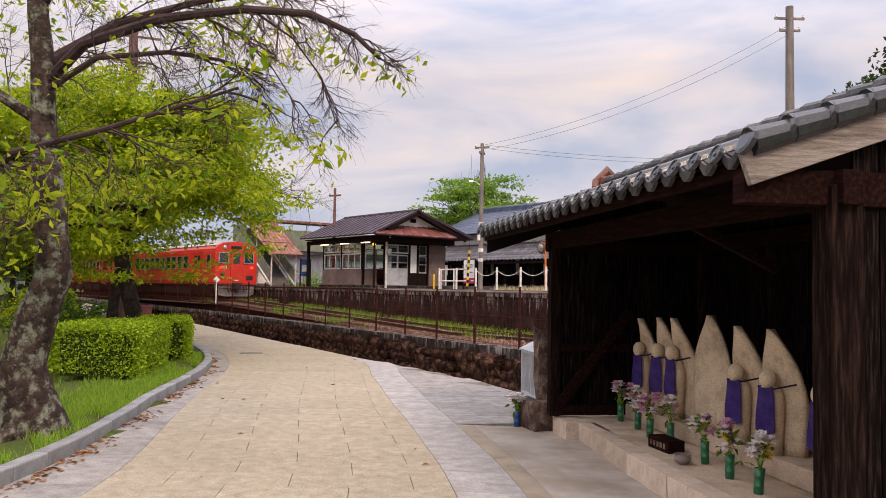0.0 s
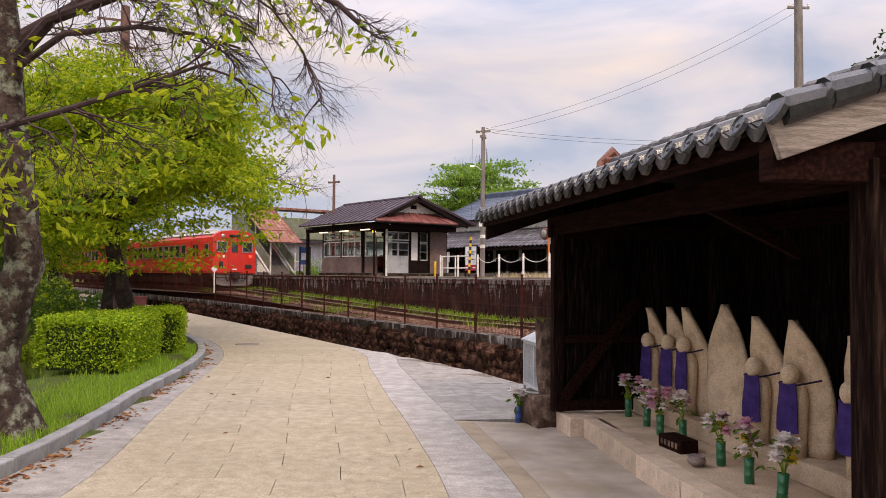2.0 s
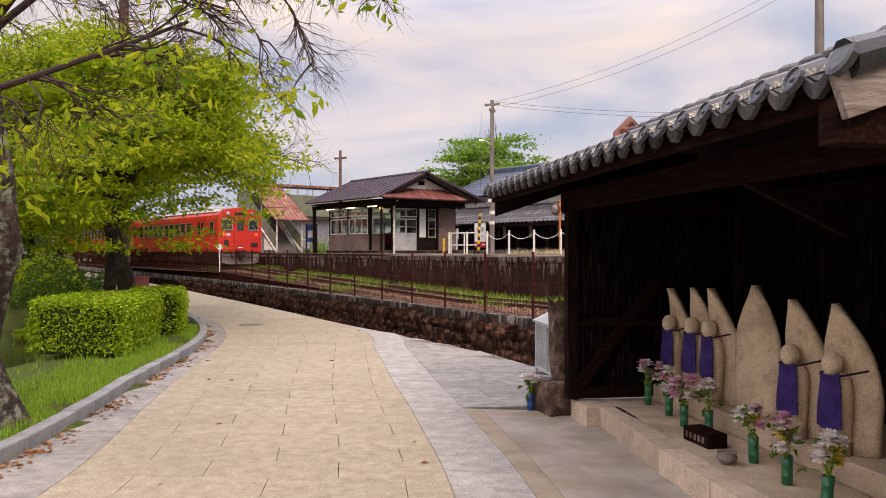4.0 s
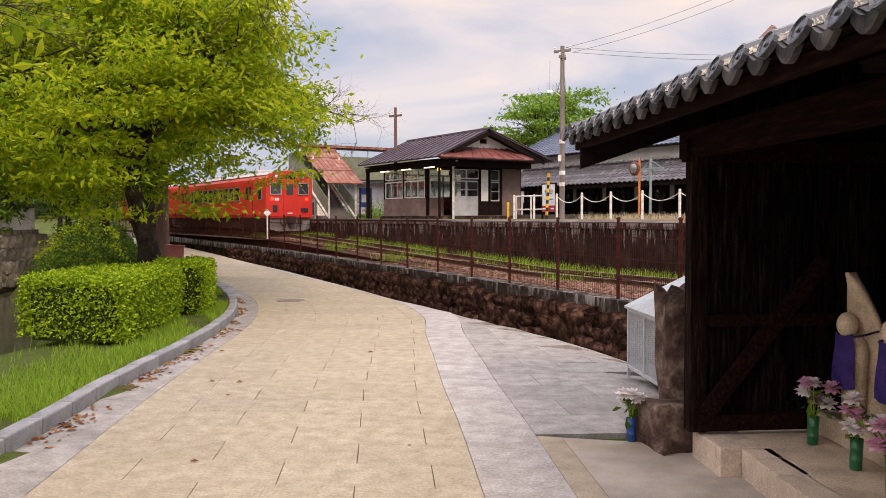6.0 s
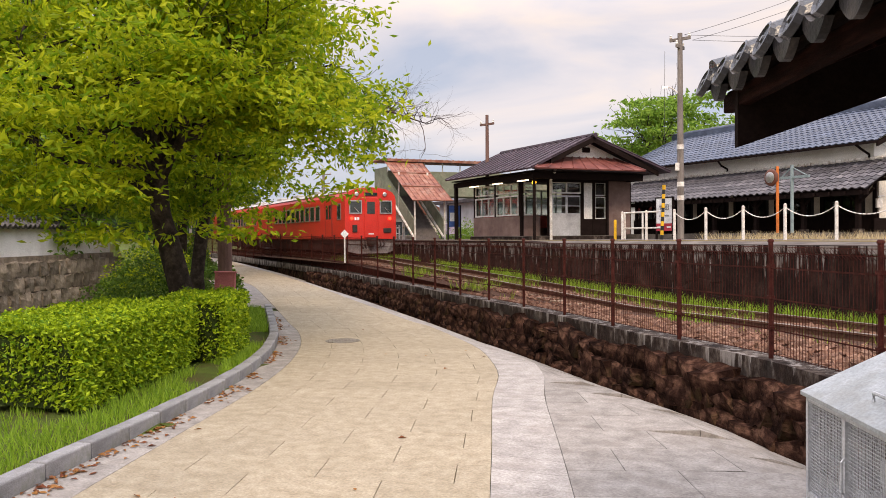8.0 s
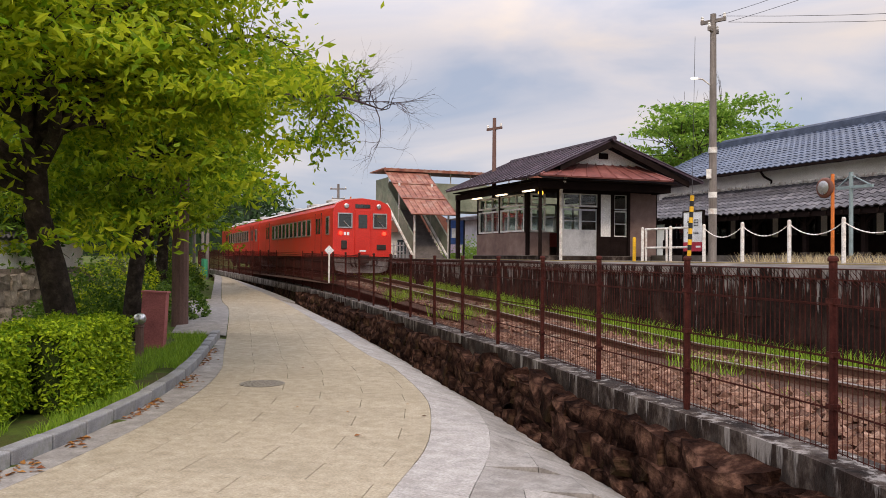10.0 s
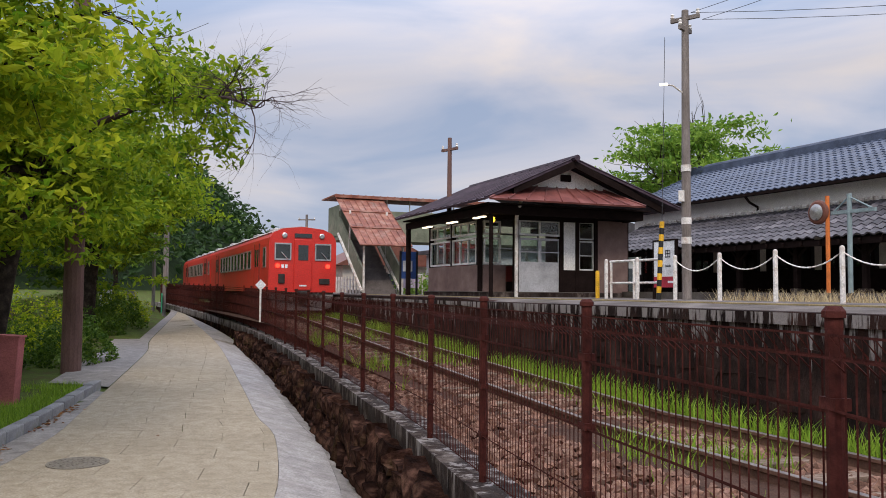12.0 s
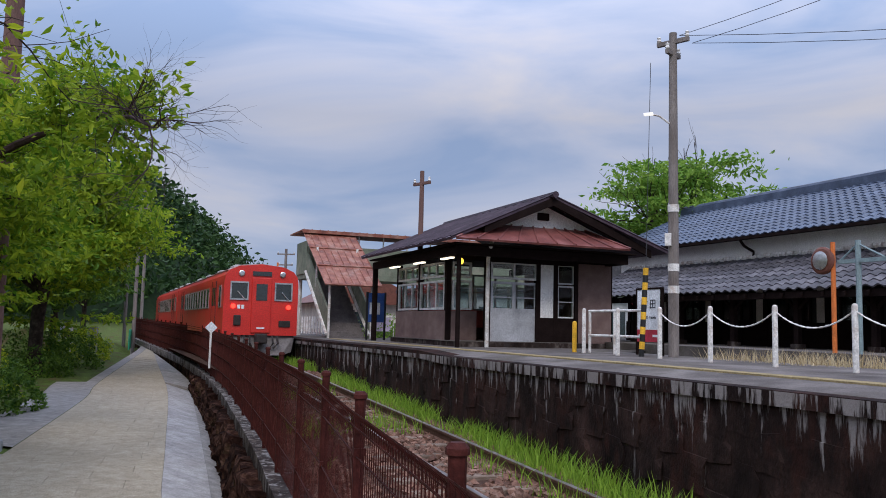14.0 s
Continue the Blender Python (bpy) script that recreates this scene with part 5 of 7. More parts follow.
    box(b, X0 + 0.45, X1 + 0.05, R - 0.11, R + 0.11, rz + 0.06, rz + 0.11)
    part("ridge_course", b, M_TILE, sh)
    for i in range(22):
        x = lerp(X0 + 0.5, X1 - 0.2, i / 21)
        b = bm_new()
        tube(b, [(x, R, rz + 0.11), (x + 0.30, R, rz + 0.10)], [0.095, 0.08], 10)
        part("ridge_tile", b, M_TILE, sh)
    b = bm_new()
    tube(b, [(X0 + 0.42, R - 0.2, rz + 0.02), (X0 + 0.36, R - 0.16, rz + 0.12), (X0 + 0.34, R, rz + 0.27), (X0 + 0.36, R + 0.16, rz + 0.12), (X0 + 0.42, R + 0.2, rz + 0.02)], [0.05, 0.06, 0.085, 0.06, 0.05], 8)
    box(b, X0 + 0.3, X0 + 0.46, R - 0.13, R + 0.13, rz, rz + 0.2, bevel=0.03)
    part("ridge_end_ornament", b, M_TILERED, sh, "red-brown ridge end tile")
    # timber
    def stick(name, p, q, w, h, mat, label=""):
        b = bm_new()
        p, q = Vector(p), Vector(q)
        d = (q - p)
        m = Matrix.Translation((p + q) / 2) @ d.to_track_quat("X", "Z").to_matrix().to_4x4()
        box(b, -d.length / 2, d.length / 2, -w / 2, w / 2, -h / 2, h / 2, m, bevel=0.006)
        return part(name, b, mat, sh, label)
    for x, y, w in ((0.0, 0.0, 0.13), (5.42, 0.0, 0.2), (0.0, 1.95, 0.13), (5.42, 1.95, 0.14), (2.8, 1.95, 0.13)):
        b = bm_new()
        box(b, x - w / 2, x + w / 2, y - w / 2, y + w / 2, 0.22 if x < 5 else 0.0, 2.38, bevel=0.01)
        part("post", b, M_DARKWOOD, sh, "weathered dark post")
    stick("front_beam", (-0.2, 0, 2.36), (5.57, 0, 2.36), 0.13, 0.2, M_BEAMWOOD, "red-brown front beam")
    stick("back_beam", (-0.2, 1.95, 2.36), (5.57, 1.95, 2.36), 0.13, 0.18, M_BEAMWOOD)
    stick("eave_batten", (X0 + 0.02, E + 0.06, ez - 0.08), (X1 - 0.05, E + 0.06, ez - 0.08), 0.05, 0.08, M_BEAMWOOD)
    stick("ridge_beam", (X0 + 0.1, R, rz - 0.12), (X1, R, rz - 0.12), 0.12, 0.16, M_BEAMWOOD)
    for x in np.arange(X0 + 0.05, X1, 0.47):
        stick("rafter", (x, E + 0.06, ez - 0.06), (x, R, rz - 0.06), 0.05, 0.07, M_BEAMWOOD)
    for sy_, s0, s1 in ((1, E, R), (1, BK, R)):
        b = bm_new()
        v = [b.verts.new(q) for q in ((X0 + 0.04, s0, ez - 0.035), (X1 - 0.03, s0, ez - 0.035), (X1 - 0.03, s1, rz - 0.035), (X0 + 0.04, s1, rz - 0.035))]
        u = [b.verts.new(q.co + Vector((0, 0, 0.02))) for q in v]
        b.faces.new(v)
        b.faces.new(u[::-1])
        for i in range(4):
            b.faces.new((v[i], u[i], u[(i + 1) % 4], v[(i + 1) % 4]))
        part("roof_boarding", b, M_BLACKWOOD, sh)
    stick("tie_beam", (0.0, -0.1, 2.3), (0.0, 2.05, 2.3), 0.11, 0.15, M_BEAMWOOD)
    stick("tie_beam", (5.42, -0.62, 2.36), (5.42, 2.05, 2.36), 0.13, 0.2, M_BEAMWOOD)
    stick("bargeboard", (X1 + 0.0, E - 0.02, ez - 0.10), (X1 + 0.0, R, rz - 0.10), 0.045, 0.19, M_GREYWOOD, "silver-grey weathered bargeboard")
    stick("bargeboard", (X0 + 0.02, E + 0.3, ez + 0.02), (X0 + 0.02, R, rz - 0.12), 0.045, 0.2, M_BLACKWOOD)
    b = bm_new()
    turn = Matrix.Rotation(radians(90), 4, "Z")
    prism(b, [(E + 0.03, ez - 0.30), (E + 0.03, ez - 0.03), (R, rz - 0.06), (BK - 0.03, ez - 0.03), (BK - 0.03, ez - 0.30), (R, rz - 0.34)], -X0 - 0.26, -X0 - 0.215, turn)
    part("gable_end_board", b, M_BLACKWOOD, sh, "dark board at the roof's end")
    stick("knee_brace", (3.6, 0.0, 2.3), (3.6, 0.75, 1.95), 0.07, 0.08, M_BEAMWOOD)
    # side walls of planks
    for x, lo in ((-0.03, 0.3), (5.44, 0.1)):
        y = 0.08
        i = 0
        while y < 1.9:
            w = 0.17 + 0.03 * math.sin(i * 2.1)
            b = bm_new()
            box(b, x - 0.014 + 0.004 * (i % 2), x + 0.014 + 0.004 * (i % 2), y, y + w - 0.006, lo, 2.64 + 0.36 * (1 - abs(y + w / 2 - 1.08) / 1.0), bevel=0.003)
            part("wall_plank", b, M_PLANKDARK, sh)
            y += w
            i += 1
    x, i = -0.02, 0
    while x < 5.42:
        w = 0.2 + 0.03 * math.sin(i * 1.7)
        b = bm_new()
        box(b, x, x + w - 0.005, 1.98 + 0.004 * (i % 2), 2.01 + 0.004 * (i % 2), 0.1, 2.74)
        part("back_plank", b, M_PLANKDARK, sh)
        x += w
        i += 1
    stick("wall_rail", (0.03, 0.06, 1.05), (0.03, 1.9, 1.05), 0.05, 0.09, M_BEAMWOOD)
    stick("sill", (0.02, 0.0, 0.29), (0.02, 1.95, 0.29), 0.12, 0.12, M_BEAMWOOD)
    stick("diagonal_brace", (0.07, 0.05, 0.36), (0.07, 0.95, 1.5), 0.04, 0.13, M_BEAMWOOD)
    # the floor and plinth
    b = bm_new()
    box(b, -0.08, 5.52, 0.32, 2.05, -0.05, 0.2)
    box(b, 0.1, 5.38, 0.88, 1.97, 0.2, 0.38, bevel=0.02)
    part("earth_floor", b, M_EARTHFLOOR, sh, "sandy packed floor and step")
    b = bm_new()
    box(b, -0.1, 0.42, 0.02, 0.34, -0.05, 0.205, bevel=0.01)
    part("corner_footing", b, M_LEDGE, sh, "concrete corner footing")
    x = 0.43
    for i, w in enumerate((0.22, 0.36, 0.55, 0.3, 0.34, 0.5, 0.42, 0.38, 0.55, 0.44, 0.5, 0.3)):
        b = rough_stone(40 + i, w - 0.012, 0.22, 0.31, 2)
        for v in b.verts:
            v.co = Vector((max(-w / 2 + 0.005, min(w / 2 - 0.005, v.co.x * 1.15)), max(-0.1, min(0.1, v.co.y * 1.2)), max(-0.14, min(0.1, v.co.z * 1.2))))
        o = part("plinth_stone", b, M_LEDGE, sh)
        o.location = (x + w / 2, lerp(0.28, 0.1, min(1, x / 2.5)) + 0.02, 0.1)
        x += w
    b = bm_new()
    for x0, y0, x1, y1 in ((0.43, 0.3, 2.5, 0.12), (2.5, 0.12, 5.38, 0.12)):
        v = [b.verts.new(q) for q in ((x0, y0, 0.196), (x1, y1, 0.196), (x1, 0.5, 0.204), (x0, 0.5, 0.204))]
        b.faces.new(v)
    part("floor_edge", b, M_EARTHFLOOR, sh)
    return sh


build_shed()


def build_figure(x, y, z, h, w, turn, slab=False, bib=True):
    """A boat-shaped stone with a small figure carved in front of it, wearing a bib."""
    b = bm_new()
    rows = 12
    rings = []
    for i in range(rows + 1):
        f = i / rows
        half = w / 2 * (0.86 + 0.14 * min(1, f * 3)) * (1 - max(0, (f - 0.5) / 0.5) ** 1.9) + 0.012
        lean = -(0.05 if slab else 0.2) * max(0, (f - 0.35) / 0.65) ** 1.5
        t = 0.12 * (1 - 0.6 * f)
        skew = 0.10 * w * max(0, f - 0.5)
        ring = []
        for k in range(14):
            a = 2 * math.pi * k / 14
            nz = 0.012 * noise.noise(Vector((math.cos(a) * 1.5 + x * 7, f * 4, math.sin(a) * 1.5)))
            ring.append(b.verts.new(((half + nz) * math.cos(a) + skew, (t + nz * 1.2) * math.sin(a) * (1.0 if math.sin(a) > 0 else 0.75) + lean, f * h)))
        rings.append(ring)
    for r0, r1 in zip(rings, rings[1:]):
        for k in range(14):
            b.faces.new((r0[k], r0[(k + 1) % 14], r1[(k + 1) % 14], r1[k]))
    b.faces.new(rings[0][::-1])
    b.faces.new(rings[-1])
    if not slab:
        hz = h * (0.65 if x < 2 else 0.60)
        bmesh.ops.create_uvsphere(b, u_segments=14, v_segments=10, radius=1, matrix=Matrix.Translation((0, -0.2, hz)) @ Matrix.Diagonal((0.068, 0.075, 0.088, 1)))
        lathe(b, [(0.085, 0), (0.09, hz * 0.3), (0.105, hz * 0.72), (0.085, hz * 0.84), (0.045, hz * 0.9)], 14, Matrix.Translation((0, -0.14, 0)) @ Matrix.Diagonal((1.0, 0.8, 1, 1)))
    label = "tall pointed slab of pale stone, roughly dressed" if slab else "small carved stone guardian statue with a boat-shaped back"
    me = mesh_of(b, "stone_statue", M_JIZO, smooth=True)
    st = new("stone_statue" if not slab else "stone_slab", me)
    st.matrix_world = SHED @ pose(x, y, z, 0, 0, turn)
    tagged(st, label, "statue" if not slab else "stone", "stone figures in the shed")
    if bib:
        hz = h * (0.58 if x < 2 else 0.53)
        b = bm_new()
        rows_ = []
        for i in range(7):
            f = i / 6
            zz = hz - f * 0.36 * h
            hw = lerp(0.085, 0.115, f)
            rows_.append([b.verts.new((hw * u, -0.23 - 0.02 * math.cos(u * 1.5) - 0.006 * math.sin(u * 9 + i), zz + 0.02 * u * u)) for u in np.linspace(-1, 1, 9)])
        bk = [[b.verts.new((v.co.x, v.co.y + 0.008, v.co.z)) for v in r] for r in rows_]
        for r0, r1, s0, s1 in zip(rows_, rows_[1:], bk, bk[1:]):
            for k in range(8):
                b.faces.new((r0[k], r0[k + 1], r1[k + 1], r1[k]))
                b.faces.new((s0[k + 1], s0[k], s1[k], s1[k + 1]))
        bib_ob = new("bib", mesh_of(b, "bib", M_BIB, True))
        bib_ob.matrix_world = SHED @ pose(x, y, z, 0, 0, turn)
        tagged(bib_ob, "purple cloth bib tied round the stone statue", "bib", "bibs on the figures")
        b, b2 = bm_new(), bm_new()
        tube(b, [(0.085, -0.23, hz), (0.12, -0.16, hz + 0.015), (w * 0.5, -0.02, hz + 0.06)], 0.008, 5)
        tube(b2, [(-0.085, -0.23, hz), (-0.1, -0.16, hz + 0.015), (-w * 0.45, -0.02, hz + 0.05)], 0.008, 5)
        for cord_bm in (b, b2):
            part("cord", cord_bm, M_STRAP, bib_ob, "dark tying cord")


for i, (x, h, w) in enumerate(((0.4, 1.05, 0.34), (0.9, 1.08, 0.36), (1.3, 1.09, 0.42), (2.68, 1.07, 0.42), (3.2, 1.07, 0.46), (3.95, 1.0, 0.46))):
    build_figure(x, 1.12 if i < 3 else 1.08, 0.38, h, w, 9 + 4 * math.sin(i * 2.2))
build_figure(1.84, 1.12, 0.38, 1.14, 0.6, 8, slab=True, bib=False)


# ---------------------------------------------------------------- flowers, censer and small things at the shed
def leaf_quads(points, size, rg, spread=1.0, long=1.0):
    """Small folded leaves at the points: lists for from_lists()."""
    verts, faces = [], []
    for p in points:
        d = Vector((rg.gauss(0, 1), rg.gauss(0, 1), rg.gauss(-0.35, 0.7))).normalized()
        a = d.cross(Vector((rg.gauss(0, 1), rg.gauss(0, 1), rg.gauss(0, 1)))).normalized()
        s = size * rg.uniform(0.6, 1.25)
        k = len(verts)
        n = d.cross(a) * (0.14 * s)
        p = Vector(p)
        verts += [tuple(p), tuple(p + d * s * 0.5 * long + a * s * 0.3 + n), tuple(p + d * s * long), tuple(p + d * s * 0.5 * long - a * s * 0.3 + n)]
        faces.append((k, k + 1, k + 2, k + 3))
    return verts, faces


def bouquet(x, y, z, vase_h, vase_mat, vase_label, seed, colours, m, tall=0.3):
    rg = random.Random(seed)
    v = thing("flower_vase", vase_label, "vase", m @ pose(x, y, z, 0, 0, rg.uniform(0, 360)) @ pose(0, 0, 0, rg.uniform(-3, 3), rg.uniform(-3, 3), 0), "flower vases at the shrine")
    b = bm_new()
    r = 0.038
    lathe(b, [(r * 0.9, 0), (r, 0.01), (r, vase_h * 0.3), (r * 1.04, vase_h * 0.31), (r * 1.04, vase_h * 0.33), (r, vase_h * 0.34), (r, vase_h * 0.68), (r * 1.04, vase_h * 0.69), (r, vase_h * 0.71), (r * 1.08, vase_h), (r * 0.9, vase_h), (r * 0.85, vase_h * 0.9)], 14)
    part("vase", b, vase_mat, v, smooth=True)
    b = bm_new()
    heads = []
    for i in range(8):
        p = Vector((rg.uniform(-0.085, 0.085), rg.uniform(-0.085, 0.085), vase_h + rg.uniform(0.07, tall * 0.85)))
        heads.append(p)
        tube(b, [(0, 0, vase_h * 0.8), (p.x * 0.4, p.y * 0.4, lerp(vase_h, p.z, 0.5)), p], 0.004, 4)
    part("stem", b, M_GRASS, v)
    pts = [(rg.gauss(0, 0.05), rg.gauss(0, 0.05), vase_h + rg.uniform(0.01, tall * 0.75)) for _ in range(20)]
    from_lists("foliage", *leaf_quads(pts, 0.06, rg, long=1.4), M_LEAFDARK, v, "dark green leaves")
    for i, p in enumerate(heads):
        mat = colours[i % len(colours)]
        b = bm_new()
        big = 0.06 if i % 3 else 0.078
        for ring, (cnt, tilt, s) in enumerate(((7, -0.4, 0.85), (8, 0.2, 1.0), (6, 0.8, 0.85), (4, 1.3, 0.7))):
            for k in range(cnt):
                a = 2 * math.pi * (k + 0.4 * ring) / cnt
                o = Vector((math.cos(a) * math.cos(tilt), math.sin(a) * math.cos(tilt), math.sin(tilt))) * big * s
                t = Vector((-math.sin(a), math.cos(a), 0)) * big * s * 0.42
                q = [b.verts.new(p), b.verts.new(p + o * 0.6 + t), b.verts.new(p + o * 1.1 + Vector((0, 0, -0.006))), b.verts.new(p + o * 0.6 - t)]
                b.faces.new(q)
        part("flower_head", b, mat, v)


WH, PK, YL = M_PETALW, M_PETALP, M_PETALY
for i, (x, y, cols) in enumerate(((0.36, 0.72, (PK, WH)), (0.94, 0.69, (WH, PK)), (1.43, 0.62, (PK, WH, PK)), (1.72, 0.72, (WH, WH, PK)), (2.72, 0.58, (WH, YL, PK)), (3.3, 0.5, (PK, WH, YL)), (3.8, 0.46, (WH, WH, YL)))):
    bouquet(x, y, 0.202, 0.2, M_VASE, "green plastic vase with a small bunch of mixed flowers", 30 + i, cols, SHED)
bouquet(-0.53, -0.32, 0.0, 0.19, M_VASEBLUE, "blue vase with white flowers standing on the pavement", 50, (WH,), SHED, 0.24)
ob = shed_thing("offering_box", "dark wooden offering box with carved characters on the ledge", "box", 2.08, 0.5, 0.202, 4)
part("box_body", box(bm_new(), -0.2, 0.2, -0.09, 0.09, 0, 0.12, bevel=0.008), M_BEAMWOOD, ob)
for i in range(5):
    part("lettering", box(bm_new(), -0.15 + i * 0.065, -0.115 + i * 0.065, -0.0945, -0.0885, 0.035, 0.085), M_BOULDER, ob, "worn grey lettering")
ob = shed_thing("censer", "small grey glazed incense bowl on the ledge", "bowl", 2.72, 0.36, 0.202)
part("bowl", lathe(bm_new(), [(0.03, 0), (0.045, 0.01), (0.075, 0.035), (0.08, 0.06), (0.066, 0.075), (0.078, 0.09), (0.07, 0.092), (0.05, 0.07)], 16), M_INCENSE, ob, smooth=True)


def boulder(name, label, x, y, z, sx, sy, sz, seed, m=Matrix()):
    b = rough_stone(seed, sx, sy, sz, 5)
    for v in b.verts:
        v.co *= 1 + 0.10 * noise.noise(v.co * 7 + Vector((seed, 0, 0)))
    o = new(name, mesh_of(b, name, M_BOULDER, True))
    o.matrix_world = m @ pose(x, y, z, 4, 3, seed * 40)
    return tagged(o, label, "boulder")


boulder("boulder", "low rough brown boulder beside the shed", 1.38, 6.42, 0.12, 0.5, 0.42, 0.42, 3)
boulder("standing_stone", "upright rough brown stone beside the shed", 1.52, 6.85, 0.52, 0.34, 0.3, 1.35, 5)

# ---------------------------------------------------------------- refuse cage
cage = thing("refuse_cage", "galvanised steel mesh rubbish cage with a sloping sheet lid", "bin", SHED @ pose(-3.15, 0.46, 0))
CL, CD, H0, H1 = 1.15, 0.72, 0.78, 1.12
for x in (0.0, CL):
    for y, h in ((0.0, H0), (CD, H1)):
        part("leg", box(bm_new(), x - 0.018, x + 0.018, y - 0.018, y + 0.018, 0.0, h), M_GALV, cage)
b = bm_new()
for z in (0.12, H0 - 0.02):
    box(b, 0, CL, -0.018, 0.018, z - 0.018, z + 0.018)
    box(b, 0, CL, CD - 0.018, CD + 0.018, z - 0.018, z + 0.018)
    for x in (0.0, CL):
        box(b, x - 0.016, x + 0.016, 0, CD, z - 0.016, z + 0.016)
box(b, CL / 2 - 0.02, CL / 2 + 0.02, -0.02, 0.02, 0.12, H0)
part("frame", b, M_GALV, cage)
b = bm_new()
v = [b.verts.new(q) for q in ((-0.03, -0.05, H0 + 0.0), (CL + 0.03, -0.05, H0 + 0.0), (CL + 0.03, CD + 0.03, H1 + 0.04), (-0.03, CD + 0.03, H1 + 0.04))]
u = [b.verts.new(q.co + Vector((0, 0, 0.025))) for q in v]
b.faces.new(v)
b.faces.new(u[::-1])
for i in range(4):
    b.faces.new((v[i], u[i], u[(i + 1) % 4], v[(i + 1) % 4]))
lid = part("lid", b, M_LID, cage, "sloping galvanised sheet lid")
b = bm_new()
tube(b, [(0.7, 0.1, 0.87), (0.7, 0.1, 0.93), (0.95, 0.1, 0.93), (0.95, 0.1, 0.87)], 0.012, 6)
part("lid_handle", b, M_GALV, lid)
for axis in (0, 1, 2):
    b = bm_new()
    if axis == 0:
        for x in np.arange(0.02, CL, 0.022):
            box(b, x - 0.0022, x + 0.0022, -0.004, 0.0, 0.12, H0)
        for z in np.arange(0.13, H0, 0.022):
            box(b, 0, CL, -0.004, 0.0, z - 0.0022, z + 0.0022)
    else:
        xx = 0.0 if axis == 1 else CL
        for y in np.arange(0.02, CD, 0.022):
            box(b, xx - 0.002, xx + 0.002, y - 0.0022, y + 0.0022, 0.12, lerp(H0, H1, y / CD))
        for z in np.arange(0.13, H1, 0.022):
            box(b, xx - 0.002, xx + 0.002, max(0, (z - H0) / (H1 - H0) * CD), CD, z - 0.0022, z + 0.0022)
    part("mesh_side", b, M_GALV, cage, "fine steel mesh")
part("back_sheet", box(bm_new(), 0.01, CL - 0.01, CD - 0.004, CD + 0.004, 0.12, H1), M_GALV, cage)
part("floor_sheet", box(bm_new(), 0.01, CL - 0.01, 0.0, CD, 0.12, 0.128), M_GALV, cage)
b = bm_new()
tube(b, [(0.62, -0.03, 0.3), (0.62, -0.05, 0.32), (0.62, -0.05, 0.5), (0.62, -0.03, 0.52)], 0.01, 6)
part("door_handle", b, M_GALV, cage)
bag = new("rubbish_bag", mesh_of(rough_stone(8, 0.38, 0.3, 0.42, 4), "rubbish_bag", M_SIGNWHITE, True))
bag.matrix_world = SHED @ pose(-2.25, 0.75, 0.34)
tagged(bag, "crumpled white bag inside the mesh cage", "bag")

# ---------------------------------------------------------------- trees
def grow(bm, p, d, length, radius, depth, rg, tips, bend=0.25, droop=0.0, kids=3, seg=4, spread=0.8):
    """A tapering limb that forks; the ends and the thin stretches are gathered in tips."""
    pts, rad = [Vector(p)], [radius]
    d = Vector(d).normalized()
    for i in range(seg):
        d = (d + Vector((rg.gauss(0, bend), rg.gauss(0, bend), rg.gauss(0, bend) - droop))).normalized()
        pts.append(pts[-1] + d * (length / seg))
        rad.append(radius * (1 - 0.55 * (i + 1) / seg))
    tube(bm, pts, rad, 6 if radius > 0.04 else (4 if radius > 0.012 else 3), cap=False)
    if depth <= 1:
        tips += pts[1:]
    if depth > 0:
        for k in range(kids):
            f = rg.uniform(0.35, 1.0)
            i = min(seg - 1, int(f * seg))
            q = pts[i].lerp(pts[i + 1], f * seg - i)
            nd = (d + Vector((rg.gauss(0, spread), rg.gauss(0, spread), rg.gauss(0.05, spread * 0.6)))).normalized()
            grow(bm, q, nd, length * rg.uniform(0.55, 0.8), rad[i] * 0.6, depth - 1, rg, tips, bend, droop, kids, seg, spread)


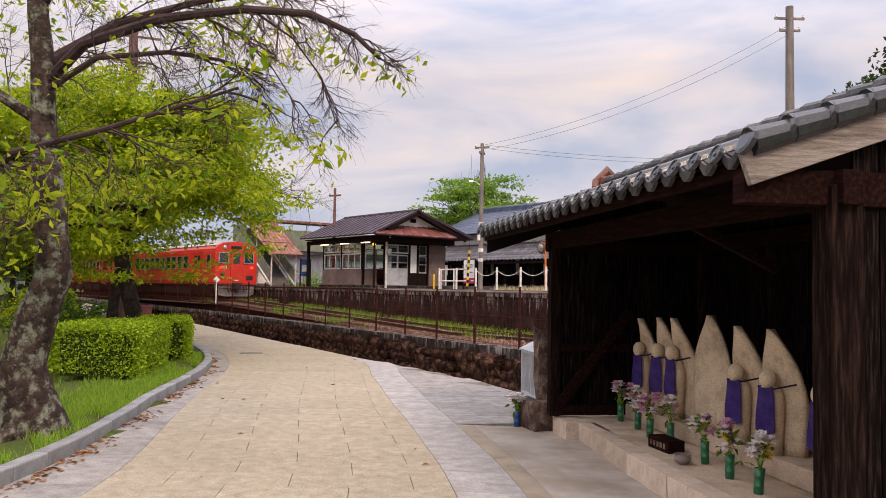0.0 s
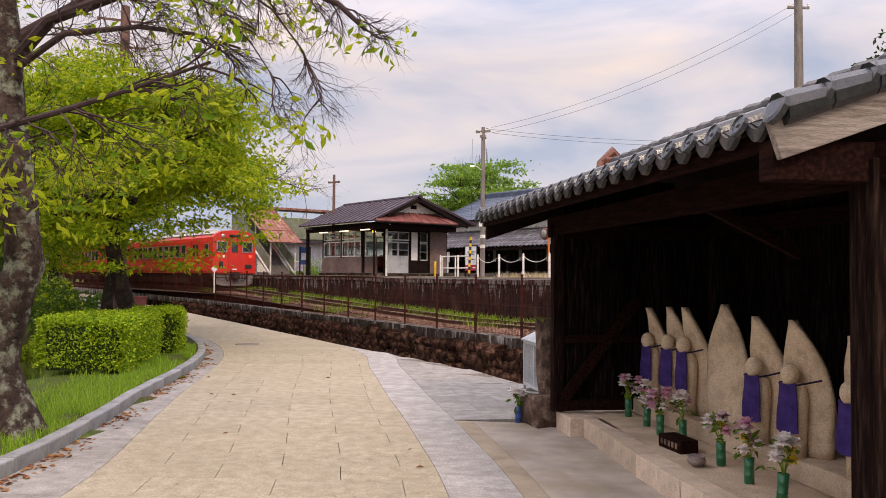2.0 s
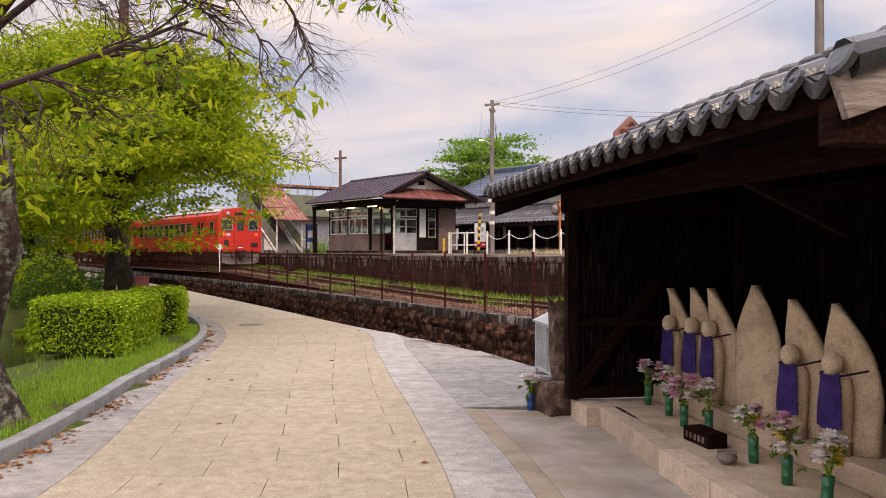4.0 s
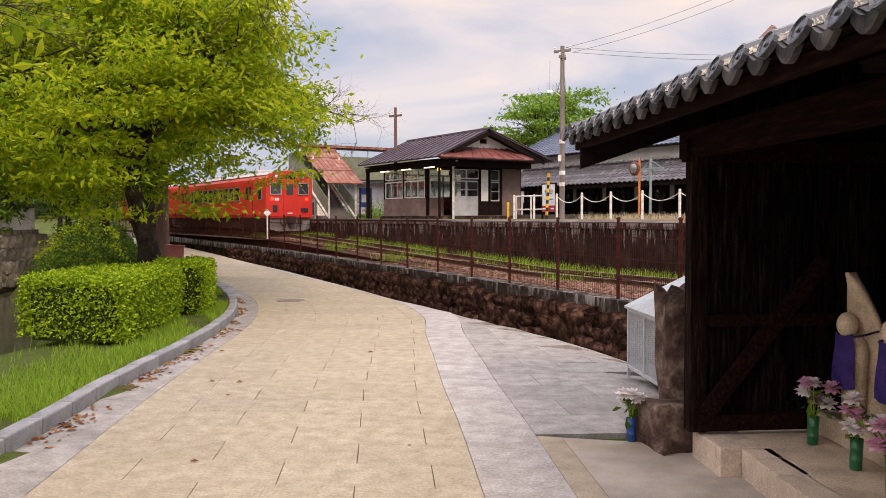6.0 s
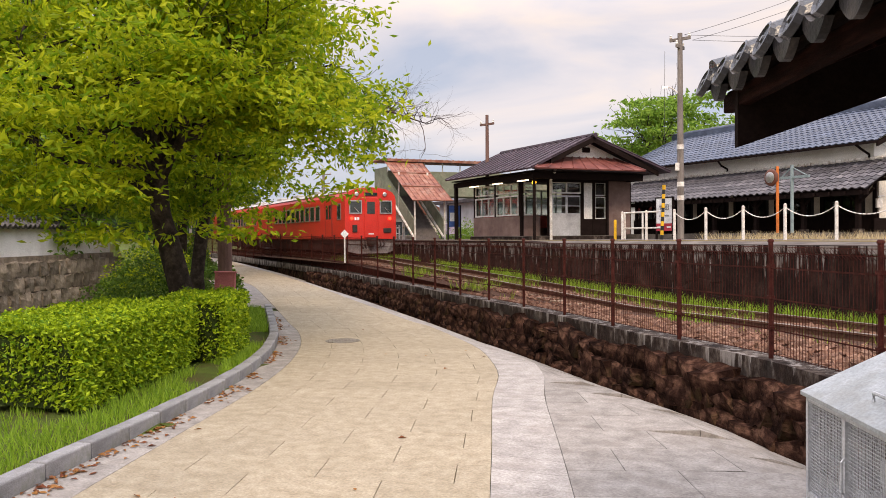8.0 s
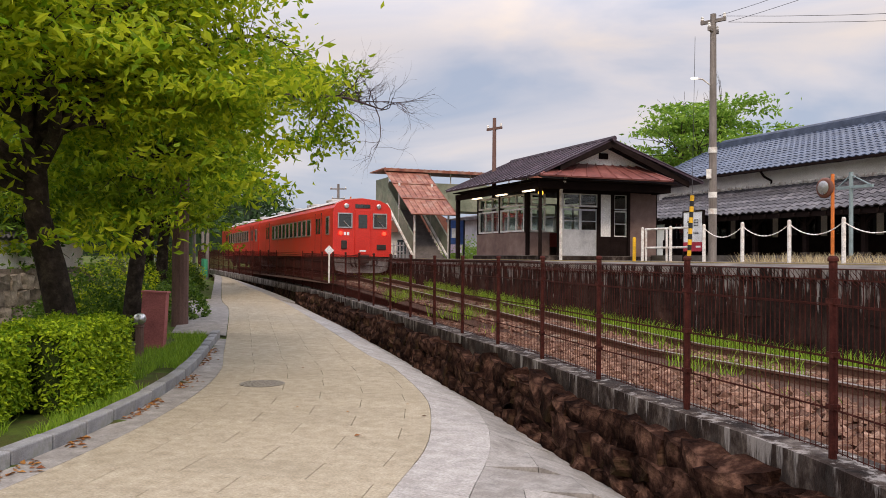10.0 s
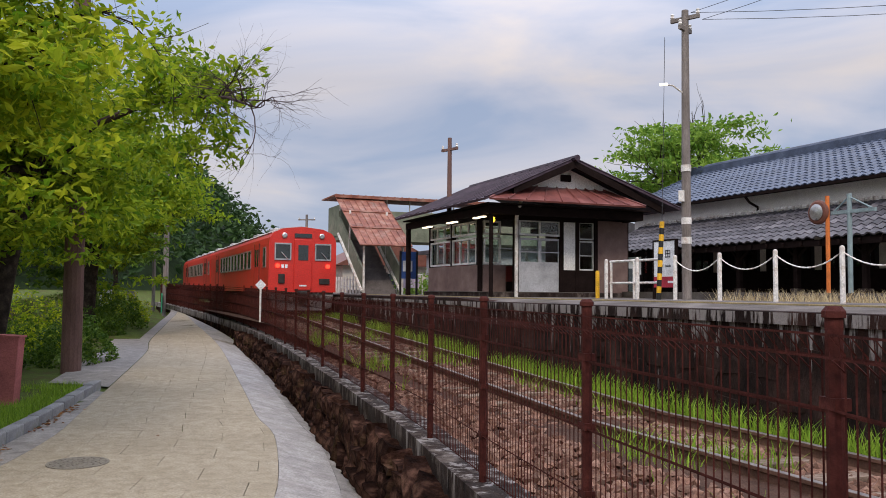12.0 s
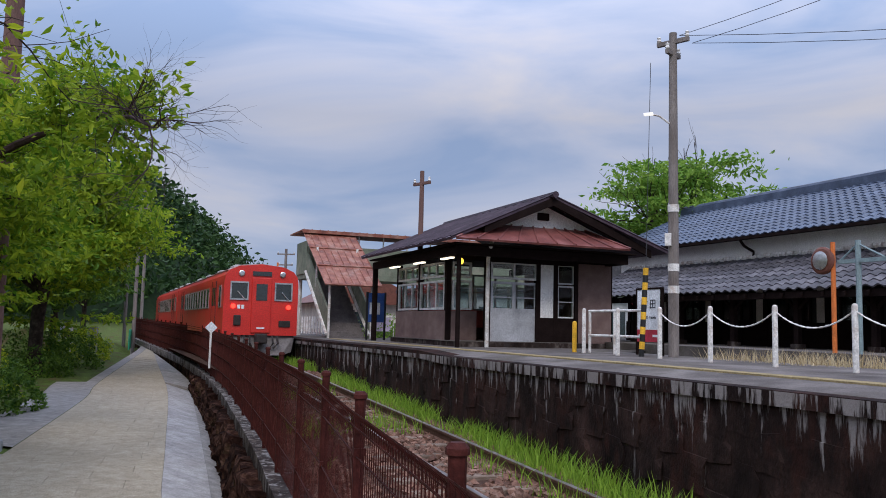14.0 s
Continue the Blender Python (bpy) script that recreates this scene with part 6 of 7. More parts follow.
def leafy_tree(name, label, base, trunk, r0, limbs, crown, n_leaf, leaf, seed, leaf_mat, bark, depth=3, length=2.2, spread=0.7):
    """trunk: points from the base; limbs: number of main limbs; crown: (centre, radii) that the leaves keep to."""
    rg = random.Random(seed)
    t = thing(name, label, "tree", pose(*base))
    b = bm_new()
    n = len(trunk)
    tube(b, trunk, [r0 * (1.35 if i == 0 else 1 - 0.55 * i / n) for i in range(n)], 14)
    for v in b.verts:
        v.co += 0.10 * r0 * noise.noise_vector(v.co * 3.1 + Vector((seed, 0, 0))) * 3
    part("trunk", b, bark, t, smooth=True)
    c, rad = Vector(crown[0]), crown[1]
    b = bm_new()
    tips = []
    for i in range(limbs):
        q = Vector(trunk[-1]).lerp(Vector(trunk[max(0, n - 3)]), rg.random() * 0.9)
        a = 2 * math.pi * (i + rg.random() * 0.6) / limbs
        el = rg.uniform(-0.15, 1.1)
        target = c + Vector((rad[0] * 0.75 * math.cos(a) * math.cos(el), rad[1] * 0.75 * math.sin(a) * math.cos(el), rad[2] * 0.7 * math.sin(el)))
        grow(b, q, target - q, (target - q).length * 0.75, r0 * 0.42, depth, rg, tips, 0.16, 0.0, 4, 4, spread)
    part("limb", b, bark, t)
    clump = []
    while len(clump) < n_leaf:
        q = rg.choice(tips)
        e = Vector(((q.x - c.x) / rad[0], (q.y - c.y) / rad[1], (q.z - c.z) / rad[2]))
        if e.length > 1.0:
            q = c + Vector((e.x * rad[0], e.y * rad[1], e.z * rad[2])) * (rg.uniform(0.7, 1.0) / e.length)
        if rg.random() < 0.22:
            while True:
                u = Vector((rg.uniform(-1, 1), rg.uniform(-1, 1), rg.uniform(-1, 1)))
                if 0.35 < u.length < 1 and noise.noise(u * 2.6 + Vector((seed, 0, 0))) > -0.05:
                    break
            q = c + Vector((u.x * rad[0], u.y * rad[1], u.z * rad[2]))
        wide = rg.uniform(0.2, 0.5)
        for _ in range(int(40 + 140 * wide)):
            clump.append(tuple(q + Vector((rg.gauss(0, wide), rg.gauss(0, wide), rg.gauss(-0.04, 0.06) - 0.1 * wide))))
    from_lists("crown", *leaf_quads(clump, leaf, rg, long=1.5), leaf_mat, t, kind="stuff")
    return t


# the old cherry by the kerb: lichened trunk, a long bare limb over the path
def build_cherry():
    rg = random.Random(21)
    t = thing("cherry_tree", "old leaning cherry tree with lichened bark and long half-bare branches", "tree", pose(-4.36, 4.55, 0.05))
    b = bm_new()
    trunk = [(0.05, 0.05, -0.15), (-0.02, 0, 0.25), (-0.12, -0.02, 0.75), (0.05, -0.03, 1.3), (0.22, -0.03, 1.8), (0.2, -0.07, 2.5), (0.1, -0.12, 3.35), (0.08, -0.17, 4.3), (0.0, -0.22, 5.2), (-0.2, -0.2, 6.4)]
    tube(b, trunk, [0.42, 0.31, 0.25, 0.21, 0.19, 0.165, 0.145, 0.13, 0.10, 0.05], 18)
    tube(b, [(-0.1, 0, 0.35), (-0.5, -0.35, 0.8), (-0.95, -0.7, 1.5), (-1.3, -0.9, 2.6), (-1.5, -0.9, 4)], [0.2, 0.17, 0.14, 0.11, 0.07], 12)
    for a in (0.3, 1.8, 3.2, 4.6, 5.6):
        tube(b, [(0, 0, 0.2), (0.33 * math.cos(a), 0.33 * math.sin(a), 0.02), (0.6 * math.cos(a), 0.6 * math.sin(a), -0.1)], [0.16, 0.11, 0.05], 8)
    bmesh.ops.subdivide_edges(b, edges=b.edges, cuts=1)
    for v in b.verts:
        v.co += 0.03 * noise.noise_vector(v.co * 4) + 0.014 * noise.noise_vector(v.co * 15)
    part("trunk", b, M_BARK, t, "bark with pale lichen patches", smooth=True)
    mains = [
        ([(0.15, -0.15, 4.0), (0.75, -0.45, 4.32), (1.86, -0.9, 4.42), (2.8, -1.05, 4.44), (3.5, -1.1, 4.36), (3.95, -1.1, 4.14), (4.2, -1.1, 3.9)], 0.07, 0.015),
        ([(2.3, -1.0, 4.42), (2.75, -1.0, 4.2), (3.1, -1.0, 3.85), (3.4, -1.0, 3.4)], 0.014, 0.02),
        ([(2.9, -1.05, 4.42), (3.3, -1.0, 4.15), (3.6, -1.0, 3.75), (3.78, -1.0, 3.3)], 0.014, 0.02),
        ([(0.2, -0.2, 3.9), (1.0, -0.6, 4.12), (1.9, -0.8, 4.1), (2.5, -0.9, 3.98), (3.0, -1.0, 3.8)], 0.04, 0.02),
        ([(0.15, -0.1, 3.0), (0.0, -0.7, 2.95), (0.5, -1.2, 3.0), (1.66, -1.64, 3.12), (2.4, -1.76, 3.28), (3.1, -1.88, 3.44)], 0.05, 0.0),
        ([(0.1, -0.15, 4.2), (0.7, 0.3, 4.8), (1.6, 0.5, 5.1), (2.4, 0.4, 5.15), (3.2, 0.2, 5.0)], 0.065, 0.02),
        ([(0.1, -0.2, 4.9), (0.6, -0.6, 5.4), (1.8, -0.8, 5.6), (2.8, -1.0, 5.5), (3.5, -1.2, 5.2)], 0.06, 0.02),
        ([(0.1, -0.1, 3.5), (-0.6, -0.5, 4.0), (-1.6, -0.7, 4.4), (-2.6, -0.5, 4.6)], 0.07, 0.0),
        ([(0.1, -0.1, 2.3), (-0.5, -0.9, 2.5), (-0.2, -1.8, 2.4), (0.9, -2.2, 2.5)], 0.04, 0.01),
        ([(0.1, -0.2, 5.0), (-0.4, 0.4, 5.6), (0.4, 1.2, 6.0), (1.2, 1.8, 5.8)], 0.06, 0.0),
    ]
    tips_leaf = []
    for i, (pts, r, droop) in enumerate(mains):
        b = bm_new()
        line = [Vector(p) for p in pts]
        n = len(line)
        tube(b, line, [r * (1 - 0.75 * k / (n - 1)) for k in range(n)], 8)
        tips = []
        for k in range(1, n):
            for _ in range((3 if i in (1, 2) else 5) if k > 1 else 3):
                q = line[k - 1].lerp(line[k], rg.random())
                d = (line[k] - line[k - 1]).normalized() + Vector((rg.gauss(0, 0.5), rg.gauss(0, 0.5), rg.gauss(-0.12, 0.45)))
                grow(b, q, d, rg.uniform(0.4, 0.85) * (0.62 if i in (0, 1, 2, 3) else 1.0), 0.0105 if i in (0, 1, 2, 3) else 0.0125, 2, rg, tips, 0.2, 0.03 + droop * 2, 6, 5, 0.42)
        part("limb", b, M_TWIG if i != 7 else M_BARK, t, "twiggy grey-brown limb")
        tips_leaf += [(q, i) for q in tips]
    pts = []
    for q, i in tips_leaf:
        chance = 0.004 if i in (0, 1, 2, 3, 6) else (0.012 if i == 5 else 0.035)
        if rg.random() < chance:
            for _ in range(4):
                pts.append(tuple(q + Vector((rg.gauss(0, 0.09), rg.gauss(0, 0.09), rg.gauss(-0.05, 0.06)))))
    from_lists("crown", *leaf_quads(pts, 0.085, rg, long=1.4), M_LEAF, t, "sparse yellow-green leaves", kind="stuff")
    return t


build_cherry()
leafy_tree("cherry_tree", "broad cherry tree in full yellow-green leaf beside the canal", (-8.75, 15.2, 0.15),
           [(0, 0, -0.2), (-0.05, 0, 0.7), (-0.25, -0.05, 1.5), (-0.35, -0.2, 2.2), (-0.3, -0.3, 3.0), (-0.1, -0.3, 3.8)], 0.24, 13,
           ((-0.4, -1.4, 3.95), (5.2, 3.7, 2.65)), 84000, 0.098, 5, M_LEAF, M_BARKDARK)
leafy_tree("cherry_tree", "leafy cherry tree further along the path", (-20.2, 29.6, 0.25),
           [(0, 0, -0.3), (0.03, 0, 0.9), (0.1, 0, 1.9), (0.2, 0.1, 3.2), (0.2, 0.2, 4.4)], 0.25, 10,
           ((0.1, 0.2, 4.4), (3.9, 3.8, 3.1)), 30000, 0.15, 7, M_LEAFSHADE, M_BARKDARK)
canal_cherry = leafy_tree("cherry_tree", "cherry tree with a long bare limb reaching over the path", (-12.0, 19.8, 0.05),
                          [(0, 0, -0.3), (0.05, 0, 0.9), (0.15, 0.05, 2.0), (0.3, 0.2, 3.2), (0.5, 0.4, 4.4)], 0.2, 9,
                          ((-0.9, 0.4, 4.1), (3.1, 3.0, 2.4)), 30000, 0.125, 19, M_LEAFSHADE, M_BARKDARK)
rgl = random.Random(51)
b = bm_new()
limb_line = [Vector(p) for p in ((0.4, 0.3, 4.0), (1.6, 0.75, 4.75), (3.0, 0.5, 4.95), (4.6, -0.4, 4.65), (5.9, -1.3, 4.35), (6.9, -2.0, 3.98))]
tube(b, limb_line, [0.08, 0.062, 0.048, 0.034, 0.022, 0.01], 7)
twig_ends = []
for a_, c_ in zip(limb_line[1:], limb_line[2:]):
    for _ in range(9):
        grow(b, a_.lerp(c_, rgl.random()), (c_ - a_).normalized() + Vector((rgl.gauss(0, 0.5), rgl.gauss(0, 0.5), rgl.gauss(0.0, 0.45))), rgl.uniform(0.5, 1.0), 0.011, 2, rgl, twig_ends, 0.2, 0.02, 4, 5, 0.42)
part("bare_limb", b, M_TWIG, canal_cherry, "long bare twiggy limb")
from_lists("limb_leaves", *leaf_quads([tuple(q + Vector((rgl.gauss(0, 0.1), rgl.gauss(0, 0.1), rgl.gauss(-0.03, 0.07)))) for q in twig_ends if q.x < 5.6 and rgl.random() < 0.55 for _ in range(3)], 0.11, rgl, long=1.4), M_LEAFSHADE, canal_cherry, kind="stuff")
for i, (x, y, h, seed, mat) in enumerate(((-23.5, 32.5, 5.0, 11, M_LEAFDARK), (-27.0, 36.3, 5.2, 12, M_LEAFDARK), (-33.5, 44.0, 5.4, 13, M_LEAFDARK), (-21.5, 24.0, 5.8, 14, M_LEAFDARK), (-27, 30, 7.0, 15, M_LEAFDARK))):
    leafy_tree("roadside_tree", "dark green broadleaf tree beside the path", (x, y, terrain(x, y)),
               [(0, 0, -0.3), (0.05, 0, h * 0.25), (0, 0.1, h * 0.5), (0.1, 0, h * 0.8)], 0.17, 8, ((0, 0, h * 0.72), (2.4, 2.4, h * 0.42)), 9000, 0.17, seed, mat, M_BARKDARK, depth=2)
leafy_tree("garden_tree", "airy green tree behind the station roof", (-2.2, 37.5, 0.8), [(0, 0, 0), (0.1, 0, 2), (0, 0.1, 3.5), (0.1, 0, 4.6)], 0.16, 9,
           ((0.0, 0, 5.5), (2.9, 2.6, 1.45)), 9000, 0.15, 17, M_LEAFBRIGHT, M_BARKDARK, depth=2)


# ---------------------------------------------------------------- hills
def hill(name, label, cx, cy, rx, ry, h, n, size, seed, mat):
    rg = random.Random(seed)
    def top(x, y):
        u, v = (x - cx) / rx, (y - cy) / ry
        q = u * u + v * v
        return h * max(0, 1 - q) ** 0.8 * (1 + 0.25 * noise.noise(Vector((x * 0.03, y * 0.03, seed)))) - 1
    N = 40
    vs = [(cx + rx * (2 * i / N - 1), cy + ry * (2 * j / N - 1), top(cx + rx * (2 * i / N - 1), cy + ry * (2 * j / N - 1))) for j in range(N + 1) for i in range(N + 1)]
    fs = [(j * (N + 1) + i, j * (N + 1) + i + 1, (j + 1) * (N + 1) + i + 1, (j + 1) * (N + 1) + i) for j in range(N) for i in range(N)]
    ob = tagged(from_lists(name, vs, fs, M_HILLSOIL, smooth=True), label, "hill", kind="structure")
    pts = []
    while len(pts) < n:
        x, y = cx + rx * rg.uniform(-1, 1), cy + ry * rg.uniform(-1, 1)
        z = top(x, y)
        if z < 0:
            continue
        s = size * rg.uniform(1.0, 2.2)
        for _ in range(26):
            u = Vector((rg.gauss(0, 1), rg.gauss(0, 1), rg.gauss(0, 1))).normalized()
            pts.append((x + u.x * s, y + u.y * s, z + s * 0.9 + abs(u.z) * s * rg.uniform(0.6, 1.3)))
    tagged(from_lists("hill_trees", *leaf_quads(pts, size * 0.55, rg, long=1.2), mat), "dense dark green woods on the hill", "trees", kind="stuff")


hill("hill", "wooded hill beyond the canal", -110, 76, 52, 62, 29, 60000, 1.5, 3, M_LEAFFAR)
hill("hill", "distant wooded hill behind the shed", 190, 300, 120, 120, 105, 26000, 4.0, 4, M_LEAFFAR)

# ---------------------------------------------------------------- hedge, verge grass, weeds, fallen leaves
def hedge(name, label, y0, y1, d0, d1, h, n, seed):
    """A clipped hedge that follows the kerb between y0 and y1, d0 to d1 behind it."""
    rg = random.Random(seed)
    hd = thing(name, label, "hedge", None)
    ysn = np.linspace(y0, y1, 12)
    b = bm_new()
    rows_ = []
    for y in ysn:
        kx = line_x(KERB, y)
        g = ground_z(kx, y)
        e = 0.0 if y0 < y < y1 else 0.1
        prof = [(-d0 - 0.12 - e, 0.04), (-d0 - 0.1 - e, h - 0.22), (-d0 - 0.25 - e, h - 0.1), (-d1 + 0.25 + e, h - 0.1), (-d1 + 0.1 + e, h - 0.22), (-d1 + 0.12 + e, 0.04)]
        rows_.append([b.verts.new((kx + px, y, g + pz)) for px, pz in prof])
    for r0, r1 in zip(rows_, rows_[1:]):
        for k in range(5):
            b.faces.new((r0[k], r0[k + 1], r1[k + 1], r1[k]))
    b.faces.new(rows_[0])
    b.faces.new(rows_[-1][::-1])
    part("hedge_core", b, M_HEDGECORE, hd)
    pts = []
    for _ in range(n):
        y = rg.uniform(y0 - 0.05, y1 + 0.05)
        side = rg.random()
        if side < 0.42:
            off, z = rg.uniform(d0, d1), h + rg.gauss(0, 0.03)
        elif side < 0.72:
            off, z = d0 + rg.gauss(0.03, 0.04), rg.uniform(0.1, h)
        elif side < 0.86:
            off, z, y = rg.uniform(d0, d1), rg.uniform(0.1, h), y0 + rg.gauss(0.02, 0.05)
        elif side < 0.93:
            off, z, y = rg.uniform(d0, d1), rg.uniform(0.1, h), y1 + rg.gauss(-0.02, 0.05)
        else:
            off, z = d1 + rg.gauss(-0.03, 0.04), rg.uniform(0.1, h)
        lump = 0.06 * noise.noise(Vector((off * 2.2, y * 2.2, z * 2.2 + seed)))
        kx = line_x(KERB, y)
        pts.append((kx - off - lump, y + lump * 0.5, ground_z(kx, y) + z + lump))
    from_lists("hedge_leaves", *leaf_quads(pts, 0.055, rg, long=1.2), M_HEDGE, hd, kind="stuff")
    return hd


hedge("hedge", "clipped bright green box hedge on the verge", 9.9, 13.0, 0.95, 2.7, 0.92, 34000, 1)
hedge("hedge", "smaller clipped hedge at the bend of the kerb", 13.25, 14.9, 0.45, 1.65, 0.94, 14000, 2)


def grass(name, label, spots, n, h, mat, seed):
    rg = random.Random(seed)
    vs, fs = [], []
    for _ in range(n):
        p = spots(rg)
        if p is None:
            continue
        a, ln = rg.uniform(0, 6.28), h * rg.uniform(0.4, 1.3)
        w = Vector((math.cos(a), math.sin(a), 0)) * (0.004 + 0.05 * ln * 0.25)
        lean = Vector((rg.gauss(0, 0.35), rg.gauss(0, 0.35), 0)) * ln
        p = Vector(p)
        k = len(vs)
        vs += [tuple(p - w), tuple(p + w), tuple(p + w * 0.6 + lean * 0.4 + Vector((0, 0, ln * 0.6))), tuple(p - w * 0.6 + lean * 0.4 + Vector((0, 0, ln * 0.6))), tuple(p + lean + Vector((0, 0, ln)))]
        fs += [(k, k + 1, k + 2, k + 3), (k + 3, k + 2, k + 4)]
    return tagged(from_lists(name, vs, fs, mat), label, "grass", kind="stuff")


def verge_spot(rg):
    y = rg.uniform(-2, 20.5)
    d = 0.14 + abs(rg.gauss(0, 0.9))
    if d > 2.8 or noise.noise(Vector((d * 1.3, y * 0.9, 7))) < -0.22:
        return None
    x = line_x(KERB, y) - d
    return (x, y, terrain(x, y) - 0.01)


grass("verge_grass", "rough green grass on the planted verge", verge_spot, 30000, 0.12, M_GRASS, 61)


def track_spot(rg):
    s, off = rg.uniform(-7, 20), rg.choice((rg.gauss(0.98, 0.2), rg.gauss(0.95, 0.25), rg.gauss(-0.95, 0.2), rg.gauss(0.0, 0.3)))
    if noise.noise(Vector((s * 0.55, off * 0.9, 2))) < (0.2 if off < 0.7 else -0.35):
        return None
    p = RAIL @ Vector((off, s, 0))
    if p.x < line_x(WALLTOP, p.y) + 0.5:
        return None
    return (p.x, p.y, rail_z(s) - 0.2)


grass("track_weeds", "green weeds growing along the line", track_spot, 26000, 0.26, M_GRASS, 62)


def dry_spot(rg):
    s, off = rg.uniform(-6, 5.2), rg.uniform(4.6, 6.1)
    p = RAIL @ Vector((off, s, 0))
    return (p.x, p.y, 1.55) if noise.noise(Vector((s * 0.7, off, 5))) > -0.25 else None


grass("dry_grass", "tall straw-coloured dry grass behind the platform posts", dry_spot, 7000, 0.3, M_DRYGRASS, 63)


def dead_spot(rg):
    y = rg.uniform(-3, 20)
    x = line_x(KERB, y) + 0.1 + abs(rg.gauss(0, 0.12))
    return (x, y, ground_z(x, y) + 0.006)


rg = random.Random(77)
pts = []
while len(pts) < 700:
    p = dead_spot(rg)
    if noise.noise(Vector((0, p[1] * 1.1, 4))) > -0.1:
        pts.append(p)
for _ in range(20):
    y = rg.uniform(-1, 18)
    x = lerp(line_x(TANL, y), line_x(TANR, y), rg.random())
    pts.append((x, y, ground_z(x, y) + 0.008))
dv, df = [], []
for p in pts:
    a, s = rg.uniform(0, 6.28), rg.uniform(0.022, 0.05)
    c, q = Vector((math.cos(a), math.sin(a), 0)) * s, Vector((-math.sin(a), math.cos(a), 0)) * s * 0.45
    k = len(dv)
    dv += [tuple(Vector(p) - c), tuple(Vector(p) + q + Vector((0, 0, s * rg.uniform(0, 0.5)))), tuple(Vector(p) + c), tuple(Vector(p) - q + Vector((0, 0, s * rg.uniform(0, 0.5))))]
    df.append((k, k + 1, k + 2, k + 3))
tagged(from_lists("fallen_leaves", dv, df, M_DEADLEAF), "brown fallen leaves along the kerb", "leaves", kind="stuff")

# ---------------------------------------------------------------- canal side
bm = bm_new()
v = [bm.verts.new(q) for q in ((-40, -12, CANAL_Z), (-5, -12, CANAL_Z), (-8, 40, CANAL_Z), (-40, 40, CANAL_Z))]
bm.faces.new(v)
structure("water", bm, M_WATER, "still dark green canal water", "water")
CANAL = [(-13.2, -10), (-14.0, 4), (-16.6, 13), (-21.6, 27.5)]
bm = bm_new()
for (x0, y0), (x1, y1) in zip(CANAL, CANAL[1:]):
    v = [bm.verts.new(q) for q in ((x0 + 0.3, y0, -1.3), (x1 + 0.3, y1, -1.3), (x1, y1, 1.35), (x0, y0, 1.35), (x0 - 1.5, y0, 1.35), (x1 - 1.5, y1, 1.35))]
    bm.faces.new(v[:4])
    bm.faces.new((v[3], v[2], v[5], v[4]))
canal_wall = structure("wall_canal", bm, M_CANALSTONE, "rubble stone retaining wall above the canal", "wall")
cs_mesh = [mesh_of(rough_stone(60 + i, 0.62, 0.34, 0.46, 2), "canal_stone", M_CANALSTONE) for i in range(5)]
k = 0
for row in range(4):
    for x, y, a in along(CANAL, 0.6, start=9 + 0.3 * (row % 2)):
        if k < 300:
            o = new("stone", rng.choice(cs_mesh))
            o.parent = canal_wall
            o.matrix_world = pose(x + 0.05 * (4 - row), y, -0.4 + 0.45 * row, rng.uniform(-6, 6), rng.uniform(-8, 8), math.degrees(a) + rng.uniform(-5, 5))
            k += 1
bm = bm_new()
for (x0, y0), (x1, y1) in zip(CANAL[1:], CANAL[2:]):
    d = Vector((x1 - x0, y1 - y0, 0))
    m = Matrix.Translation((x0 - 0.35, y0, 0)) @ Matrix.Rotation(math.atan2(d.y, d.x), 4, "Z")
    box(bm, 0, d.length + 0.1, -0.12, 0.12, 1.3, 2.25, m)
garden_wall = structure("wall_garden", bm, M_PLASTER, "white plastered garden wall on the stone bank", "wall")
bm = bm_new()
for (x0, y0), (x1, y1) in zip(CANAL[1:], CANAL[2:]):
    d = Vector((x1 - x0, y1 - y0, 0))
    m = Matrix.Translation((x0 - 0.35, y0, 0)) @ Matrix.Rotation(math.atan2(d.y, d.x), 4, "Z")
    n = int(d.length / 0.27)
    for i in range(n):
        x = d.length * i / n
        for sg in (-1, 1):
            tube(bm, [m @ Vector((x, sg * 0.36, 2.24)), m @ Vector((x, 0.02 * sg, 2.44))], 0.09, 6)
    tube(bm, [m @ Vector((0, 0, 2.5)), m @ Vector((d.length, 0, 2.5))], 0.1, 8)
    box(bm, 0, d.length, -0.34, 0.34, 2.2, 2.25, m)
part("coping_tiles", bm, M_TILE, garden_wall, "dark tiled coping", kind="stuff")

# ---------------------------------------------------------------- posts, signs and poles round the platform
def chain_row():
    posts_ = []
    for i, s in enumerate((7.12, 6.13, 5.07, 3.99, 2.84, 1.69, 0.45, -0.9, -2.3, -3.8)):
        p = rail_thing("chain_post", "white-painted steel post carrying a chain on the platform", "post", 3.85, s, PLAT_Z, group="chain posts along the platform")
        b = bm_new()
        lathe(b, [(0.034, -0.02), (0.034, 0.72), (0.028, 0.745), (0.012, 0.755)], 10)
        part("post_tube", b, M_WHITEPAINT, p)
        posts_.append(s)
    for s0, s1 in zip(posts_[2:], posts_[3:]):
        c = rail_thing("chain", "sagging pale chain between platform posts", "chain", 3.85, s0, PLAT_Z, group="chains along the platform")
        b = bm_new()
        n = 26
        for k in range(n):
            f0, f1 = k / n, (k + 1.25) / n
            z0, z1 = (0.68 - 0.2 * (1 - (2 * f - 1) ** 2) for f in (f0, f1))
            tube(b, [(0, (s1 - s0) * f0, z0), (0, (s1 - s0) * f1, z1)], 0.011 if k % 2 else 0.007, 4)
        part("chain_link", b, M_WHITEPAINT, c, kind="stuff")


